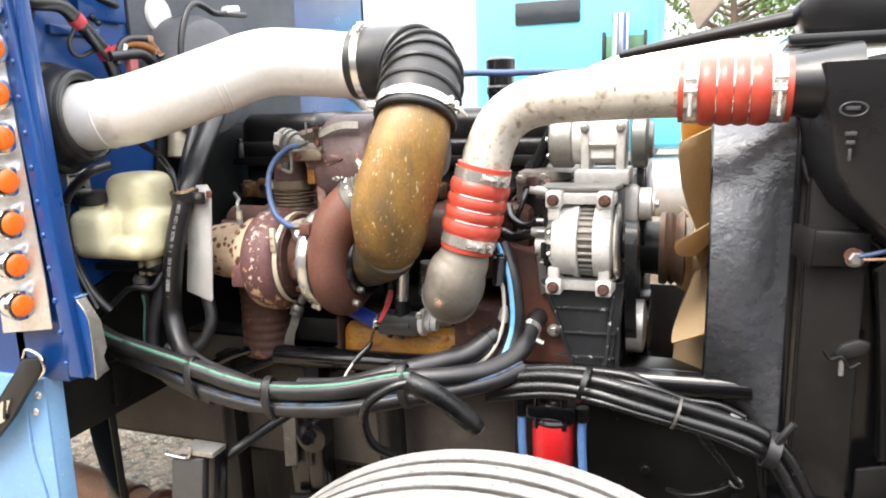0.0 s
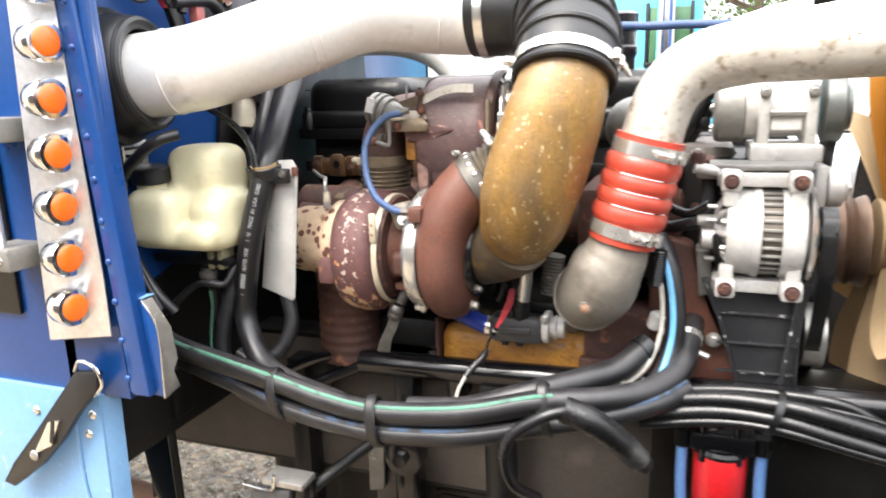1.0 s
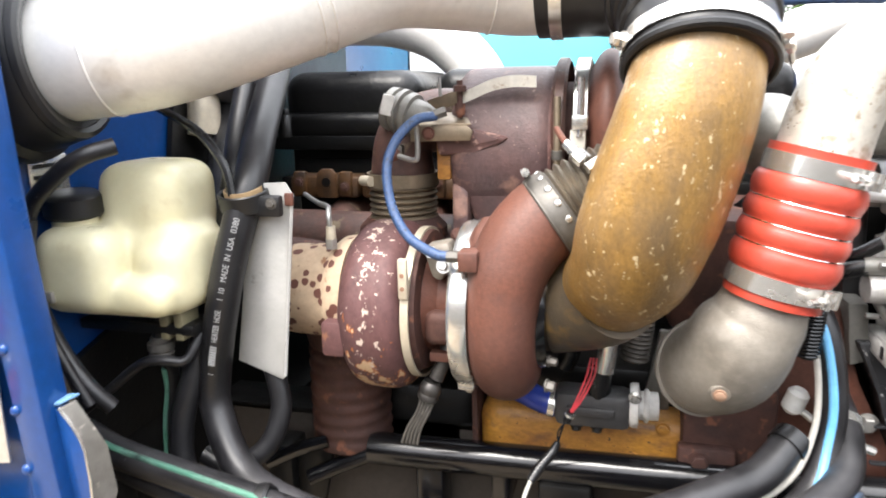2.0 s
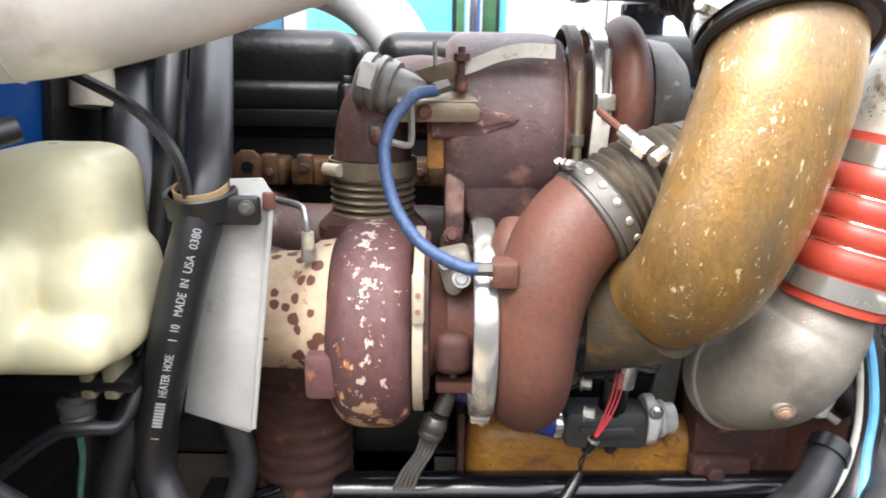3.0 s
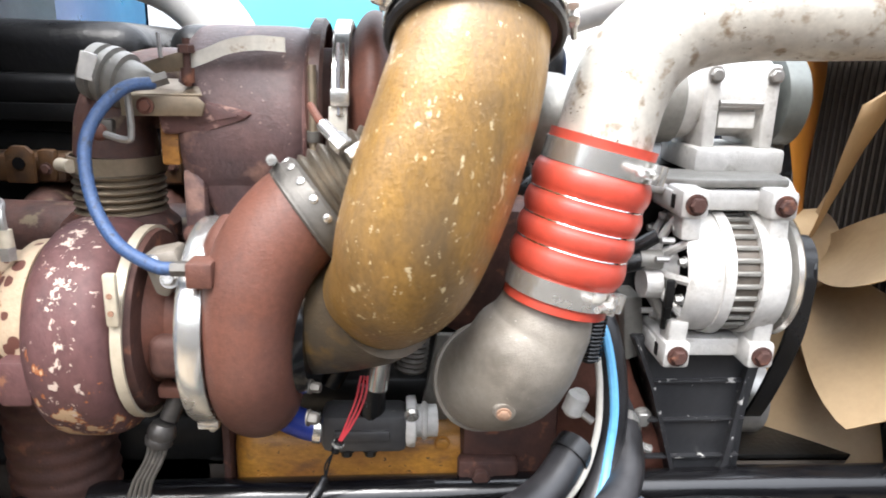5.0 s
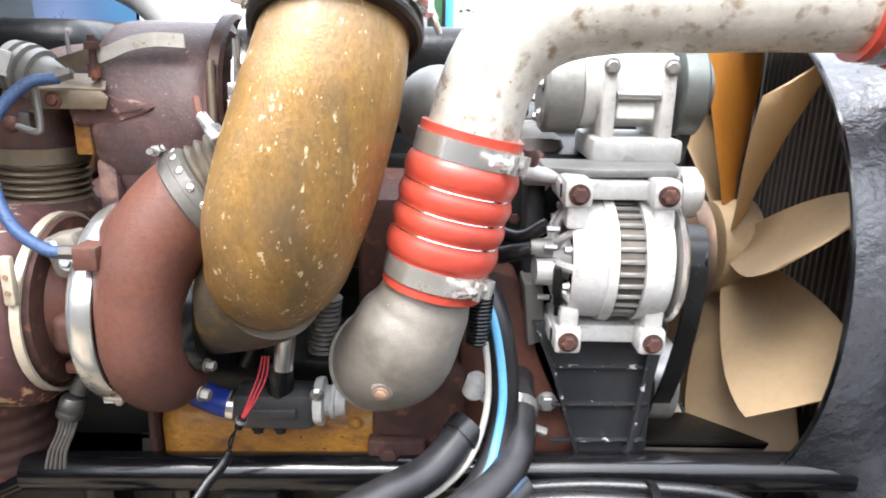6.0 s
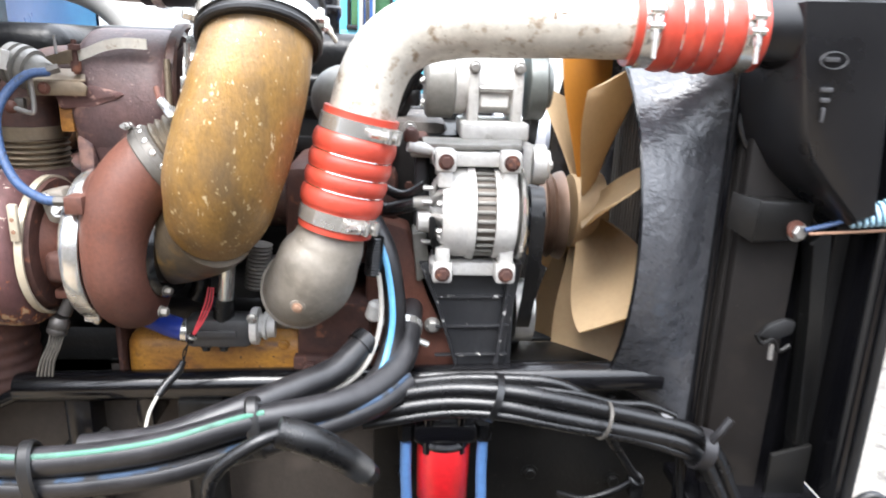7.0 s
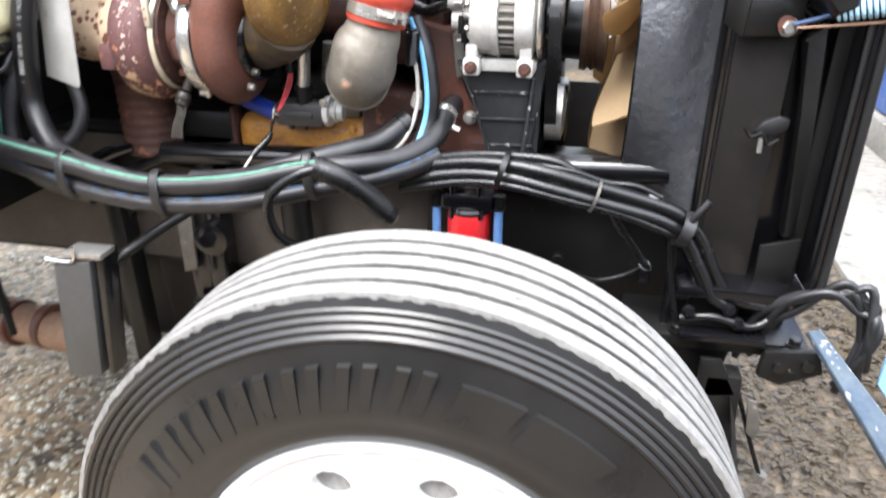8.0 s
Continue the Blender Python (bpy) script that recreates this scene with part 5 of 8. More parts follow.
rod = part("clamp_rod", tube([(-0.583, 1.632, 1.475), (-0.581, 1.622, 1.36)], 0.005, 10), TANSTEEL, hp)
part("rod_loop", lathe([(0, 0.0075), (0.012, 0.0075)], (-0.5815, 1.625, 1.39), (0, -0.08, 1), 14), DULLGREY, rod)
part("bearing_housing", lathe([(0, 0.07), (0.05, 0.07)], (-0.585, HY - 0.01, HZ + 0.02), (1, 0, 0), 28), RUST, hp)
part("silver_clamp", lathe([(0, 0.095), (0.002, 0.1), (0.02, 0.1), (0.022, 0.095)], (-0.563, HY - 0.01, HZ + 0.025), (1, 0, 0), 40, closed=True), BAND, hp, "shiny v-band clamp")
part("silver_clamp_bolt", tube([(-0.551, 1.632, 1.5), (-0.551, 1.628, 1.42)], 0.005, 8), BAND, hp)
part("clamp_face", slab([(-0.566, 1.632, 1.36), (-0.545, 1.632, 1.36), (-0.543, 1.626, 1.43), (-0.564, 1.626, 1.43)], (0, 0.003, 0), 0.001), STRAP, hp)
part("silver_clamp_block", block((-0.562, 1.622, 1.43), (-0.54, 1.64, 1.45), 0.002), BAND, hp)
part("compressor_housing", volute(-0.545, -0.485, 0.112, HY - 0.015, HZ + 0.025, 2.2), RUSTY, hp, "red-oxide compressor housing")
part("rear_cover", lathe([(0, 0.085), (0.03, 0.08), (0.05, 0.06)], (-0.487, HY - 0.015, HZ + 0.025), (1, 0, 0), 32), DULLGREY, hp)

vb = thing("bellows", (-0.83, 1.695, 1.27), "vertical tan bellows joint below the upper turbocharger", "bellows", "bellows joints")
part("bellows_tube", lathe([(0.0023 * k, 0.048 + (0.0, 0.005, 0.007, 0.005)[k % 4]) for k in range(25)], (-0.83, 1.695, 1.288), (0, 0, 1), 36), TANSTEEL, vb)
part("upper_band", band((-0.83, 1.695, 1.352), (0, 0, 1), 0.054, 0.02, 0.003), TANSTEEL, vb)
part("band_bolt", tube([(-0.885, 1.66, 1.352), (-0.865, 1.645, 1.352)], 0.008, 10), CREAM, vb)
part("foot", lathe([(0, 0.07), (0.015, 0.07), (0.03, 0.055)], (-0.83, 1.69, 1.262), (0, 0, 1), 32), RUST, vb)
part("lower_neck", lathe([(0, 0.075), (0.05, 0.062)], (-0.825, 1.66, 1.23), (0, 0.2, 1), 28), RUST, vb)

bh = thing("boost_hose", (-0.75, 1.5, 1.27), "small blue braided hose between turbo and wastegate actuator", "hose")
part("hose", tube([(-0.748, 1.6, 1.452), (-0.772, 1.58, 1.447), (-0.795, 1.56, 1.42), (-0.802, 1.54, 1.385), (-0.79, 1.52, 1.337), (-0.76, 1.495, 1.301), (-0.72, 1.478, 1.283), (-0.7, 1.476, 1.281)], 0.0068, 14), BLUELINE, bh)
for a, b in (((-0.703, 1.476, 1.281), (-0.682, 1.476, 1.281)), ((-0.75, 1.599, 1.453), (-0.735, 1.605, 1.458))):
    part("fitting", tube([a, b], 0.0078, 6), DULLGREY, bh)

od = thing("oil_drain_line", (-0.72, 1.56, 1.0), "braided steel oil drain line under the turbocharger", "hose")
part("tube", tube([(-0.722, TY - 0.03, 1.15), (-0.726, TY - 0.042, 1.118), (-0.738, TY - 0.05, 1.086)], 0.0105, 12), DARKSTEEL, od)
part("collar", lathe([(0, 0.0145), (0.005, 0.016), (0.009, 0.0145), (0.013, 0.016), (0.02, 0.0155), (0.027, 0.012)], (-0.751, TY - 0.055, 1.057), (0.35, 0.1, 1), 10), DARKSTEEL, od)
for k in range(5):
    part("strand", tube([(-0.757 + 0.005 * k, 1.53, 1.066), (-0.766 + 0.0045 * k, 1.53, 1.036), (-0.783 + 0.005 * k, 1.535, 1.006), (-0.794 + 0.0058 * k, 1.54, 0.978)], 0.0022, 8), DULLGREY, od)
of = thing("oil_feed_fitting", (-0.885, 1.55, 1.25), "steel oil feed elbow fitting on the turbine housing", "fitting")
part("nut", lathe([(0, 0.0085), (0.014, 0.0085)], (-0.885, 1.53, 1.272), (0, 0, 1), 6), STEEL, of)
part("pipe", tube([(-0.885, 1.53, 1.285), (-0.887, 1.53, 1.32), (-0.897, 1.55, 1.328), (-0.935, 1.6, 1.325), (-0.98, 1.65, 1.33)], 0.004, 8), STEEL, of)
part("collar", lathe([(0, 0.0075), (0.018, 0.0065)], (-0.885, 1.53, 1.286), (0, 0, 1), 10), CREAM, of)
dp = thing("exhaust_bellows_pipe", (-0.94, 1.68, 0.9), "rusty ribbed exhaust pipe dropping below the turbocharger", "pipe")
part("pipe", lathe([(0.0045 * k, 0.066 + (0.0, 0.0016, 0.003, 0.0032, 0.0012)[k % 5]) for k in range(47)], (-0.93, 1.68, 0.9), (0, 0, 1), 32), RUST, dp)
part("elbow", tube([(-0.93, 1.68, 1.1), (-0.935, 1.66, 1.15), (-0.96, 1.62, 1.19), (-1.0, 1.6, 1.2)], 0.07, 28), RUST, dp)

# ---- engine block, head, pan ----
en = thing("engine", (-0.6, 2.0, 0.8), "large diesel engine block with black valve covers and yellow paint", "engine")
part("block", block((-1.15, 1.96, 0.75), (0.02, 2.35, 1.36), 0.02), BLACKMATT, en)
part("head", block((-1.16, 1.97, 1.3), (-0.02, 2.33, 1.385), 0.01), BLACKMATT, en)


def valve_cover(x0, x1):
    """A cast cover: a rounded crown set back on a bolted skirt."""
    bm = block((x0 + 0.01, 1.955, 1.41), (x1 - 0.01, 2.29, 1.527), 0.04, seg=5)
    block((x0 + 0.003, 1.94, 1.395), (x1 - 0.003, 2.305, 1.447), 0.016, bm, seg=3)
    c = part("valve_cover", bm, COVERBLACK, en, "black cast valve cover")
    part("cover_lip", block((x0 - 0.003, 1.937, 1.375), (x1 + 0.003, 2.32, 1.402), 0.002), BLACKMATT, c)
    for x in (x0 + 0.022, x1 - 0.022):
        part("bolt_boss", lathe([(0, 0.017), (0.04, 0.016), (0.044, 0.013)], (x, 1.945, 1.4), (0, 0, 1), 16), COVERBLACK, c)
        part("cover_bolt", hexbolt((x, 1.945, 1.444), (0, 0, 1), 0.009, 0.012), BLACKMATT, c)
    return c


valve_cover(-1.18, -0.872)
valve_cover(-0.86, -0.55)
valve_cover(-0.538, -0.2)
part("spacer_deck", block((-1.17, 1.935, 1.29), (-0.1, 2.34, 1.32), 0.003), BLACKMATT, en)
for x0, x1 in ((-1.13, -0.985), (-0.98, -0.86), (-0.85, -0.7), (-0.66, -0.5)):
    rail = part("rocker_rail", block((x0, 1.89, 1.286), (x1, 1.96, 1.328), 0.009, seg=2), SHADEDOCHRE, en, "ochre painted rail with shade put into its colour")
    for k, x in enumerate((x0 + 0.025, (x0 + x1) / 2, x1 - 0.025)):
        part("rail_tab", block((x - 0.013, 1.882, 1.29 + 0.006 * (k % 2)), (x + 0.013, 1.9, 1.338 - 0.008 * (k % 2)), 0.005), SHADEDOCHRE, rail)
        part("rail_bolt", hexbolt((x, 1.882, 1.318 - 0.004 * k), (0, -1, 0), 0.007, 0.006), NECKIRON, rail)
part("lifting_eye", slab([(-1.06, 1.865, 1.29), (-1.02, 1.865, 1.29), (-1.02, 1.865, 1.335), (-1.03, 1.865, 1.345), (-1.05, 1.865, 1.345), (-1.06, 1.865, 1.335)], (0, 0.01, 0), 0.002), SHADEDOCHRE, en)
# black disc on the face stands for shade in the hole
part("eye_hole", lathe([(0, 0.009), (0.001, 0.009)], (-1.04, 1.864, 1.32), (0, -1, 0), 16), BLACKMATT, en)
# manifold and runners in darker iron, cavity shade put into the colour
part("exhaust_manifold", tube([(-1.1, 1.82, 1.22), (-0.9, 1.81, 1.22), (-0.6, 1.81, 1.22), (-0.3, 1.81, 1.22)], 0.055, 20), NECKIRON, en)
for k in range(5):
    x = -1.02 + 0.17 * k
    part("manifold_runner", tube([(x, 1.97, 1.25), (x, 1.9, 1.24), (x + 0.02, 1.82, 1.22)], 0.04, 16), NECKIRON, en)
part("oil_pan", block((-0.703, 1.652, 0.88), (-0.35, 2.2, 1.005), 0.035, seg=5), YELLOW, en, "ochre yellow painted pan rail")
part("pan_front", block((-0.93, 1.7, 0.82), (-0.715, 2.2, 1.0), 0.03), BLACKMATT, en)
# black block added over the yellow pan to darken its top
part("pan_top", block((-0.7, 1.69, 0.995), (-0.36, 2.0, 1.06), 0.01), BLACKMATT, en)
part("pan_end_plate", block((-0.714, 1.655, 0.87), (-0.704, 2.1, 1.02), 0.004), RUST, en)
for k, (x, z) in enumerate(((-0.66, 0.93), (-0.56, 0.925), (-0.46, 0.93), (-0.42, 0.985))):
    part("pan_bolt", hexbolt((x, 1.652, z), (0, -1, 0), 0.008, 0.006), YELLOW, en)
part("side_cover", block((-0.92, 1.78, 0.98), (-0.72, 1.9, 1.06), 0.02), BLACKMATT, en)
part("rust_block", block((-0.395, 1.64, 0.925), (-0.265, 1.85, 1.07), 0.012), RUST, en, "dark rust-red casting")
part("block_plug", hexbolt((-0.37, 1.62, 0.955), (0, -1, 0), 0.012, 0.01), RUST, en)
part("mount_boss", block((-0.4, 1.62, 0.93), (-0.32, 1.645, 0.975), 0.006), RUST, en)
part("front_rust_bracket", slab([(-0.275, 1.67, 1.22), (-0.2, 1.665, 1.2), (-0.165, 1.655, 1.08), (-0.12, 1.65, 0.985), (-0.09, 1.65, 0.93), (-0.275, 1.66, 0.93)], (0, 0.07, 0), 0.008), RUSTY, en, "red-brown front bracket")
part("bracket_bolt", hexbolt((-0.155, 1.64, 1.03), (0, -1, 0), 0.011, 0.012), STEEL, en)
part("manifold_side", block((-0.42, 1.7, 1.12), (-0.22, 1.95, 1.3), 0.02), RUST, en)
# dark block added to cover bright ground seen below the engine
part("transmission", block((-1.38, 1.95, 0.14), (-0.6, 2.4, 0.76), 0.05, seg=3), BLACKMATT, en, "dark block added below the engine to hide bright ground")
part("gear_case", block((-0.25, 1.75, 0.85), (0.0, 2.3, 1.36), 0.02), BLACKMATT, en)
part("timing_cover", block((-0.27, 1.76, 1.23), (-0.13, 2.0, 1.38), 0.02), surface("dirty_engine_casting", (0.13, 0.115, 0.1), (0.06, 0.05, 0.045), rough=0.6, metal=0.3, stain=18, mix=1.0, chips=(0.3, 0.27, 0.23), chip_scale=40, chip_at=0.62, chip_soft=0.06), en, "dirty grey front casting")
for x, z in ((-0.255, 1.36), (-0.2, 1.365), (-0.255, 1.3), (-0.2, 1.26), (-0.16, 1.31)):
    part("cover_bolt", hexbolt((x, 1.76, z), (0, -1, 0), 0.009, 0.012), STEEL if z > 1.3 else RUST, en)
part("sensor_plug", tube([(-0.235, 1.76, 1.335), (-0.235, 1.735, 1.335)], 0.011, 10), LOOM, en)
part("sensor_wire", tube([(-0.235, 1.735, 1.335), (-0.24, 1.71, 1.31), (-0.255, 1.7, 1.26), (-0.26, 1.71, 1.2)], 0.006, 8), LOOM, en)
part("thermostat_dome", dome((-0.31, 1.66, 1.42), (0.2, -1, 0.1), 0.055, 0.075, seg=28), ALUDULL, en, "dull grey water outlet dome")

SOLENOID = surface("dusty_black_plastic", (0.022, 0.022, 0.024), (0.045, 0.043, 0.042), rough=0.45, stain=25, mix=1.1, bump=0.25, specks=(0.2, 0.17, 0.12), speck_scale=120, speck_at=0.7)
sv = thing("solenoid_valve", (-0.5, 1.6, 1.0), "black solenoid valve with blue hose and aluminium elbow", "valve")
part("body", block((-0.578, 1.6, 0.998), (-0.467, 1.655, 1.052), 0.012), SOLENOID, sv)
part("body_rib", block((-0.56, 1.595, 1.02), (-0.49, 1.605, 1.034), 0.003), SOLENOID, sv)
for x in (-0.545, -0.515):
    part("body_screw", hexbolt((x, 1.61, 0.999), (0, -0.3, -1), 0.007, 0.008), BLACKMATT, sv)
part("coil", tube([(-0.515, 1.62, 1.04), (-0.513, 1.62, 1.09)], 0.018, 18), LOOM, sv)
part("stem", tube([(-0.507, 1.605, 1.09), (-0.498, 1.6, 1.165)], 0.0135, 18), BAND, sv)
part("flange", lathe([(0, 0.022), (0.0, 0.031), (0.004, 0.033), (0.012, 0.033), (0.014, 0.024)], (-0.47, 1.63, 1.03), (1, 0, 0), 24), ALU, sv)
part("elbow", tube([(-0.46, 1.63, 1.03), (-0.43, 1.632, 1.03)], 0.021, 18), ALU, sv)
part("elbow_rim", torus((-0.446, 1.631, 1.03), (1, 0, 0), 0.021, 0.004), ALU, sv)
part("back_plate", slab([(-0.452, 1.68, 1.0), (-0.412, 1.68, 1.0), (-0.405, 1.68, 1.13), (-0.43, 1.68, 1.13)], (0, 0.012, 0), 0.003), ALUDULL, sv)
part("flange_bolt", hexbolt((-0.463, 1.6, 1.055), (0, -1, 0), 0.007, 0.008), BAND, sv)
part("blue_hose", tube([(-0.575, 1.63, 1.02), (-0.6, 1.63, 1.025), (-0.648, 1.64, 1.041), (-0.72, 1.66, 1.06)], 0.019, 16), BRIGHTBLUE, sv, "bright blue hose")
part("hose_band", band((-0.583, 1.63, 1.021), (1, 0, -0.15), 0.0195, 0.01), BAND, sv)
part("spring_hose", lathe([(0.0035 * k, 0.019 + (0.003 if k % 2 else 0)) for k in range(24)], (-0.466, 1.66, 1.09), (0.12, 0, 1), 20), DULLGREY, sv, "ribbed steel hose")
part("black_hose", tube([(-0.57, 1.66, 1.07), (-0.56, 1.66, 1.1), (-0.575, 1.67, 1.15)], 0.016, 12), LOOM, sv)
wr = thing("sensor_wires", (-0.56, 1.58, 0.93), "thin red sensor wires joining a taped black pigtail", "wires")
for k in range(3):
    part("red_wire", tube([(-0.525 + 0.004 * k, 1.575, 1.12), (-0.53 + 0.005 * k, 1.568, 1.095), (-0.541 + 0.004 * k, 1.56, 1.066), (-0.551 + 0.001 * k, 1.556, 1.042)], 0.0013, 6), REDWIRE, wr)
part("splice", tube([(-0.549, 1.556, 1.045), (-0.555, 1.556, 1.03)], 0.0055, 10), LOOM, wr)
part("splice_ring", band((-0.551, 1.556, 1.04), (0.4, 0, 1), 0.006, 0.004), BAND, wr)
for k in range(2):
    part("thin_wire", tube([(-0.553 - 0.003 * k, 1.555, 1.034), (-0.566 + 0.004 * k, 1.553, 1.015), (-0.566, 1.55, 0.998)], 0.0014, 6), LOOM, wr)
part("tape", tube([(-0.566, 1.55, 1.0), (-0.574, 1.545, 0.985), (-0.59, 1.53, 0.968), (-0.6, 1.515, 0.955)], [0.005, 0.0075, 0.0075, 0.006], 10), LOOM, wr)
part("white_wire", tube([(-0.6, 1.515, 0.955), (-0.606, 1.49, 0.938), (-0.6, 1.455, 0.925), (-0.58, 1.42, 0.918), (-0.56, 1.4, 0.922)], 0.003, 8), WHITEWIRE, wr)

# ---- alternator ----
AY, AZ = 1.632, 1.241
al = thing("alternator", (-0.09, AY, 1.14), "bright cast aluminium alternator on a four-bolt pad mount", "alternator")
part("rear_housing", lathe([(0.03, 0.064), (0.022, 0.066), (0.02, 0.07), (0.026, 0.074), (0.05, 0.0765), (0.062, 0.076), (0.062, 0.064)], (-0.168, AY, AZ), (1, 0, 0), 48, closed=True), ALU, al)
# solid black disc: shade inside the open rear, put in as colour
part("rear_cavity", lathe([(0, 0.0), (0, 0.066), (0.03, 0.066)], (-0.136, AY, AZ), (1, 0, 0), 36), BLACKMATT, al, "black disc for the shaded rear cavity")
for k in range(9):
    a = 2 * math.pi * k / 9 + 0.3
    c, s = math.cos(a), math.sin(a)
    part("strut", tube([(-0.163, AY + 0.02 * c, AZ + 0.02 * s), (-0.158, AY + 0.045 * c, AZ + 0.045 * s), (-0.143, AY + 0.069 * c, AZ + 0.069 * s)], 0.0055, 8), ALU, al)
    part("rim_bolt", hexbolt((-0.15, AY + 0.066 * math.cos(a + 0.35), AZ + 0.066 * math.sin(a + 0.35)), (-1, 0, 0), 0.005, 0.008), STEEL, al)
part("rear_hub", lathe([(0, 0.012), (0, 0.024), (0.02, 0.026), (0.03, 0.03)], (-0.172, AY, AZ), (1, 0, 0), 24), ALU, al)
part("hub_bore", lathe([(-0.001, 0.0), (-0.001, 0.013), (0.004, 0.013)], (-0.172, AY, AZ), (1, 0, 0), 18), RUST, al)
# black blocks on the ears stand for shade in their slots
for y in (1.592, 1.616, 1.64):
    for zs in (1, -1):
        part("ear_slot", block((-0.1635, y, AZ + zs * 0.093 - 0.008), (-0.1615, y + 0.015, AZ + zs * 0.093 + 0.008), 0.0005), BLACKMATT, al)
part("stator", lathe([(0, 0.079), (0.012, 0.081), (0.014, 0.074)], (-0.107, AY, AZ), (1, 0, 0), 48), ALU, al)
part("winding_core", lathe([(0, 0.07), (0.034, 0.07)], (-0.096, AY, AZ), (1, 0, 0), 40), surface("lamination", (0.13, 0.11, 0.09), (0.08, 0.07, 0.06), rough=0.5, metal=0.4), al, "dark winding core")
for k in range(30):
    a = 2 * math.pi * k / 30
    p = Vector((-0.078, AY + 0.0725 * math.cos(a), AZ + 0.0725 * math.sin(a)))
    part("fin", block(p - Vector((0.016, 0.0028, 0.0028)), p + Vector((0.016, 0.0028, 0.0028)), 0.0012, seg=1), ALUDULL, al)
part("front_housing", lathe([(0, 0.079), (0.02, 0.079), (0.034, 0.076), (0.04, 0.06)], (-0.062, AY, AZ), (1, 0, 0), 48), ALU, al)
part("fan_disc", lathe([(0, 0.04), (0, 0.078), (0.004, 0.082), (0.008, 0.078), (0.01, 0.04)], (-0.02, AY, AZ), (1, 0, 0), 48), BAND, al)
for zs in (1, -1):
    z = AZ + zs * 0.093
    for x in (-0.145, -0.04):
        part("mount_ear", slab([(x - 0.017, 1.572, z - 0.017), (x + 0.017, 1.572, z - 0.017), (x + 0.017, 1.572, z + 0.017), (x - 0.017, 1.572, z + 0.017)], (0, 0.1, 0), 0.006), ALU, al)
        part("ear_web", slab([(x - 0.012, 1.58, z), (x + 0.012, 1.58, z), (x + 0.012, 1.575, AZ + zs * 0.05), (x - 0.012, 1.575, AZ + zs * 0.05)], (0, 0.03, 0), 0.004), ALU, al)
        part("bolt", hexbolt((x, 1.572, z), (0, -1, 0), 0.0095, 0.009), RUST, al, "rusty brown bolt head")
    part("pad_bar", block((-0.165, 1.6, z - 0.012), (-0.02, 1.66, z + 0.012), 0.004), ALU, al)
# black blocks stand for shade in the rear slots
for k in range(3):
    part("rear_slot", block((-0.17 + 0.004 * k, 1.565 + 0.012 * k, AZ - 0.03 - 0.018 * k), (-0.16 + 0.004 * k, 1.572 + 0.012 * k, AZ + 0.005 - 0.018 * k), 0.002), BLACKMATT, al)
part("rear_terminal", tube([(-0.168, 1.6, AZ + 0.02), (-0.195, 1.6, AZ + 0.02)], 0.012, 14), ALUDULL, al)
part("rear_boss", lathe([(0, 0.02), (0.02, 0.018), (0.02, 0.01)], (-0.168, 1.605, AZ - 0.01), (-1, -0.1, 0), 18), ALU, al)
for k in range(5):
    part("terminal_stud", tube([(-0.165, 1.575 + 0.01 * k, AZ + 0.05 - 0.025 * k), (-0.18, 1.575 + 0.01 * k, AZ + 0.05 - 0.025 * k)], 0.004, 8), STEEL, al)
part("pulley", lathe([(0, 0.03), (0.004, 0.044), (0.012, 0.04), (0.02, 0.04), (0.03, 0.044), (0.034, 0.03)], (-0.008, AY, AZ), (1, 0, 0), 36), BLACK, al, "black grooved pulley")
ac_w = thing("alternator_cable", (-0.2, 1.6, 1.25), "black battery cables plugged into the alternator", "cable")
part("cable", tube([(-0.19, 1.6, AZ + 0.02), (-0.215, 1.605, AZ + 0.012), (-0.24, 1.62, AZ + 0.004), (-0.27, 1.64, AZ + 0.01)], 0.012, 12), LOOM, ac_w)
part("cable", tube([(-0.175, 1.6, AZ + 0.05), (-0.21, 1.61, AZ + 0.03), (-0.25, 1.65, AZ + 0.04), (-0.27, 1.7, AZ + 0.06)], 0.009, 10), LOOM, ac_w)

# bracket under and behind the alternator
ab = thing("accessory_bracket", (-0.1, 1.66, 0.92), "black ribbed accessory bracket with chipped paint under the alternator", "bracket")
CHIPBLACK = surface("chipped_black_paint", (0.02, 0.0205, 0.0225), (0.038, 0.038, 0.04), rough=0.36, chips=(0.5, 0.49, 0.46), chip_scale=60, chip_at=0.69, chip_soft=0.02, bump=0.25, bump_scale=120, dust_sheen=(0.2, 0.2, 0.2), dust_sheen_amt=0.12)
CHIPEDGE = surface("chipped_black_edge", (0.02, 0.02, 0.022), (0.03, 0.03, 0.032), rough=0.4, chips=(0.42, 0.41, 0.39), chip_scale=75, chip_at=0.6, chip_soft=0.05)
part("plate", slab([(-0.183, 1.63, 1.15), (-0.0, 1.63, 1.15), (-0.012, 1.63, 1.08), (-0.028, 1.63, 0.93), (-0.105, 1.63, 0.93), (-0.15, 1.63, 1.08)], (0, 0.05, 0), 0.004), CHIPBLACK, ab)
for z0, z1 in ((1.085, 1.09), (1.03, 1.034), (0.975, 0.979)):
    part("rib", slab([(-0.15, 1.624, z0), (-0.02, 1.624, z0 + 0.003), (-0.02, 1.624, z1 + 0.003), (-0.15, 1.624, z1)], (0, 0.01, 0), 0.001), CHIPEDGE, ab)
part("edge_rib", slab([(-0.028, 1.62, 1.12), (-0.022, 1.62, 1.12), (-0.035, 1.62, 0.97), (-0.06, 1.62, 0.93), (-0.066, 1.62, 0.93), (-0.042, 1.62, 0.972)], (0, 0.012, 0), 0.001), CHIPEDGE, ab)
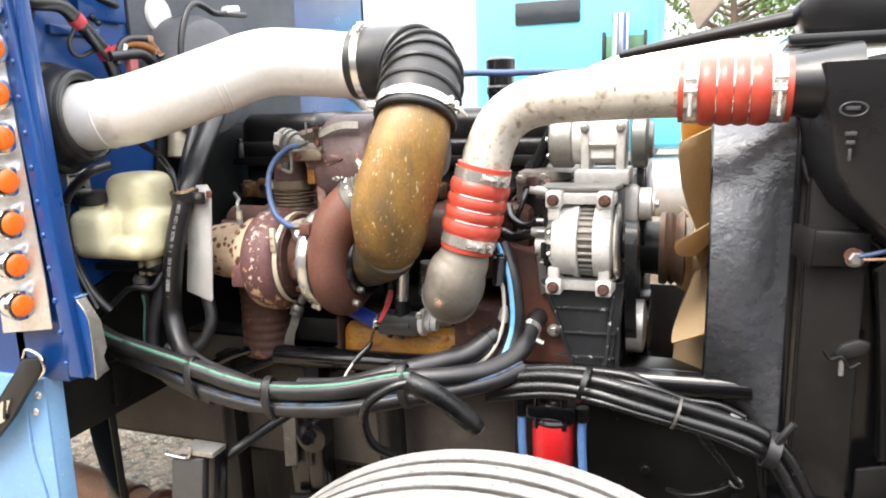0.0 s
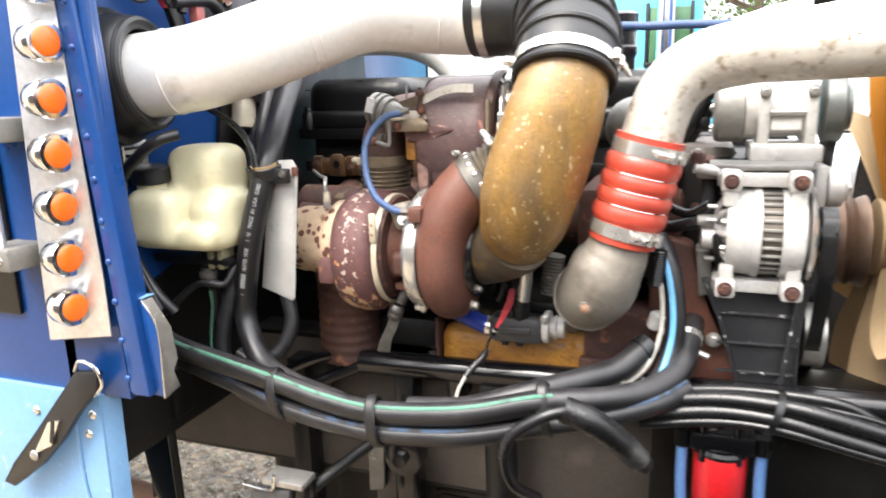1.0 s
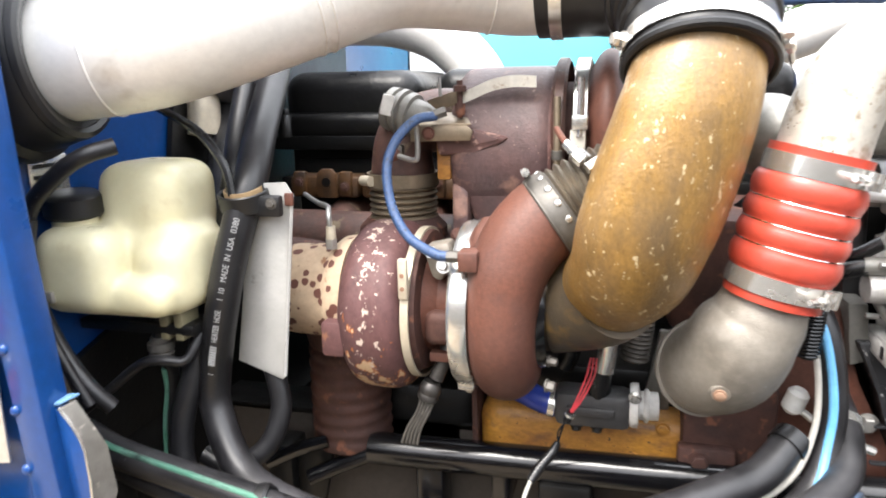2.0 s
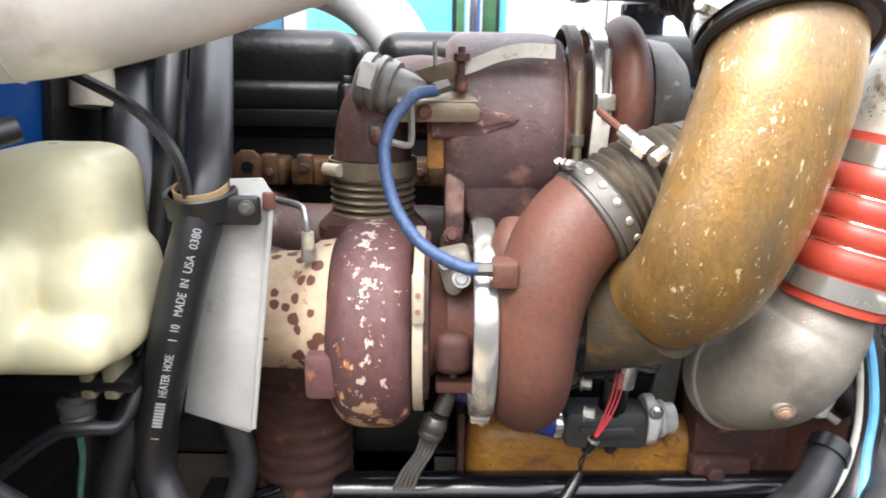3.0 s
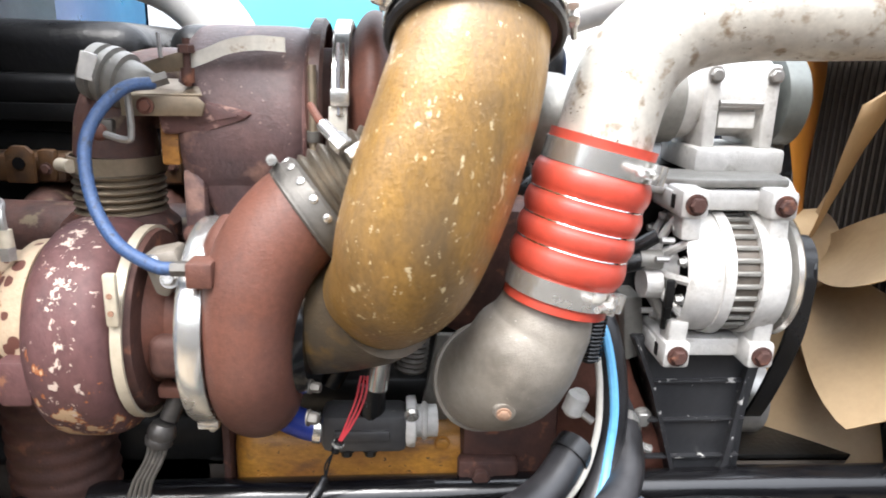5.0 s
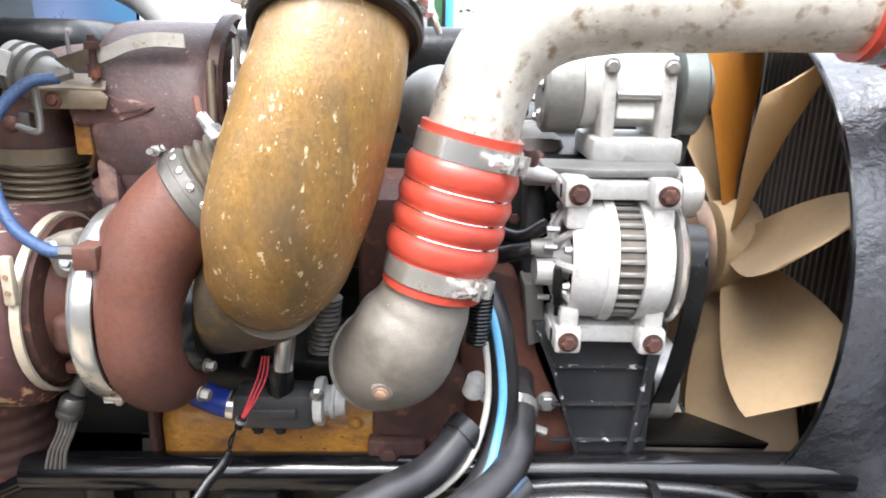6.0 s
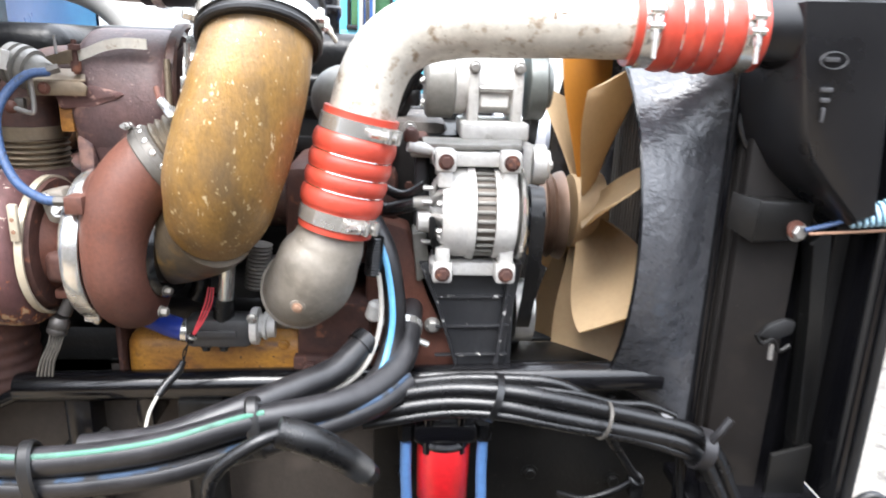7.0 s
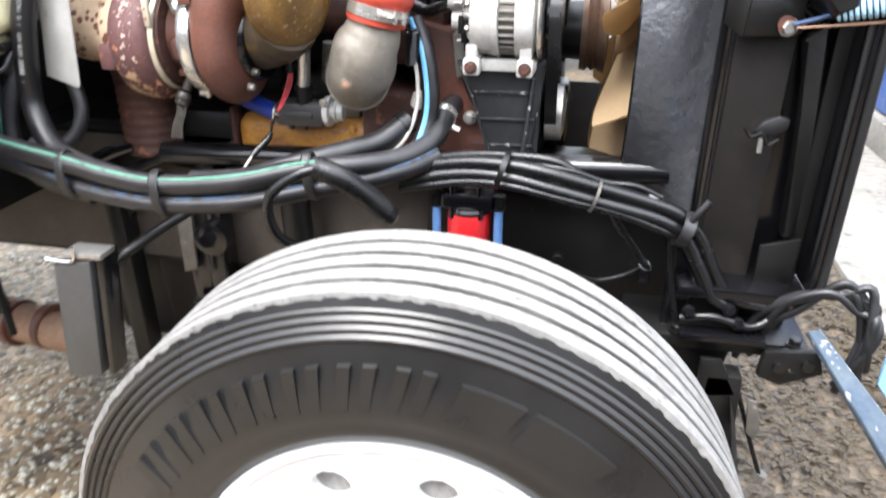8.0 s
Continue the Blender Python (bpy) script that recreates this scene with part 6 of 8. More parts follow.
part("edge_rib", slab([(-0.182, 1.62, 1.15), (-0.177, 1.62, 1.15), (-0.146, 1.62, 1.08), (-0.1, 1.62, 0.935), (-0.106, 1.62, 0.935), (-0.152, 1.62, 1.08)], (0, 0.012, 0), 0.001), CHIPEDGE, ab)
part("upper_arm", slab([(-0.19, 1.7, 1.33), (-0.165, 1.7, 1.33), (-0.165, 1.68, 1.13), (-0.19, 1.68, 1.13)], (0, 0.06, 0), 0.004), CHIPBLACK, ab)
part("foot_plate", slab([(-0.195, 1.64, 1.2), (-0.17, 1.64, 1.2), (-0.16, 1.64, 1.12), (-0.185, 1.64, 1.11)], (0, 0.06, 0), 0.004), ALUDULL, ab)
part("top_plate", slab([(-0.18, 1.63, 1.346), (-0.12, 1.605, 1.348), (-0.02, 1.605, 1.35), (-0.01, 1.66, 1.352), (-0.18, 1.68, 1.35)], (0, 0, 0.01), 0.003), ALUDULL, ab, "dull cast top plate")
part("lift_arm", tube([(-0.205, 1.625, 1.352), (-0.17, 1.63, 1.345), (-0.11, 1.635, 1.34)], [0.011, 0.009, 0.012], 12), ALU, ab)
part("arm_stud", lathe([(0, 0.013), (0.012, 0.013), (0.02, 0.007)], (-0.2, 1.63, 1.36), (0, -0.3, 1), 12), RUST, ab)
part("side_web", block((-0.03, 1.64, 0.95), (-0.01, 1.76, 1.35), 0.004), CHIPBLACK, ab)
part("arm_plate", block((-0.2, 1.665, 1.325), (-0.03, 1.72, 1.35), 0.004), ALUDULL, ab)
part("arm_bolt", hexbolt((-0.18, 1.7, 1.352), (0, -0.6, 1), 0.011, 0.012), RUST, ab)

# ---- air conditioning compressor ----
KY, KZ = 1.735, 1.447
kc = thing("aircon_compressor", (-0.07, KY, 1.35), "grey cast aluminium air conditioning compressor with black clutch pulley", "compressor")
part("body", lathe([(0, 0.035), (0.004, 0.05), (0.04, 0.053), (0.045, 0.05), (0.115, 0.05), (0.12, 0.054), (0.14, 0.054)], (-0.15, KY, KZ), (1, 0, 0), 40), ALU, kc)
part("rear_head", lathe([(0, 0.03), (0.003, 0.055), (0.008, 0.06), (0.05, 0.06), (0.054, 0.052)], (-0.178, KY, KZ), (1, 0, 0), 40), ALUDULL, kc)
for x in (-0.095, -0.02):
    part("mount_lug", block((x - 0.009, KY - 0.06, KZ - 0.06), (x + 0.009, KY + 0.05, KZ + 0.044), 0.004), ALU, kc)
    part("lug_bolt", hexbolt((x, KY - 0.06, KZ + 0.03), (0, -1, 0), 0.008, 0.007), STEEL, kc)
part("through_rod", tube([(-0.085, KY - 0.056, KZ - 0.005), (-0.03, KY - 0.056, KZ - 0.005)], 0.005, 10), STEEL, kc)
part("rating_label", block((-0.082, KY - 0.0525, KZ - 0.035), (-0.035, KY - 0.049, KZ - 0.014), 0.001), DIRTYWHITE, kc)
part("mount_block", block((-0.115, KY - 0.075, 1.357), (0.0, KY + 0.05, 1.388), 0.005), ALU, kc)
part("clutch_pulley", lathe([(0, 0.05), (0.003, 0.06), (0.012, 0.061), (0.03, 0.061), (0.034, 0.056), (0.036, 0.04), (0.045, 0.038), (0.045, 0)], (0.0, KY, KZ), (1, 0, 0), 40), surface("grey_pulley", (0.13, 0.14, 0.13), (0.09, 0.095, 0.09), rough=0.4, metal=0.3), kc, "grey clutch pulley")
for k in range(6):
    part("head_bolt", hexbolt((-0.178, KY + 0.042 * math.cos(k), KZ + 0.042 * math.sin(k)), (-1, 0, 0), 0.005, 0.005), STEEL, kc)
ln = thing("refrigerant_line", (-0.22, 1.82, 1.3), "black refrigerant hoses behind the alternator", "hose")
part("hose", tube([(-0.178, 1.8, 1.489), (-0.209, 1.8, 1.431), (-0.232, 1.8, 1.388), (-0.267, 1.8, 1.343), (-0.303, 1.8, 1.305), (-0.32, 1.84, 1.28)], 0.0125, 12), LOOM, ln)
part("hose", tube([(-0.175, 1.82, 1.456), (-0.223, 1.82, 1.375), (-0.258, 1.82, 1.32), (-0.294, 1.82, 1.27), (-0.3, 1.84, 1.24)], 0.012, 12), LOOM, ln)
for q in ((-0.232, 1.81, 1.378), (-0.267, 1.81, 1.335),):
    part("binding", band(q, (-0.6, 0, -1), 0.024, 0.014), LOOM, ln)
part("connector", block((-0.21, 1.8, 1.4), (-0.18, 1.84, 1.43), 0.006), LOOM, ln)

# ---- belt drive and fan ----
FY, FZ = 1.875, 1.19
dr = thing("belt_drive", (0.05, 1.8, 0.93), "black ribbed belt over rusty brown pulleys", "belt drive")
part("idler", lathe([(0, 0.02), (0.002, 0.036), (0.026, 0.036), (0.03, 0.026), (0.034, 0.026), (0.034, 0)], (0.018, 1.73, 1.308), (1, 0, 0), 32), ALU, dr, "bright idler pulley")
part("idler_bolt", hexbolt((0.05, 1.73, 1.308), (1, 0, 0), 0.009, 0.01), STEEL, dr)
part("tensioner", block((-0.02, 1.7, 1.27), (0.02, 1.76, 1.35), 0.012), ALU, dr)
part("fan_pulley", lathe([(0, 0.05), (0.0, 0.085), (0.012, 0.088), (0.02, 0.08), (0.028, 0.088), (0.036, 0.08), (0.044, 0.088), (0.055, 0.092), (0.06, 0.05)], (0.06, FY, FZ - 0.01), (1, 0, 0), 40), surface("brown_pulley", (0.13, 0.08, 0.055), (0.2, 0.14, 0.1), rough=0.45, metal=0.6, stain=10), dr, "brown rusty multi-groove fan pulley")
part("fan_shaft", lathe([(0, 0.06), (0.06, 0.065)], (0.0, FY, FZ - 0.01), (1, 0, 0), 32), BLACKMATT, dr)
part("crank_pulley", lathe([(0, 0.05), (0.0, 0.095), (0.04, 0.095), (0.05, 0.05)], (0.0, 1.9, 0.97), (1, 0, 0), 40), BLACK, dr)
part("water_pump_pulley", lathe([(0, 0.05), (0.0, 0.06), (0.035, 0.06), (0.04, 0.04)], (0.0, 1.72, 1.03), (1, 0, 0), 36), STEEL, dr)


def belt(path, x0, x1, t=0.005):
    b = bmesh.new()
    line = curve_points([(0, y, z) for y, z in path] + [(0, *path[0])], 6)
    m = len(line) - 1
    rows = []
    for i in range(m):
        d = (line[(i + 1) % m] - line[i - 1]).normalized()
        nrm = Vector((0, d.z, -d.y)) * t
        rows.append([b.verts.new((x, line[i].y + s * nrm.y, line[i].z + s * nrm.z)) for x, s in ((x0, 0), (x1, 0), (x1, 1), (x0, 1))])
    for i in range(m):
        p, q = rows[i], rows[(i + 1) % m]
        for k in range(4):
            b.faces.new((p[k], p[(k + 1) % 4], q[(k + 1) % 4], q[k]))
    return b


part("belt", belt([(1.588, 1.241), (1.6, 1.275), (1.632, 1.287), (1.68, 1.25), (1.76, 1.1), (1.8, 0.97), (1.86, 0.89), (1.72, 0.968), (1.66, 1.02), (1.6, 1.15)], 0.0, 0.024), LOOM, dr, "black ribbed belt")
part("belt", belt([(1.685, 1.447), (1.7, 1.482), (1.735, 1.497), (1.78, 1.465), (1.84, 1.28), (1.94, 1.2), (1.87, 1.11), (1.77, 1.29), (1.72, 1.38)], 0.012, 0.028), LOOM, dr, "black ribbed belt")

fan = thing("cooling_fan", (0.16, FY, FZ), "tan plastic engine cooling fan behind the shroud, one blade coloured as backlit", "fan")
part("hub", lathe([(-0.03, 0.05), (-0.03, 0.075), (0.03, 0.08), (0.04, 0.05)], (0.165, FY, FZ), (1, 0, 0), 36), FANTAN, fan)


def blade_mesh():
    b = bmesh.new()
    rows = []
    for i in range(9):
        r = 0.07 + 0.262 * i / 8
        w = 0.036 + 0.046 * math.sin(math.pi * min(i / 9, 1) * 0.75)
        tw = radians(58 - 22 * i / 8)
        row = []
        for k in range(5):
            u = -1 + 2 * k / 4
            row.append((u * w * math.cos(tw) + 0.008 * (1 - u * u), u * w * math.sin(tw), r + (0.012 * u if i == 8 else 0)))
        rows.append(row)
    fr = [[b.verts.new(p) for p in row] for row in rows]
    bk = [[b.verts.new((p[0] + 0.005, p[1], p[2])) for p in row] for row in rows]
    for g, s in ((fr, 1), (bk, -1)):
        for i in range(8):
            for k in range(4):
                b.faces.new((g[i][k], g[i][k + 1], g[i + 1][k + 1], g[i + 1][k])[::s])
    loop_f = [fr[0][k] for k in range(5)] + [fr[i][4] for i in range(1, 9)] + [fr[8][k] for k in (3, 2, 1, 0)] + [fr[i][0] for i in range(7, 0, -1)]
    loop_b = [bk[0][k] for k in range(5)] + [bk[i][4] for i in range(1, 9)] + [bk[8][k] for k in (3, 2, 1, 0)] + [bk[i][0] for i in range(7, 0, -1)]
    for k in range(len(loop_f)):
        j = (k + 1) % len(loop_f)
        b.faces.new((loop_f[k], loop_b[k], loop_b[j], loop_f[j]))
    return mesh_of("blade", b, FANTAN, 60)


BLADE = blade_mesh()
# copy of the blade whose amber colour stands for light shining through
BACKLITBLADE = BLADE.copy()
BACKLITBLADE.materials[0] = FANBACKLIT
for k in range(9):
    ob = new("blade", BACKLITBLADE if k == 0 else BLADE)
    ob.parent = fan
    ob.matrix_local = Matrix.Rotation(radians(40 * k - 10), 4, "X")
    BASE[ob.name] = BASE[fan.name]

# ---- shroud, radiator, cooler tank, side frame ----
sh = thing("fan_shroud", (0.24, 1.88, 0.8), "rough textured black fan shroud round the cooling fan", "fan shroud")
b = bmesh.new()
seg = 64
rings = []
for x, mixv, rad in ((0.2, 0.0, 0.346), (0.163, 0.0, 0.352), (0.163, 0.0, 0.36), (0.19, 0.04, 0.362), (0.22, 0.16, 0.362), (0.25, 0.4, 0.36), (0.275, 0.72, 0.36), (0.295, 0.95, 0.36), (0.31, 1.0, 0.36)):
    ring = []
    for k in range(seg):
        a = 2 * math.pi * k / seg
        c, s = math.cos(a), math.sin(a)
        cy, cz = FY + rad * c, FZ + rad * s
        q = max(abs(c), abs(s))
        e = (abs(c) ** 14 + abs(s) ** 14) ** (-1 / 14)
        ry, rz = FY + 0.3 * c * e, FZ - 0.01 + 0.365 * s * e
        ring.append(b.verts.new((x, cy * (1 - mixv) + ry * mixv, cz * (1 - mixv) + rz * mixv)))
    rings.append(ring)
for p, q in zip(rings, rings[1:]):
    for k in range(seg):
        b.faces.new((p[k], p[(k + 1) % seg], q[(k + 1) % seg], q[k]))
part("barrel", b, SHROUD, sh)
part("edge_trim", torus((0.163, FY, FZ), (1, 0, 0), 0.356, 0.004, seg=64), BLACK, sh)
part("flange", block((0.304, 1.562, 0.8), (0.316, 1.59, 1.53), 0.002), BLACK, sh)

rad = thing("radiator", (0.36, 1.9, 0.75), "dark finned radiator core in a black side frame", "radiator")
part("core", block((0.325, 1.56, 0.8), (0.4, 2.3, 1.54), 0.004), CORE, rad)
for k in range(36):
    part("fin_column", block((0.318, 1.58 + 0.0195 * k, 0.82), (0.326, 1.586 + 0.0195 * k, 1.52), 0, seg=1), RAIL, rad)
part("side_frame", slab([(0.326, 1.535, 0.66), (0.326, 1.53, 1.5), (0.42, 1.515, 1.5), (0.422, 1.52, 0.66)], (0, 0.02, 0), 0.004), DUSTY, rad, "dusty brown-black side plate")
part("bracket_box", slab([(0.328, 1.49, 1.232), (0.42, 1.49, 1.238), (0.42, 1.49, 1.297), (0.332, 1.49, 1.3)], (0, 0.05, 0), 0.006), BLACKMATT, rad)
part("bracket_flank", slab([(0.3, 1.525, 1.25), (0.328, 1.49, 1.232), (0.332, 1.49, 1.3), (0.302, 1.525, 1.305)], (0.003, 0.003, 0), 0.001), BLACKMATT, rad)
part("bracket_bolt", hexbolt((0.396, 1.49, 1.252), (0.1, -1, 0), 0.012, 0.012), STEEL, rad)
part("rust_washer", lathe([(0, 0.014), (0.004, 0.014)], (0.392, 1.489, 1.256), (0.1, -1, 0), 20), RUSTY, rad)
part("panel_screw", dome((0.385, 1.53, 1.11), (0, -1, 0), 0.005, 0.003), BLACK, rad)
part("lower_plate", slab([(0.43, 1.5, 0.85), (0.5, 1.5, 0.87), (0.5, 1.5, 0.75), (0.43, 1.5, 0.74)], (0, 0.01, 0), 0.003), BLACKMATT, rad)
part("rear_panel", slab([(0.42, 1.56, 1.5), (0.5, 1.56, 1.5), (0.5, 1.56, 0.66), (0.42, 1.56, 0.66)], (0, 0.01, 0), 0.003), BLACK, rad)
part("seal_strip", slab([(0.43, 1.505, 1.23), (0.466, 1.5, 1.26), (0.482, 1.5, 1.0), (0.486, 1.5, 0.87), (0.462, 1.5, 0.87), (0.456, 1.5, 1.1)], (0, 0.03, 0), 0.006), BLACKMATT, rad)
part("wire_clip", slab([(0.378, 1.512, 1.065), (0.392, 1.512, 1.086), (0.418, 1.512, 1.098), (0.44, 1.512, 1.092), (0.436, 1.512, 1.07), (0.408, 1.512, 1.058)], (0, 0.014, 0), 0.006), surface("grey_rubber", (0.007, 0.007, 0.0075), (0.004, 0.004, 0.0045), rough=0.55), rad)
part("clip_rim", tube([(0.36, 1.492, 1.08), (0.372, 1.491, 1.064), (0.39, 1.491, 1.07), (0.402, 1.491, 1.05), (0.42, 1.492, 1.06)], 0.0035, 8), BLACKMATT, rad, "bent wire clip")
part("clip_stem", tube([(0.39, 1.493, 1.062), (0.391, 1.493, 1.035)], 0.0045, 8), STEEL, rad)
# flat black slab in place of a recess; the shade is its colour
part("dark_recess", slab([(0.385, 1.524, 1.11), (0.42, 1.522, 1.125), (0.424, 1.522, 0.99), (0.39, 1.524, 1.0)], (0, 0.01, 0), 0.004), BLACK, rad)

ct = thing("cooler_tank", (0.36, 1.47, 1.27), "black moulded plastic charge air cooler end tank", "tank")
back = [(0.296, 1.58, 1.575), (0.44, 1.56, 1.6), (0.48, 1.56, 1.55), (0.49, 1.56, 1.27), (0.455, 1.545, 1.25), (0.4, 1.545, 1.3), (0.352, 1.555, 1.34), (0.322, 1.57, 1.385), (0.309, 1.58, 1.44), (0.3, 1.58, 1.51)]
face = [(0.318, 1.435, 1.582), (0.42, 1.415, 1.585), (0.44, 1.415, 1.55), (0.478, 1.435, 1.29), (0.452, 1.435, 1.28), (0.4, 1.435, 1.335), (0.37, 1.435, 1.368), (0.35, 1.435, 1.41), (0.342, 1.435, 1.45), (0.325, 1.435, 1.52)]
b = bmesh.new()
rows = []
for u, g in ((0.0, 0.0), (0.3, 0.16), (0.6, 0.42), (0.85, 0.75), (0.96, 0.95), (1.0, 1.12)):
    rows.append([b.verts.new((p[0] + (q[0] - p[0]) * g, p[1] + (q[1] - p[1]) * u, p[2] + (q[2] - p[2]) * g)) for p, q in zip(back, face)])
for p, q in zip(rows, rows[1:]):
    for k in range(10):
        b.faces.new((p[k], p[(k + 1) % 10], q[(k + 1) % 10], q[k]))
b.faces.new(rows[0])
b.faces.new(rows[-1])
bmesh.ops.bevel(b, geom=[e for e in b.edges if len(e.link_faces) == 2 and e.calc_face_angle(0) > 0.6], offset=0.008, segments=3, affect="EDGES", profile=0.5)
part("shell", b, TANK, ct)
part("neck", lathe([(0, 0.052), (0.03, 0.054), (0.05, 0.057), (0.075, 0.062), (0.1, 0.066), (0.12, 0.068)], (0.26, 1.497, 1.549), (1, 0, 0), 36), TANK, ct)
part("rib", tube([(0.303, 1.572, 1.5), (0.312, 1.57, 1.44), (0.325, 1.56, 1.385), (0.355, 1.545, 1.34), (0.402, 1.535, 1.3), (0.455, 1.53, 1.252)], 0.006, 10), TANK, ct)
oval = part("moulded_oval", torus((0.362, 1.419, 1.508), (0.1, -1, 0), 0.02, 0.0014), EMBOSS, ct)
for v in oval.data.vertices:
    v.co.z = 0.238 + (v.co.z - 0.238) * 0.55
for x, z, w in ((0.352, 1.506, 0.02), (0.354, 1.466, 0.016), (0.356, 1.452, 0.012), (0.36, 1.425, 0.004)):
    part("moulded_bar", block((x, 1.4215, z), (x + w, 1.4265, z + (0.006 if w > 0.005 else 0.02)), 0.0005), EMBOSS, ct)

# ---- raised hood: grille edge, struts, light blue corner ----
hd = thing("tilted_hood", (0.6, 1.6, 0.5), "tilted-forward truck hood with black seals and light blue paint", "hood")
part("side_seal", block((0.486, 1.53, 0.66), (0.515, 1.6, 1.62), 0.006), RUBBER, hd)
part("seal_ridge", tube([(0.519, 1.455, 0.8), (0.512, 1.452, 1.0), (0.505, 1.448, 1.6)], 0.006, 10), RUBBER, hd)
part("seal_ridge", tube([(0.531, 1.437, 0.8), (0.53, 1.434, 1.0), (0.524, 1.43, 1.6)], 0.008, 10), RUBBER, hd)
part("rear_flange", block((0.512, 1.44, 0.78), (0.54, 1.56, 1.62), 0.008), BLACK, hd)
part("top_corner", slab([(0.29, 1.6, 1.69), (0.36, 1.6, 1.76), (0.5, 1.6, 1.8), (0.62, 1.6, 1.7), (0.6, 1.6, 1.625), (0.31, 1.6, 1.64)], (0, 0.12, 0), 0.012), TANK, hd, "black moulded hood corner")
part("top_flange", block((0.28, 1.58, 1.615), (0.62, 1.75, 1.64), 0.005), BLACK, hd)
part("tan_flap", slab([(0.105, 1.9, 1.73), (0.11, 1.9, 1.9), (0.2, 1.9, 1.9), (0.17, 1.9, 1.74), (0.125, 1.9, 1.685)], (0.01, 0.006, 0), 0.002), surface("tan_sheet", (0.3, 0.25, 0.2), (0.24, 0.19, 0.15), rough=0.5), hd, "tan sheet flap")
st = thing("hood_strut", (0.1, 1.7, 1.6), "dark tapered hood support rod above the charge pipe", "strut")
part("rod", tube([(-0.03, 1.72, 1.627), (0.15, 1.7, 1.655), (0.32, 1.68, 1.68)], [0.008, 0.013, 0.016], 12), BLACKMATT, st)
cc = thing("coiled_cable", (0.45, 1.46, 1.2), "coiled blue and white cable tied to the side bracket", "cable")
part("lead", tube([(0.4, 1.475, 1.258), (0.43, 1.468, 1.268), (0.455, 1.462, 1.278)], 0.004, 8), BLUELINE, cc)
part("core", tube([(0.455, 1.462, 1.278), (0.52, 1.44, 1.3), (0.62, 1.41, 1.33)], [0.008, 0.016, 0.018], 12), BLUELINE, cc)
p0, p1 = Vector((0.458, 1.46, 1.28)), Vector((0.62, 1.41, 1.33))
for k in range(22):
    part("coil", torus(p0.lerp(p1, k / 21), p1 - p0, 0.012 + 0.006 * min(k / 6, 1), 0.003, seg=16), surface("pale_cable", (0.4, 0.62, 0.75), rough=0.4, bump=0) if k == 0 else bpy.data.materials["pale_cable"], cc)
part("rope", tube([(0.405, 1.472, 1.253), (0.47, 1.455, 1.262), (0.62, 1.41, 1.285)], 0.0025, 6), BROWNPIPE, cc, "thin brown cord")

# ---- chassis ----
ch = thing("chassis_rail", (-0.8, 1.72, 0.65), "dusty black steel chassis rail with bolts", "chassis rail")
part("web", block((-2.6, 1.7, 0.592), (0.5, 1.712, 0.93), 0.002), RAIL, ch)
part("top_flange", block((-2.6, 1.7, 0.922), (0.3, 1.79, 0.934), 0.002), BLACKMATT, ch)
part("bottom_flange", block((-2.6, 1.7, 0.585), (0.5, 1.79, 0.597), 0.002), BLACKMATT, ch)
part("front_plate", block((-0.26, 1.68, 0.6), (0.5, 1.7, 0.92), 0.004), BLACKMATT, ch, "black front chassis plate")
for x, z in ((-0.02, 0.86), (0.08, 0.83), (-0.2, 0.7), (0.05, 0.7), (0.2, 0.86), (0.22, 0.68)):
    part("bolt", hexbolt((x, 1.68, z), (0, -1, 0), 0.012, 0.01), BLACKMATT, ch)
far = thing("chassis_rail", (-0.8, 2.55, 0.65), "far steel chassis rail of the truck in shade", "chassis rail")
part("web", block((-2.6, 2.5, 0.66), (0.5, 2.512, 0.93), 0.002), DUSTY, far)
part("bottom_flange", block((-2.6, 2.42, 0.656), (0.5, 2.51, 0.668), 0.002), BLACKMATT, far)
tb = thing("support_tube", (-0.4, 1.63, 0.9), "glossy black steel tube running along the chassis rail", "tube")
part("tube", tube([(0.256, 1.602, 0.952), (-0.3, 1.62, 0.929), (-0.88, 1.637, 0.908)], 0.027, 24, 2), BLACK, tb)
part("left_leg", tube([(-0.86, 1.636, 0.908), (-0.93, 1.62, 0.88), (-0.98, 1.6, 0.86)], 0.014, 12), BLACK, tb)
for x in (-0.66, -0.2):
    part("stay", block((x - 0.015, 1.615, 0.84), (x + 0.015, 1.7, 0.92), 0.003), BLACK, tb)
xm = thing("front_crossmember", (0.35, 1.5, 0.55), "black front crossmember with spring hanger brackets", "crossmember")
part("beam", block((0.2, 1.46, 0.63), (0.55, 1.62, 0.66), 0.006), BLACKMATT, xm)
part("lower_plate", slab([(0.22, 1.5, 0.63), (0.42, 1.5, 0.63), (0.4, 1.5, 0.52), (0.25, 1.5, 0.56)], (0, 0.03, 0), 0.006), BLACKMATT, xm)
part("hanger", slab([(0.36, 1.42, 0.6), (0.43, 1.42, 0.6), (0.44, 1.42, 0.4), (0.34, 1.42, 0.36)], (0, 0.05, 0), 0.006), BLACKMATT, xm)
part("drop_bar", tube([(0.37, 1.42, 0.42), (0.4, 1.3, 0.28), (0.42, 1.2, 0.18)], 0.012, 10), BLACKMATT, xm)
part("drop_plate", slab([(0.41, 1.4, 0.56), (0.43, 1.4, 0.5), (0.47, 1.2, 0.2), (0.45, 1.2, 0.2)], (0, 0.02, 0), 0.003), DUSTY, xm)
part("upper_beam", block((0.285, 1.45, 0.752), (0.52, 1.6, 0.775), 0.004), BLACK, xm)
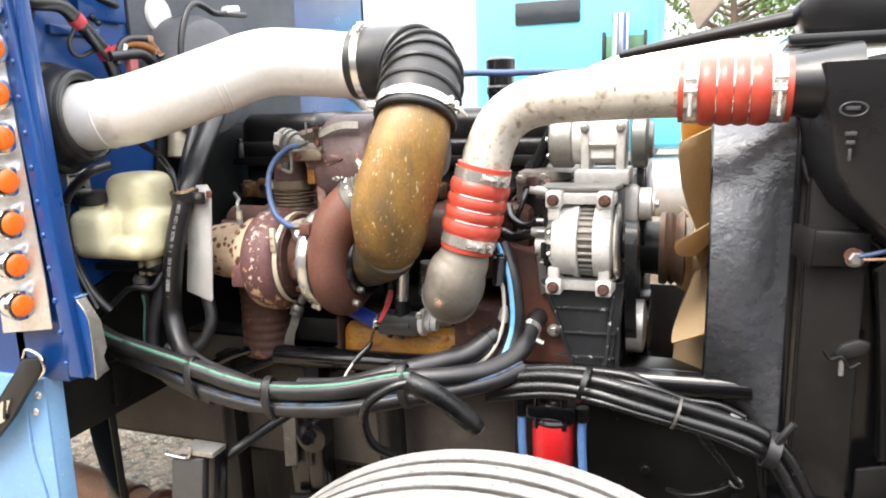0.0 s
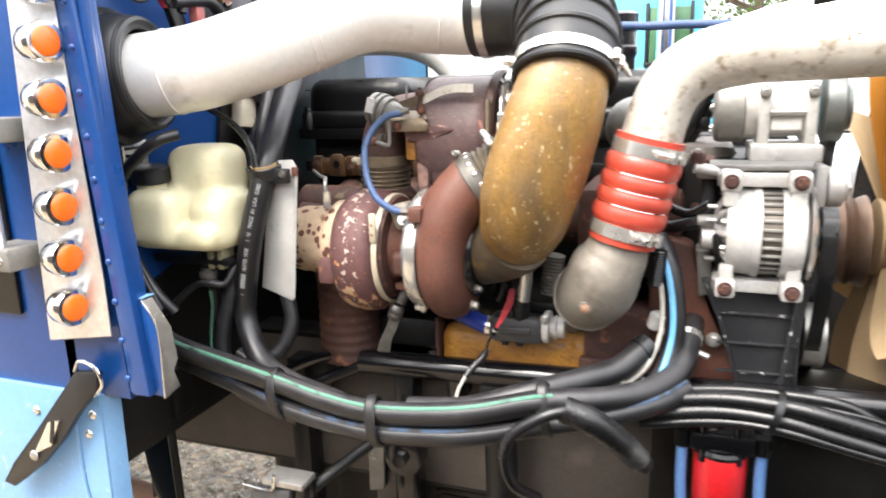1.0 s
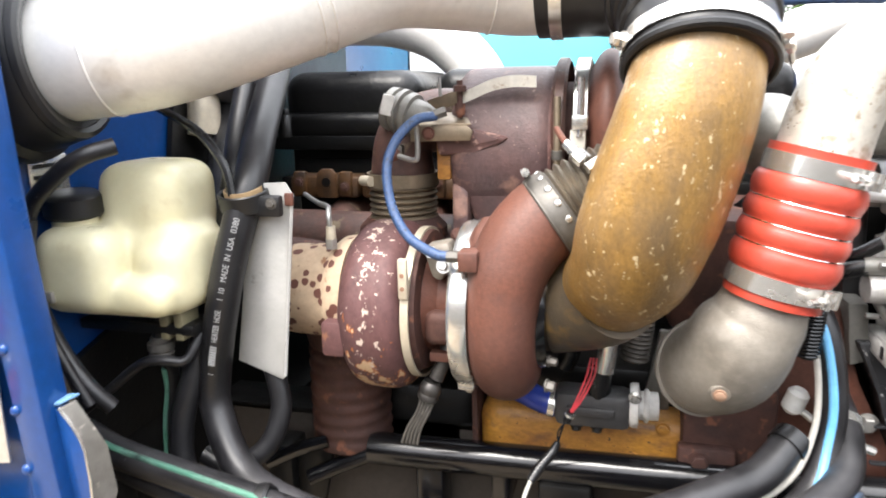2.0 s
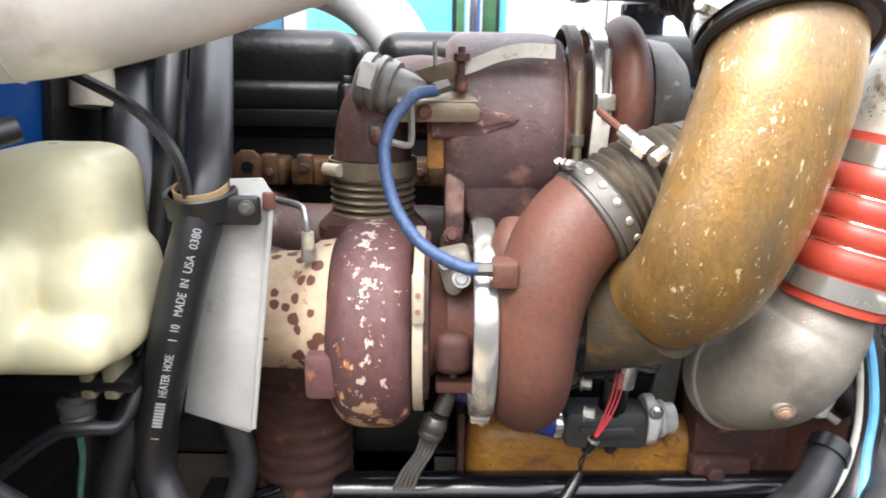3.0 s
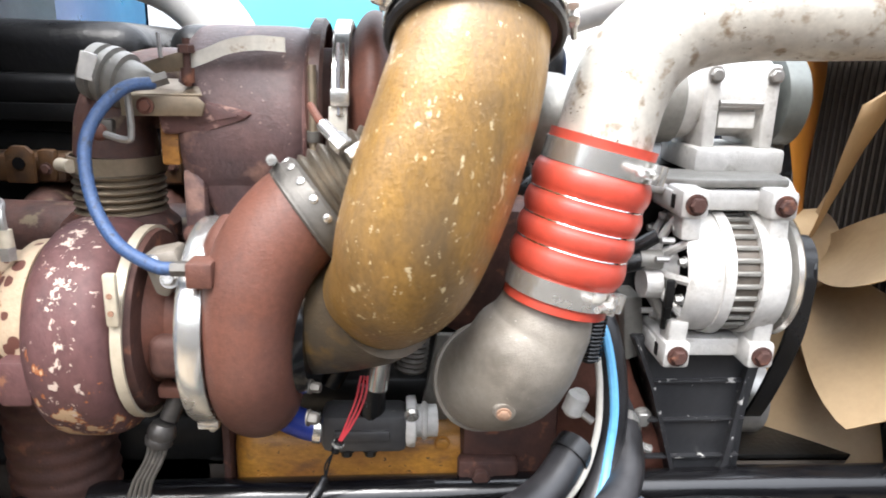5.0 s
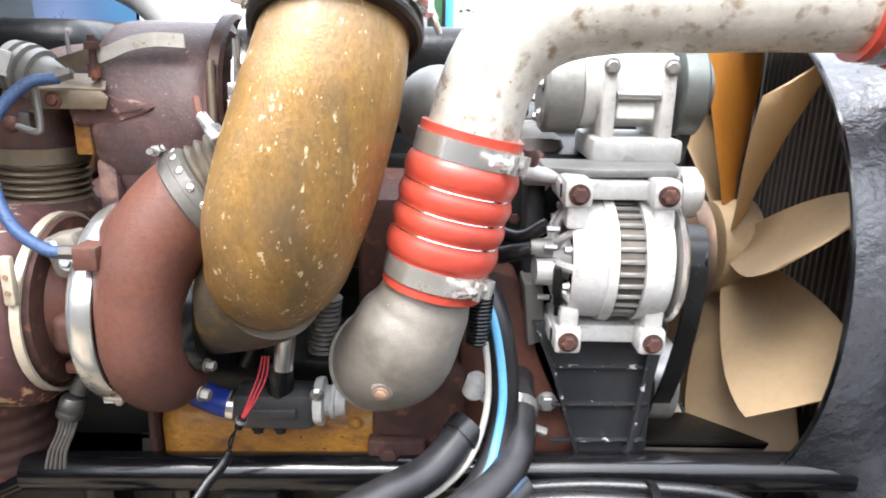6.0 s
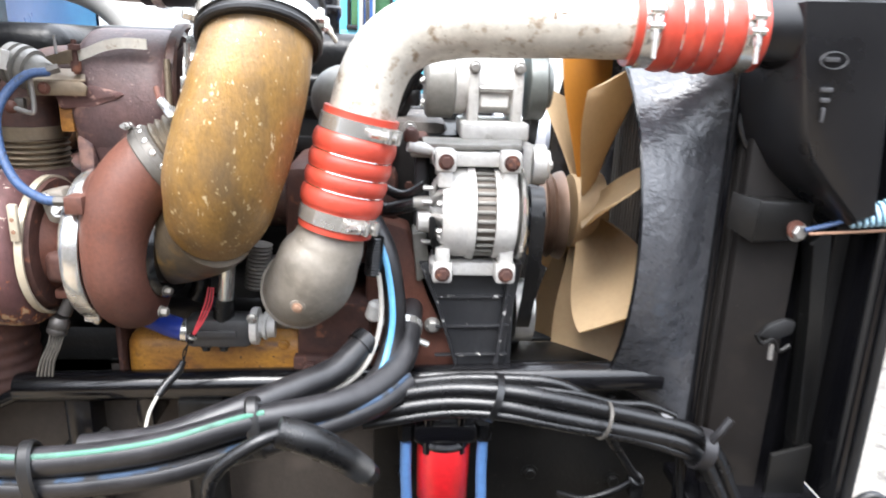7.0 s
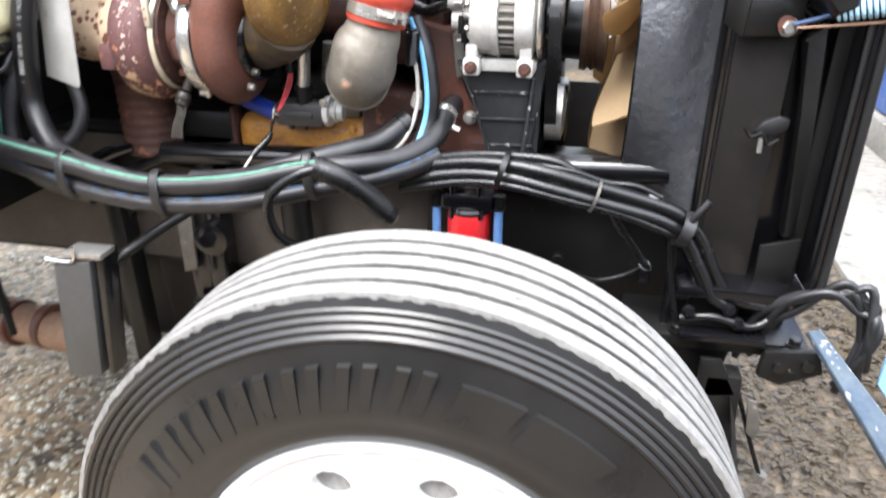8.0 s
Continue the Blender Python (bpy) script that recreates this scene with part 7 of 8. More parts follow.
part("mid_bar", block((0.3, 1.43, 0.668), (0.46, 1.47, 0.682), 0.003), BLACK, xm, "glossy black bar")
part("trapezoid_plate", slab([(0.345, 1.42, 0.635), (0.385, 1.42, 0.635), (0.425, 1.42, 0.555), (0.35, 1.42, 0.545)], (0, 0.012, 0), 0.003), BLACKMATT, xm)
part("grey_tab", slab([(0.45, 1.43, 0.545), (0.468, 1.43, 0.54), (0.487, 1.43, 0.47), (0.478, 1.43, 0.445), (0.462, 1.43, 0.46)], (0, 0.008, 0), 0.002), DULLGREY, xm)
part("tension_rod", tube([(0.43, 1.44, 0.56), (0.47, 1.445, 0.45), (0.517, 1.45, 0.33)], 0.005, 8), BLACK, xm)
part("rod_nut", lathe([(0, 0.014), (0.02, 0.014)], (0.512, 1.45, 0.325), (0.3, 0, 1), 6), DULLGREY, xm)
for x, z in ((0.312, 0.722), (0.385, 0.735), (0.405, 0.705)):
    part("clutter_bolt", hexbolt((x, 1.45, z), (0.2, -1, 0.3), 0.01, 0.014), BLACK, xm)
part("clutter_pipe", tube([(0.3, 1.46, 0.7), (0.36, 1.45, 0.715), (0.43, 1.45, 0.7), (0.47, 1.46, 0.72)], 0.008, 10), LOOM, xm)
part("eye_plate", slab([(0.46, 1.43, 0.66), (0.56, 1.43, 0.67), (0.575, 1.43, 0.62), (0.5, 1.43, 0.585), (0.455, 1.43, 0.6)], (0, 0.02, 0), 0.006), BLACKMATT, xm)
for x, z in ((0.49, 0.63), (0.54, 0.64)):
    part("eye_pin", lathe([(0, 0.0), (0, 0.011), (0.01, 0.011)], (x, 1.42, z), (0, 1, 0), 14), BLACK, xm)
part("upper_stay", block((0.27, 1.5, 0.63), (0.285, 1.52, 0.86), 0.003), BLACK, xm)
for p in ((0.3, 1.47, 0.665), (0.41, 1.46, 0.665), (0.52, 1.46, 0.665)):
    part("bolt", hexbolt(p, (0, 0, 1), 0.012, 0.014), BLACKMATT, xm)

ax_ = thing("front_axle", (-0.13, 1.5, 0.4), "black front axle hub and spring behind the wheel", "axle")
part("beam", block((-0.2, 1.1, 0.4), (-0.06, 2.6, 0.5), 0.02), BLACKMATT, ax_)
for k in range(4):
    part("leaf", block((-0.75, 1.72, 0.52 + 0.018 * k), (0.45, 1.8, 0.535 + 0.018 * k), 0.003), BLACKMATT, ax_)
part("shock", tube([(-0.55, 1.62, 0.45), (-0.56, 1.62, 0.85)], 0.035, 20), BLACKMATT, ax_)
part("shock_mount", block((-0.6, 1.6, 0.82), (-0.52, 1.7, 0.9), 0.008), BLACKMATT, ax_)
part("brake_drum", lathe([(0, 0.2), (0.2, 0.21)], (-0.133, 1.0, 0.5), (0, 1, 0), 40), DUSTY, ax_)

sa = thing("slack_adjuster", (-0.8, 1.6, 0.5), "greasy black brake slack adjuster on a steel bracket", "brake part")
part("steel_plate", slab([(-0.859, 1.6, 0.775), (-0.819, 1.6, 0.78), (-0.826, 1.6, 0.62), (-0.862, 1.6, 0.61)], (0, 0.012, 0), 0.002), DULLGREY, sa)
part("arm", slab([(-0.858, 1.615, 0.7), (-0.8, 1.615, 0.72), (-0.8, 1.615, 0.5), (-0.85, 1.615, 0.48)], (0, 0.03, 0), 0.008), BLACK, sa)
part("body", lathe([(0, 0.03), (0.004, 0.042), (0.05, 0.042), (0.055, 0.03)], (-0.772, 1.585, 0.71), (0, 1, 0), 28), BLACK, sa)
part("knob", lathe([(0, 0.0), (0, 0.016), (0.02, 0.018), (0.022, 0.014)], (-0.772, 1.565, 0.715), (0, 1, 0), 6), BLACK, sa)
part("link", slab([(-0.8, 1.6, 0.69), (-0.745, 1.6, 0.69), (-0.752, 1.6, 0.54), (-0.79, 1.6, 0.52)], (0, 0.035, 0), 0.01), BLACK, sa)
part("pin", tube([(-0.84, 1.59, 0.53), (-0.74, 1.59, 0.545)], 0.012, 12), BLACKMATT, sa)
part("rust_cap", lathe([(0, 0.03), (0.03, 0.03)], (-0.84, 1.6, 0.45), (0, 1, 0), 20), RUSTY, sa)
part("top_stay", tube([(-1.054, 1.6, 0.879), (-1.0, 1.61, 0.905), (-0.95, 1.62, 0.921)], 0.012, 10), BLACK, sa)
# ---- fuel filter ----
ff = thing("fuel_filter", (-0.135, 1.5, 0.66), "red spin-on fuel filter under a black head with blue lines", "filter")
part("can", lathe([(0, 0.0), (0, 0.03), (0.004, 0.039), (0.012, 0.044), (0.118, 0.045), (0.128, 0.04)], (-0.136, 1.53, 0.747), (0, 0, 1), 40), REDCAN, ff)
part("rim", lathe([(0, 0.044), (0.008, 0.047), (0.014, 0.044)], (-0.136, 1.53, 0.866), (0, 0, 1), 40), BLACK, ff)
part("head", block((-0.19, 1.49, 0.878), (-0.082, 1.6, 0.915), 0.01), BLACK, ff)
part("bracket", block((-0.185, 1.56, 0.9), (-0.087, 1.7, 0.935), 0.006), BLACKMATT, ff)
for x in (-0.2, -0.072):
    part("blue_line", tube([(x, 1.51, 0.89), (x, 1.51, 0.82), (x + 0.004, 1.515, 0.72), (x, 1.53, 0.62)], 0.0095, 12), surface("dull_blue_line", (0.08, 0.17, 0.36), (0.06, 0.13, 0.28), rough=0.4, bump=0.05), ff, "dull blue fuel line")
    part("fitting", lathe([(0, 0.014), (0.03, 0.014)], (x, 1.51, 0.88), (0, 0, 1), 6), LOOM, ff)
for x in (-0.165, -0.11):
    part("head_stud", tube([(x, 1.5, 0.86), (x, 1.5, 0.93)], 0.008, 10), BLACK, ff)

# ---- lower hose bundle ----
def coolant_hose(label, r, stripe, pts):
    h = thing("coolant_hose", pts[3], label, "hose", "lower hose bundle")
    part("hose", tube(pts, r, 18), HOSE, h)
    if stripe:
        line = curve_points(pts, 5)
        out = Vector((-0.25, -1.0, 0.15) if stripe is LIGHTBLUE else (0.0, -0.62, 0.78))
        edge = []
        for k, q in enumerate(line):
            d = (line[min(k + 1, len(line) - 1)] - line[max(k - 1, 0)]).normalized()
            edge.append(q + (out - d * out.dot(d)).normalized() * r * 0.93)
        if stripe is GREEN:
            edge = [q for q in edge if q.x < -0.4]
        part("stripe", tube(edge, 0.0055 if stripe is LIGHTBLUE else 0.0042, 8, 1), stripe, h, "coloured stripe")
    if not stripe:
        part("tape_wrap", band(Vector(pts[-1]), Vector(pts[-1]) - Vector(pts[-2]), r, 0.02, 0.003), LOOM, h)


coolant_hose("black coolant hose with a green stripe along the chassis", 0.0205, GREEN, [(-1.2, 1.37, 1.035), (-1.135, 1.36, 1.016), (-1.03, 1.36, 0.993), (-0.909, 1.352, 0.974), (-0.81, 1.345, 0.956), (-0.707, 1.345, 0.946), (-0.555, 1.355, 0.96), (-0.43, 1.385, 0.984), (-0.325, 1.42, 0.988), (-0.255, 1.47, 0.992), (-0.212, 1.52, 1.01), (-0.2, 1.56, 1.032), (-0.197, 1.6, 1.05), (-0.19, 1.68, 1.055)])
coolant_hose("black lower coolant hose with a faint blue stripe", 0.0185, FAINTBLUE, [(-1.2, 1.39, 0.995), (-1.143, 1.38, 0.98), (-1.014, 1.368, 0.95), (-0.915, 1.358, 0.925), (-0.81, 1.348, 0.912), (-0.709, 1.345, 0.907), (-0.557, 1.355, 0.918), (-0.44, 1.385, 0.938), (-0.326, 1.42, 0.957), (-0.249, 1.46, 0.97), (-0.2, 1.51, 0.985)])
coolant_hose("black hose rising from the bundle beside the grey elbow", 0.022, None, [(-0.66, 1.375, 0.945), (-0.555, 1.385, 0.955), (-0.443, 1.42, 0.985), (-0.373, 1.46, 0.998), (-0.313, 1.5, 1.01), (-0.272, 1.54, 1.038)])
coolant_hose("black hose with a blue line climbing to the engine front", 0.0175, LIGHTBLUE, [(-0.38, 1.43, 0.955), (-0.29, 1.48, 0.965), (-0.245, 1.52, 0.99), (-0.226, 1.55, 1.04), (-0.222, 1.56, 1.1), (-0.236, 1.575, 1.18), (-0.262, 1.6, 1.23)])
for p, w in (((-0.915, 1.355, 0.95), 0.047), ((-0.712, 1.346, 0.928), 0.045), ((-0.42, 1.395, 0.968), 0.045)):
    t = solo("cable_tie", lathe([(-0.009, w - 0.002), (-0.01, w + 0.001), (-0.006, w + 0.0045), (0.006, w + 0.0045), (0.01, w + 0.001), (0.009, w - 0.002)], p, (1, 0.05, 0.12), 28, closed=True), RUBBER, p, "broad black tie strap round the hose bundle", "tie strap", "hose bundle ties")
    for v in t.data.vertices:
        v.co.y *= 0.62
clh = thing("worm_clamp", (-0.2, 1.57, 1.03), "bright worm drive clamp on the coolant hose end", "clamp")
part("band", band((-0.198, 1.59, 1.046), (0.1, 0.85, 0.4), 0.0215, 0.014, 0.002), BAND, clh)
part("screw", tube([(-0.185, 1.572, 1.03), (-0.165, 1.572, 1.022)], 0.006, 8), BAND, clh)
ww = thing("white_wire", (-0.25, 1.55, 1.0), "thin off-white wire running up beside the hoses", "wire")
part("wire", tube([(-0.33, 1.48, 0.975), (-0.29, 1.505, 0.99), (-0.262, 1.52, 1.02), (-0.246, 1.535, 1.07), (-0.245, 1.545, 1.12), (-0.252, 1.55, 1.17)], 0.004, 8), WHITEWIRE, ww)
cs = thing("spring_guard", (-0.257, 1.56, 1.15), "black coil spring guard on the hose under the red hose", "spring")
for k in range(13):
    part("coil", torus((-0.2585 + 0.0003 * k, 1.555, 1.155 + 0.0048 * k), (0, 0, 1), 0.0125, 0.0024, seg=16), BLACK, cs)
part("core", tube([(-0.258, 1.555, 1.15), (-0.257, 1.555, 1.22)], 0.01, 10), LOOM, cs)
wp = thing("plastic_plug", (-0.255, 1.6, 1.05), "small white plastic connector beside the hoses", "connector")
part("shell", lathe([(0, 0.008), (0.006, 0.014), (0.03, 0.014), (0.036, 0.009)], (-0.262, 1.6, 1.055), (0.3, -0.1, 1), 12), DIRTYWHITE, wp)
part("pin", tube([(-0.25, 1.598, 1.06), (-0.235, 1.59, 1.05)], 0.005, 8), STEEL, wp)
lp_h = thing("loop_harness", (-0.4, 1.3, 0.85), "black corrugated harness looping out of the hose bundle", "harness")
part("cable", tube([(-0.36, 1.3, 1.02), (-0.4, 1.285, 1.01), (-0.448, 1.278, 0.975), (-0.461, 1.28, 0.932), (-0.45, 1.295, 0.88), (-0.42, 1.34, 0.835)], 0.0095, 12), LOOM, lp_h)
S0, S1 = [(-0.372, 1.295, 1.022), (-0.33, 1.3, 1.005), (-0.29, 1.325, 0.965), (-0.255, 1.36, 0.912)], None
sl = curve_points(S0, 14)
part("sleeve", tube(S0, [0.0205, 0.021, 0.02, 0.017], 18, 10), LOOM, lp_h, "ribbed black sleeve")
for k in range(1, len(sl) - 4):
    part("sleeve_rib", torus(sl[k], sl[k + 1] - sl[k - 1], 0.0205 - 0.00004 * k, 0.0009, seg=18), LOOM, lp_h)
part("sleeve_end", dome(S0[-1], (0.45, 0.4, -0.7), 0.014, 0.012), STEEL, lp_h)

def loom_cable(r, pts):
    solo("loom_cable", tube(pts, r, 14), LOOM, pts[2], "black sheathed cable in the front harness", "cable", "front harness cables")


loom_cable(0.0135, [(-0.27, 1.5, 0.955), (-0.151, 1.486, 0.982), (-0.057, 1.47, 0.989), (0.021, 1.459, 0.982), (0.115, 1.461, 0.96), (0.216, 1.464, 0.935), (0.269, 1.463, 0.916), (0.312, 1.465, 0.874), (0.345, 1.469, 0.81), (0.373, 1.472, 0.764), (0.405, 1.468, 0.746), (0.455, 1.468, 0.738)])
loom_cable(0.0135, [(-0.27, 1.49, 0.935), (-0.151, 1.481, 0.961), (-0.056, 1.465, 0.966), (0.022, 1.456, 0.954), (0.116, 1.456, 0.933), (0.217, 1.459, 0.91), (0.266, 1.459, 0.89), (0.296, 1.461, 0.855), (0.327, 1.461, 0.798), (0.35, 1.461, 0.756), (0.381, 1.463, 0.734)])
loom_cable(0.009, [(-0.27, 1.52, 0.965), (-0.145, 1.5, 0.993), (-0.054, 1.484, 1.003), (0.034, 1.472, 1.001), (0.092, 1.469, 0.973), (0.12, 1.469, 0.954)])
loom_cable(0.008, [(-0.27, 1.485, 0.919), (-0.145, 1.473, 0.947), (-0.054, 1.456, 0.953), (0.053, 1.449, 0.936), (0.168, 1.452, 0.912), (0.264, 1.457, 0.877)])
loom_cable(0.006, [(-0.044, 1.474, 0.995), (0.062, 1.464, 0.988), (0.13, 1.469, 0.968), (0.187, 1.469, 0.964), (0.235, 1.469, 0.945)])
for p, r, m in (((-0.065, 1.47, 0.978), 0.036, LOOM), ((0.113, 1.46, 0.943), 0.029, DULLGREY), ((0.281, 1.462, 0.889), 0.032, HOSE)):
    solo("zip_tie", band(p, (1, 0, -0.3), r, 0.011 if m is LOOM else 0.005 if m is DULLGREY else 0.022, 0.003), m, p, "plastic zip tie holding the front harness together", "zip tie", "harness ties")
solo("tie_tail", tube([(0.285, 1.445, 0.905), (0.298, 1.44, 0.93), (0.314, 1.44, 0.955)], 0.007, 8), HOSE, (0.285, 1.445, 0.905), "loose end of a broad grey tie strap", "strap")
solo("connector_plug", block((0.205, 1.458, 0.932), (0.242, 1.478, 0.947), 0.005, turn=Matrix.Rotation(radians(25), 3, "Y")), surface("grey_connector", (0.16, 0.16, 0.165), (0.1, 0.1, 0.1), rough=0.4), (0.23, 1.46, 0.94), "small grey electrical connector on the harness", "connector")
dz = thing("drop_cable", (0.13, 1.55, 0.7), "thin black cables hanging below the front harness", "cable")
part("cable", tube([(0.13, 1.53, 0.92), (0.166, 1.57, 0.845), (0.205, 1.6, 0.785), (0.236, 1.6, 0.738)], 0.009, 10), LOOM, dz)
part("cable", tube([(0.24, 1.6, 0.74), (0.2, 1.605, 0.71), (0.145, 1.61, 0.688), (0.1, 1.64, 0.68)], 0.007, 10), LOOM, dz)
part("joint", torus((0.236, 1.6, 0.738), (0.4, -0.5, 1), 0.013, 0.005, seg=16), LOOM, dz)
part("cable", tube([(0.263, 1.5, 0.87), (0.278, 1.5, 0.77), (0.3, 1.5, 0.665)], 0.006, 10), LOOM, dz)
part("connector", block((0.225, 1.59, 0.7), (0.25, 1.615, 0.73), 0.004), LOOM, dz)
tg = thing("tangled_cables", (0.5, 1.46, 0.66), "tangle of dusty grey cables beside the bumper mount", "cables")
rng = random.Random(11)
for k in range(6):
    j = lambda s: rng.uniform(-s, s)
    part("cable", tube([(0.44 + j(0.02), 1.5 + j(0.02), 0.63 + j(0.03)), (0.455 + j(0.015), 1.47, 0.7 + j(0.02)), (0.5 + j(0.02), 1.44, 0.765 + j(0.02)), (0.56 + j(0.02), 1.42, 0.82 + j(0.025)), (0.6 + j(0.02), 1.41, 0.805 + j(0.03)), (0.62 + j(0.015), 1.4 + j(0.02), 0.74 + j(0.03)), (0.6 + j(0.03), 1.4, 0.64 + j(0.04))], 0.008, 10), HOSE if k % 2 else RUBBER, tg)
hc = thing("hood_corner", (0.6, 1.3, 0.4), "dirty light blue lower corner of the tilted hood", "hood panel")
part("edge", slab([(0.533, 1.45, 0.705), (0.555, 1.45, 0.71), (0.64, 1.15, 0.655), (0.625, 1.15, 0.6)], (0.0, 0.015, -0.015), 0.003), surface("scuffed_blue_edge", (0.13, 0.16, 0.18), (0.05, 0.08, 0.14), rough=0.5, stain=22, mix=1.0, chips=(0.45, 0.46, 0.45), chip_scale=45, chip_at=0.6, chip_soft=0.06), hc)
part("skin", slab([(0.605, 1.3, 0.7), (0.605, 1.3, 0.8), (0.9, 1.15, 0.8), (0.9, 1.1, 0.5), (0.69, 1.1, 0.6)], (0.01, 0.02, 0), 0.004), SKYBLUE, hc)

# ---- lower left: grey box, strap, exhaust pipe ----
gb = thing("step_bracket", (-0.9, 1.32, 0.48), "dark grey steel step bracket box beside the wheel", "bracket")
part("box", slab([(-0.995, 1.3, 0.485), (-0.91, 1.3, 0.5), (-0.872, 1.3, 0.785), (-0.958, 1.3, 0.772)], (0, 0.03, 0), 0.004), surface("grey_steel_plate", (0.045, 0.044, 0.043), (0.035, 0.034, 0.033), rough=0.5, stain=9), gb)
part("top_plate", block((-0.93, 1.3, 0.79), (-0.845, 1.35, 0.802), 0.002), STEEL, gb)
part("side_leg", slab([(-0.9, 1.31, 0.496), (-0.885, 1.31, 0.5), (-0.845, 1.31, 0.797), (-0.866, 1.31, 0.797)], (0, 0.05, 0), 0.003), BLACK, gb)
part("arm", tube([(-0.86, 1.36, 0.76), (-0.8, 1.45, 0.8), (-0.72, 1.6, 0.84)], 0.012, 10), BLACKMATT, gb)
part("edge_wire", tube([(-0.97, 1.298, 0.785), (-0.91, 1.297, 0.785), (-0.9, 1.297, 0.815)], 0.003, 6), CHROME, gb)
pl = thing("rubber_strap", (-1.1, 1.4, 0.4), "hanging black rubber strap below the cab", "strap")
part("strap", slab([(-1.335, 1.42, 0.86), (-1.26, 1.42, 0.84), (-1.245, 1.42, 0.7), (-1.23, 1.42, 0.55), (-1.285, 1.42, 0.53), (-1.318, 1.42, 0.7)], (0, 0.012, 0), 0.003), BLACK, pl)
part("rod", tube([(-1.232, 1.41, 0.84), (-1.228, 1.41, 0.7), (-1.225, 1.41, 0.5)], 0.009, 10), BLACKMATT, pl)
part("hanger", block((-1.4, 1.4, 0.83), (-1.2, 1.46, 0.94), 0.006), BLACKMATT, pl)
ep = thing("exhaust_pipe", (-1.5, 1.72, 0.27), "rusty tan exhaust pipe running under the cab", "pipe")
part("pipe", tube([(-2.6, 1.85, 0.36), (-1.7, 1.74, 0.335), (-1.45, 1.7, 0.32), (-1.2, 1.68, 0.31)], 0.058, 28), BROWNPIPE, ep)
for x in (-1.41, -1.52):
    part("flange", lathe([(0, 0.066), (0.004, 0.07), (0.026, 0.07), (0.03, 0.066)], (x, 1.705, 0.322), (1, -0.16, 0), 28), RUSTY, ep)
part("hanger", tube([(-1.6, 1.72, 0.38), (-1.6, 1.74, 0.96)], 0.012, 10), BLACKMATT, ep)
vp = thing("vertical_post", (-0.78, 1.68, 0.5), "black upright steel post in front of the chassis rail", "post")
part("post", block((-0.8, 1.62, 0.5), (-0.755, 1.68, 0.9), 0.004), BLACK, vp)
part("rear_post", block((-1.068, 1.62, 0.3), (-1.022, 1.68, 0.9), 0.004), BLACKMATT, vp)
part("rear_gusset", slab([(-1.022, 1.64, 0.9), (-0.95, 1.64, 0.9), (-0.975, 1.64, 0.78), (-1.022, 1.64, 0.72)], (0, 0.012, 0), 0.003), BLACKMATT, vp)
part("spring_hanger", slab([(-1.02, 1.72, 0.62), (-0.72, 1.72, 0.62), (-0.74, 1.72, 0.42), (-0.86, 1.72, 0.3), (-1.0, 1.72, 0.3)], (0, 0.09, 0), 0.01), DUSTY, vp)
part("post_foot", block((-0.83, 1.62, 0.72), (-0.78, 1.7, 0.78), 0.006), BLACKMATT, vp)

# ---- front wheel ----
WX, WY, WZ, WR = -0.131, 0.891, 0.502, 0.512
wh = thing("front_wheel", (WX, WY, 0.0), "front steer wheel with dusty ribbed tyre and bright rim", "wheel")
A_ = (0, 1, 0)
prof = [(-0.001, WR - 0.008)]
ribs = [(0.0, 0.029), (0.0405, 0.07), (0.0815, 0.111), (0.1225, 0.151), (0.1625, 0.198)]
for k, (a, c) in enumerate(ribs):
    prof += [(a + 0.001, WR), (c - 0.001, WR)]
    if k < 4:
        prof += [(c, WR - 0.011), (ribs[k + 1][0], WR - 0.011)]
prof += [(0.207, WR - 0.012), (0.214, WR - 0.05)]
side = [(0.21, 0.33), (0.21, 0.45), (0.205, WR - 0.05), (0.1, WR - 0.03), (0.004, WR - 0.02), (0.0, WR - 0.006), (-0.006, WR - 0.02)]
for k in range(4):
    r = WR - 0.014 - 0.0115 * k
    side += [(-0.012 - 0.0025 * k, r), (-0.0148 - 0.0025 * k, r - 0.003), (-0.0148 - 0.0025 * k, r - 0.007), (-0.0125 - 0.0025 * k, r - 0.0095)]
side += [(-0.027, 0.42), (-0.033, 0.4), (-0.0365, 0.375), (-0.035, 0.35), (-0.03, 0.335), (-0.031, 0.328), (-0.026, 0.315), (-0.02, 0.305), (0.05, 0.3)]
tyre = part("tyre", lathe(side, (WX, WY, WZ), A_, 128), TYRE, wh, "black rubber sidewall")
b = lathe([(0.002, WR - 0.03)] + prof + [(0.2, WR - 0.045)], (WX, WY, WZ), A_, 320)
worn = random.Random(5)
for v in b.verts:
    h = v.co.y - WY
    if h < 0.0015:
        v.co.y += worn.uniform(-0.0006, 0.0012)
    elif v.co.z > 0.5 and worn.random() < 0.5:
        v.co.y += worn.uniform(-0.0012, 0.0012)
part("tread", b, TREAD, tyre, "dusty pale tread ribs")
for k in range(4):
    g0, g1 = ribs[k][1], ribs[k + 1][0]
    part("groove", lathe([(g0 + 0.0002, WR - 0.0012), (g0 + 0.0008, WR - 0.0095), (g1 - 0.0008, WR - 0.0095), (g1 - 0.0002, WR - 0.0012), (g1 + 0.002, WR - 0.02), (g0 - 0.002, WR - 0.02)], (WX, WY, WZ), A_, 128, closed=True), GROOVE, tyre, "dark tread groove")
MARKS = [(-60 + 10 * k + o, -60 + 10 * k + o + 2.3, 0.368, 0.428) for k in range(7) for o in (0, 4.4)] + [(11, 22, 0.372, 0.424), (24, 40, 0.372, 0.424)]
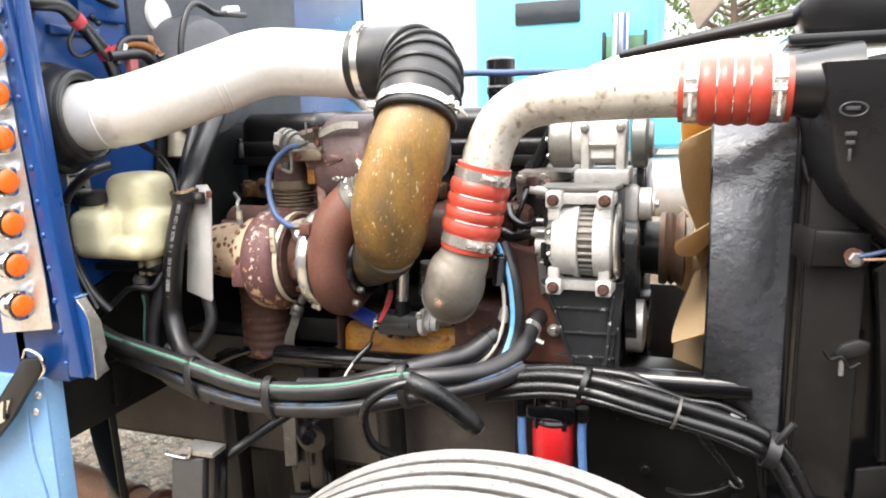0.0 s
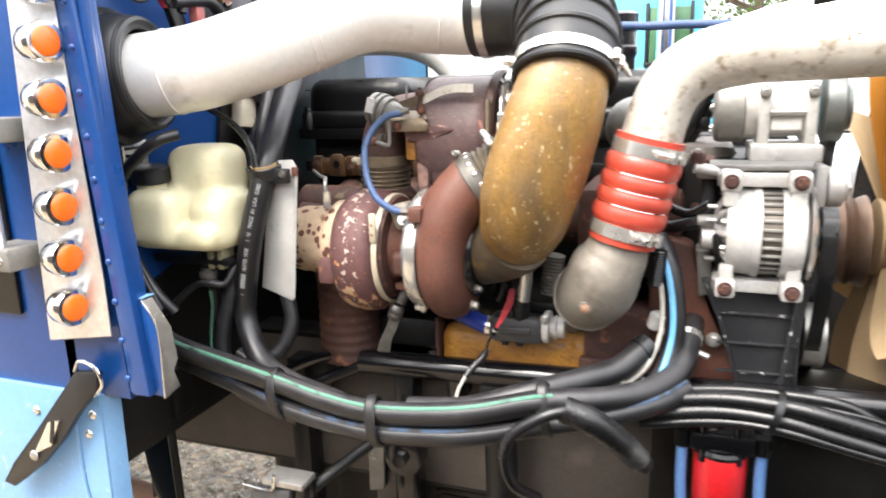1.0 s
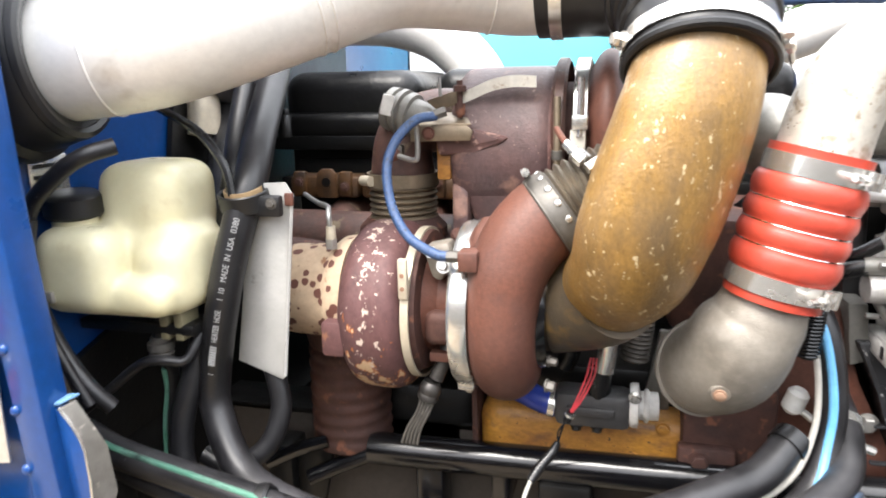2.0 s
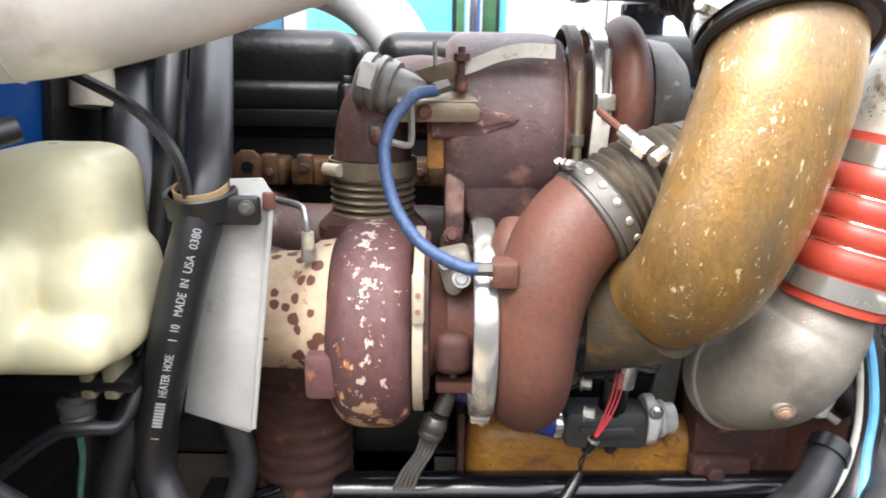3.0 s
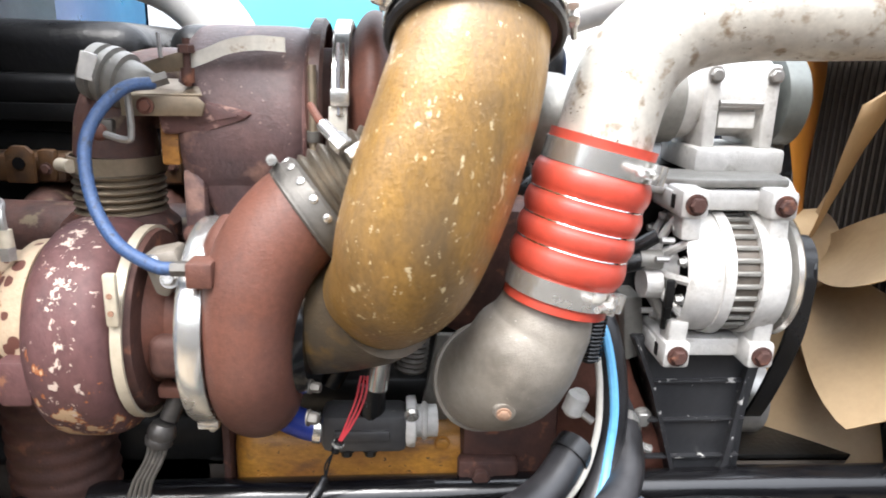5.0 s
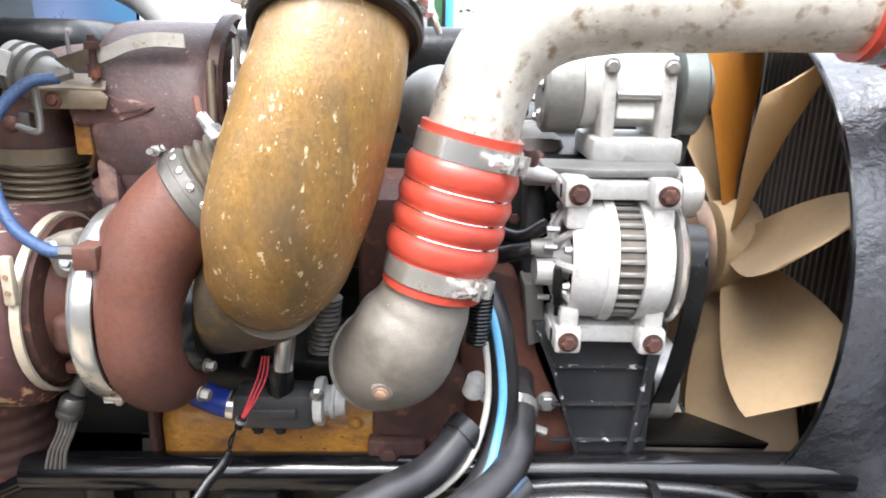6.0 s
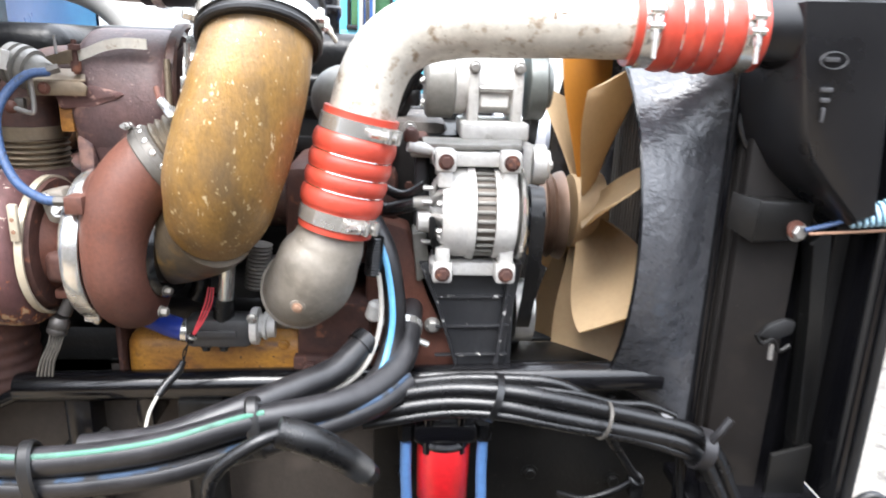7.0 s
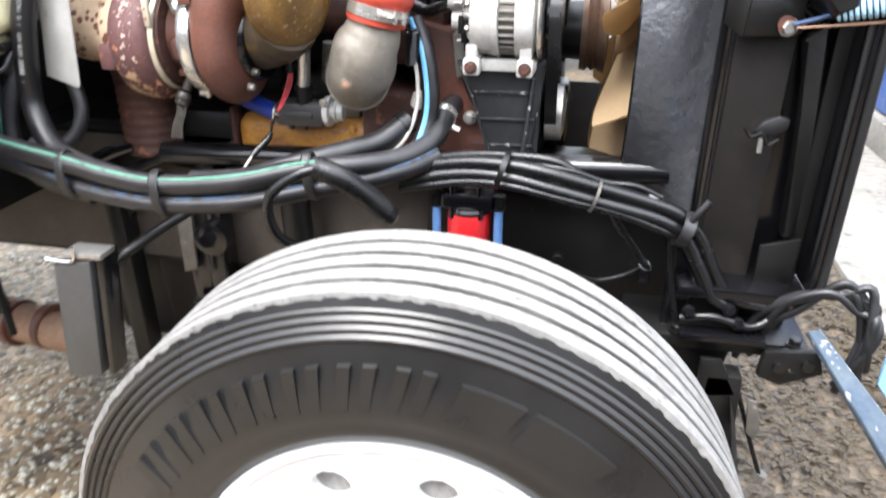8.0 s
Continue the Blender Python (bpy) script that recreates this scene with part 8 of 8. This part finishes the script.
for a0, a1, r0, r1 in MARKS:
    b = bmesh.new()
    rows = []
    for i in range(6):
        a = radians(a0 + (a1 - a0) * i / 5)
        rows.append([b.verts.new((WX + r * math.sin(a + lean), WY + y, WZ + r * math.cos(a + lean))) for r, y, lean in ((r0, -0.0385, 0), (r1, -0.034, 0.03), (r1, -0.025, 0.03), (r0, -0.03, 0))])
    for p, q in zip(rows, rows[1:]):
        for k in range(4):
            b.faces.new((p[k], p[(k + 1) % 4], q[(k + 1) % 4], q[k]))
    b.faces.new(rows[0])
    b.faces.new(rows[-1])
    part("sidewall_mark", b, TYRE, tyre)
b = bmesh.new()
N = 10
for s in range(N):
    a0 = 2 * math.pi * s / N + 0.262
    m = 6
    outer = []
    aw = 2 * math.pi / N
    for i in range(m + 1):
        outer.append((a0 - aw / 2 + aw * i / m, 0.285))
    for i in range(1, m):
        outer.append((a0 + aw / 2, 0.285 - 0.125 * i / m))
    for i in range(m + 1):
        outer.append((a0 + aw / 2 - aw * i / m, 0.16))
    for i in range(1, m):
        outer.append((a0 - aw / 2, 0.16 + 0.125 * i / m))
    cx, cz = 0.236 * math.sin(a0), 0.236 * math.cos(a0)
    ov, iv, dv = [], [], []
    for a, r in outer:
        x, z = r * math.sin(a), r * math.cos(a)
        d = Vector((x - cx, z - cz)).normalized() * 0.03
        ov.append(b.verts.new((WX + x, WY - 0.018 - 0.1 * (0.285 - r), WZ + z)))
        iv.append(b.verts.new((WX + cx + d.x, WY - 0.022, WZ + cz + d.y)))
        dv.append(b.verts.new((WX + cx + d.x, WY + 0.01, WZ + cz + d.y)))
    for k in range(len(ov)):
        j = (k + 1) % len(ov)
        b.faces.new((ov[k], ov[j], iv[j], iv[k]))
        b.faces.new((iv[k], iv[j], dv[j], dv[k]))
bmesh.ops.remove_doubles(b, verts=b.verts[:], dist=0.0005)
rim = part("rim", b, WHEELALU, wh, "bright aluminium rim")
part("rim_lip", lathe([(-0.012, 0.28), (-0.02, 0.288), (-0.03, 0.297), (-0.032, 0.302), (-0.028, 0.306), (-0.016, 0.304), (0.0, 0.295)], (WX, WY, WZ), A_, 96, closed=True), WHEELALU, rim)
part("hub", lathe([(-0.02, 0.17), (-0.03, 0.15), (-0.06, 0.1), (-0.1, 0.09), (-0.11, 0.0)], (WX, WY, WZ), A_, 40), WHEELALU, rim)
# the wheel is steered a little
spin = Matrix.Translation((WX, WY, WZ))
wh.matrix_world = spin @ pose(0, 0, 0, -1.5, 0, 1.7) @ spin.inverted() @ Matrix.Translation((WX, WY, 0))

# ---- background: neighbour truck, trees ----
bt_ = thing("blue_truck", (-1.2, 7.6, 0), "cyan sleeper truck parked across the yard", "truck")
part("sleeper", block((-1.93, 7.0, 0.9), (-0.2, 9.2, 2.75), 0.12, seg=4), CYAN, bt_)
part("fairing", block((-0.45, 7.02, 1.08), (0.14, 9.1, 1.5), 0.06, seg=3), CYAN, bt_)
part("door", block((-1.4, 6.985, 1.0), (-0.22, 7.01, 1.62), 0.01), CYAN, bt_)
part("side_window", block((-1.5, 6.98, 2.27), (-0.88, 7.01, 2.48), 0.03), DARKGLASS, bt_, "dark rounded window")
# dark glass with a green reflection painted into its two colours
reflection_glass = surface("green_reflection_glass", (0.03, 0.09, 0.045), (0.09, 0.2, 0.1), rough=0.12, stain=4, mix=1.4, bump=0)
win = part("door_window", block((-0.64, 6.968, 1.66), (-0.29, 6.99, 2.12), 0.03), reflection_glass, bt_, "cab window with green reflections painted in")
for x in (-0.66, -0.29):
    part("window_post", block((x - 0.014, 6.955, 1.62), (x + 0.014, 7.0, 2.16), 0.006), RUBBER, win)
part("window_sill", block((-0.68, 6.95, 1.62), (-0.27, 7.0, 1.66), 0.006), RUBBER, win)
# polished drum added to mirror the sky where the ground is bright
part("fuel_tank", lathe([(0, 0.0), (0.0, 0.25), (0.05, 0.3), (1.75, 0.3), (1.8, 0.25), (1.8, 0.0)], (-0.6, 7.2, 0.72), (1, 0, 0), 32), POLISHED, bt_)
part("chassis", block((-2.0, 7.6, 0.6), (3.8, 8.6, 0.85), 0.02), BLACKMATT, bt_)
part("chimney_pipe", tube([(-0.5, 6.85, 0.8), (-0.5, 6.85, 2.3)], 0.08, 20), CHROME, bt_)
for x in (2.1, 3.3):
    w = part("wheel", lathe([(0, 0.2), (0, 0.42), (0.02, 0.5), (0.24, 0.5), (0.26, 0.42)], (x, 6.95, 0.5), (0, 1, 0), 40), TYRE, bt_)
    part("rim", lathe([(-0.01, 0.0), (-0.01, 0.28), (0.02, 0.3)], (x, 6.95, 0.5), (0, 1, 0), 32), WHEELALU, w)
fb = thing("blue_container", (4.2, 4.9, 0.0), "weathered blue metal container on a pale concrete base", "container")
blue_panel = surface("bright_blue_panel", (0.015, 0.055, 0.24), (0.045, 0.13, 0.36), rough=0.45, stain=3, mix=1.3, bump=0.05, chips=(0.4, 0.42, 0.42), chip_scale=9, chip_at=0.62, chip_soft=0.1)
part("body", block((2.02, 3.85, 0.22), (7.4, 6.2, 2.7), 0.03), blue_panel, fb)
part("base", block((1.96, 3.8, 0.0), (7.45, 6.25, 0.215), 0.01), CONCRETE, fb)
for k in range(12):
    part("rib", block((2.15 + 0.42 * k, 3.835, 0.24), (2.27 + 0.42 * k, 3.852, 2.66), 0.004), blue_panel, fb)
wt = thing("white_trailer", (2.2, 12.0, 0.0), "plain white box trailer parked beyond the cyan truck", "trailer")
part("box", block((0.25, 11.4, 0.75), (6.4, 13.6, 2.36), 0.05), DIRTYWHITE, wt)
part("underframe", block((0.4, 11.6, 0.55), (6.2, 13.4, 0.745), 0.02), BLACKMATT, wt)
for x in (1.2, 5.2):
    part("wheel", lathe([(0, 0.15), (0, 0.33), (0.02, 0.38), (0.2, 0.38), (0.22, 0.33)], (x, 11.45, 0.38), (0, 1, 0), 32), TYRE, wt)
for x in (1.6, 3.2, 4.8):
    part("panel_seam", block((x - 0.02, 11.388, 0.8), (x + 0.02, 11.402, 2.3), 0.003), DULLGREY, wt)
ac = thing("air_cleaner", (-1.45, 4.9, 0.9), "slim black canister standing beyond the engine", "canister")
part("can", lathe([(0, 0.036), (0.5, 0.036), (0.51, 0.041), (0.525, 0.041), (0.53, 0.037), (0.56, 0.037), (0.565, 0.041), (0.6, 0.041), (0.607, 0.03), (0.607, 0.0)], (-0.388, 2.1, 1.055), (0, 0, 1), 32), BLACK, ac)
lx = thing("blue_air_line", (-0.3, 1.8, 1.6), "blue air line crossing above the engine", "air line")
part("line", tube([(-0.46, 1.8, 1.605), (-0.383, 1.8, 1.609), (-0.3, 1.8, 1.605), (-0.238, 1.8, 1.605), (-0.16, 1.8, 1.602), (0.0, 1.86, 1.6)], 0.0085, 10), BLUELINE, lx)
fp = thing("far_intake_pipe", (-0.2, 2.2, 1.5), "pale pipe and fittings on the far side of the engine", "pipe")
part("pipe", tube([(-1.21, 2.34, 1.66), (-1.05, 2.33, 1.65), (-0.93, 2.32, 1.61), (-0.85, 2.31, 1.54), (-0.81, 2.3, 1.47)], 0.06, 24), SILVER, fp)
part("front_pipe", tube([(-0.2, 2.3, 1.57), (-0.05, 2.28, 1.62), (0.1, 2.25, 1.64), (0.3, 2.2, 1.6)], 0.05, 24), SILVER, fp)



def tree(x, y, h, seed):
    r = random.Random(seed)
    t = thing("tree", (x, y, 0), "leafy green tree at the edge of the yard", "tree", "trees behind the yard")
    b = tube([(x, y, -0.1), (x + r.uniform(-0.2, 0.2), y, h * 0.35), (x + r.uniform(-0.4, 0.4), y, h * 0.75)], [0.22, 0.15, 0.05], 10)
    ends = []
    for k in range(14):
        a, z0 = r.uniform(0, 6.28), h * r.uniform(0.25, 0.6)
        L = h * r.uniform(0.2, 0.4)
        e = (x + L * math.cos(a), y + L * math.sin(a), z0 + L * r.uniform(0.3, 0.9))
        tube([(x, y, z0), (x + 0.5 * L * math.cos(a), y + 0.5 * L * math.sin(a), z0 + 0.25 * L), e], [0.06, 0.035, 0.012], 6, 3, b)
        ends.append(e)
    part("trunk", b, BARK, t)
    vs, fs = [], []
    for k in range(3200):
        e = r.choice(ends)
        q = h * 0.16
        c = Vector((e[0] + r.gauss(0, q), e[1] + r.gauss(0, q), e[2] + r.gauss(0, q * 0.8)))
        d = Vector((r.uniform(-1, 1), r.uniform(-1, 1), r.uniform(-1, 1))).normalized() * r.uniform(0.06, 0.13)
        w = d.cross(Vector((r.uniform(-1, 1), r.uniform(-1, 1), r.uniform(-1, 1)))).normalized() * 0.05
        i = len(vs)
        vs += [c - d, c + w, c + d, c - w]
        fs.append((i, i + 1, i + 2, i + 3))
    me = bpy.data.meshes.new("crown")
    me.from_pydata([v - Vector((x, y, 0)) for v in vs], [], fs)
    me.materials.append(LEAF)
    o = new("crown", me)
    o.parent = t
    BASE[o.name] = BASE[t.name]


for k, (x, y, h) in enumerate(((1.2, 21, 6.5), (4.6, 24, 7.5), (8.5, 20, 6))):
    tree(x, y, h, 30 + k)
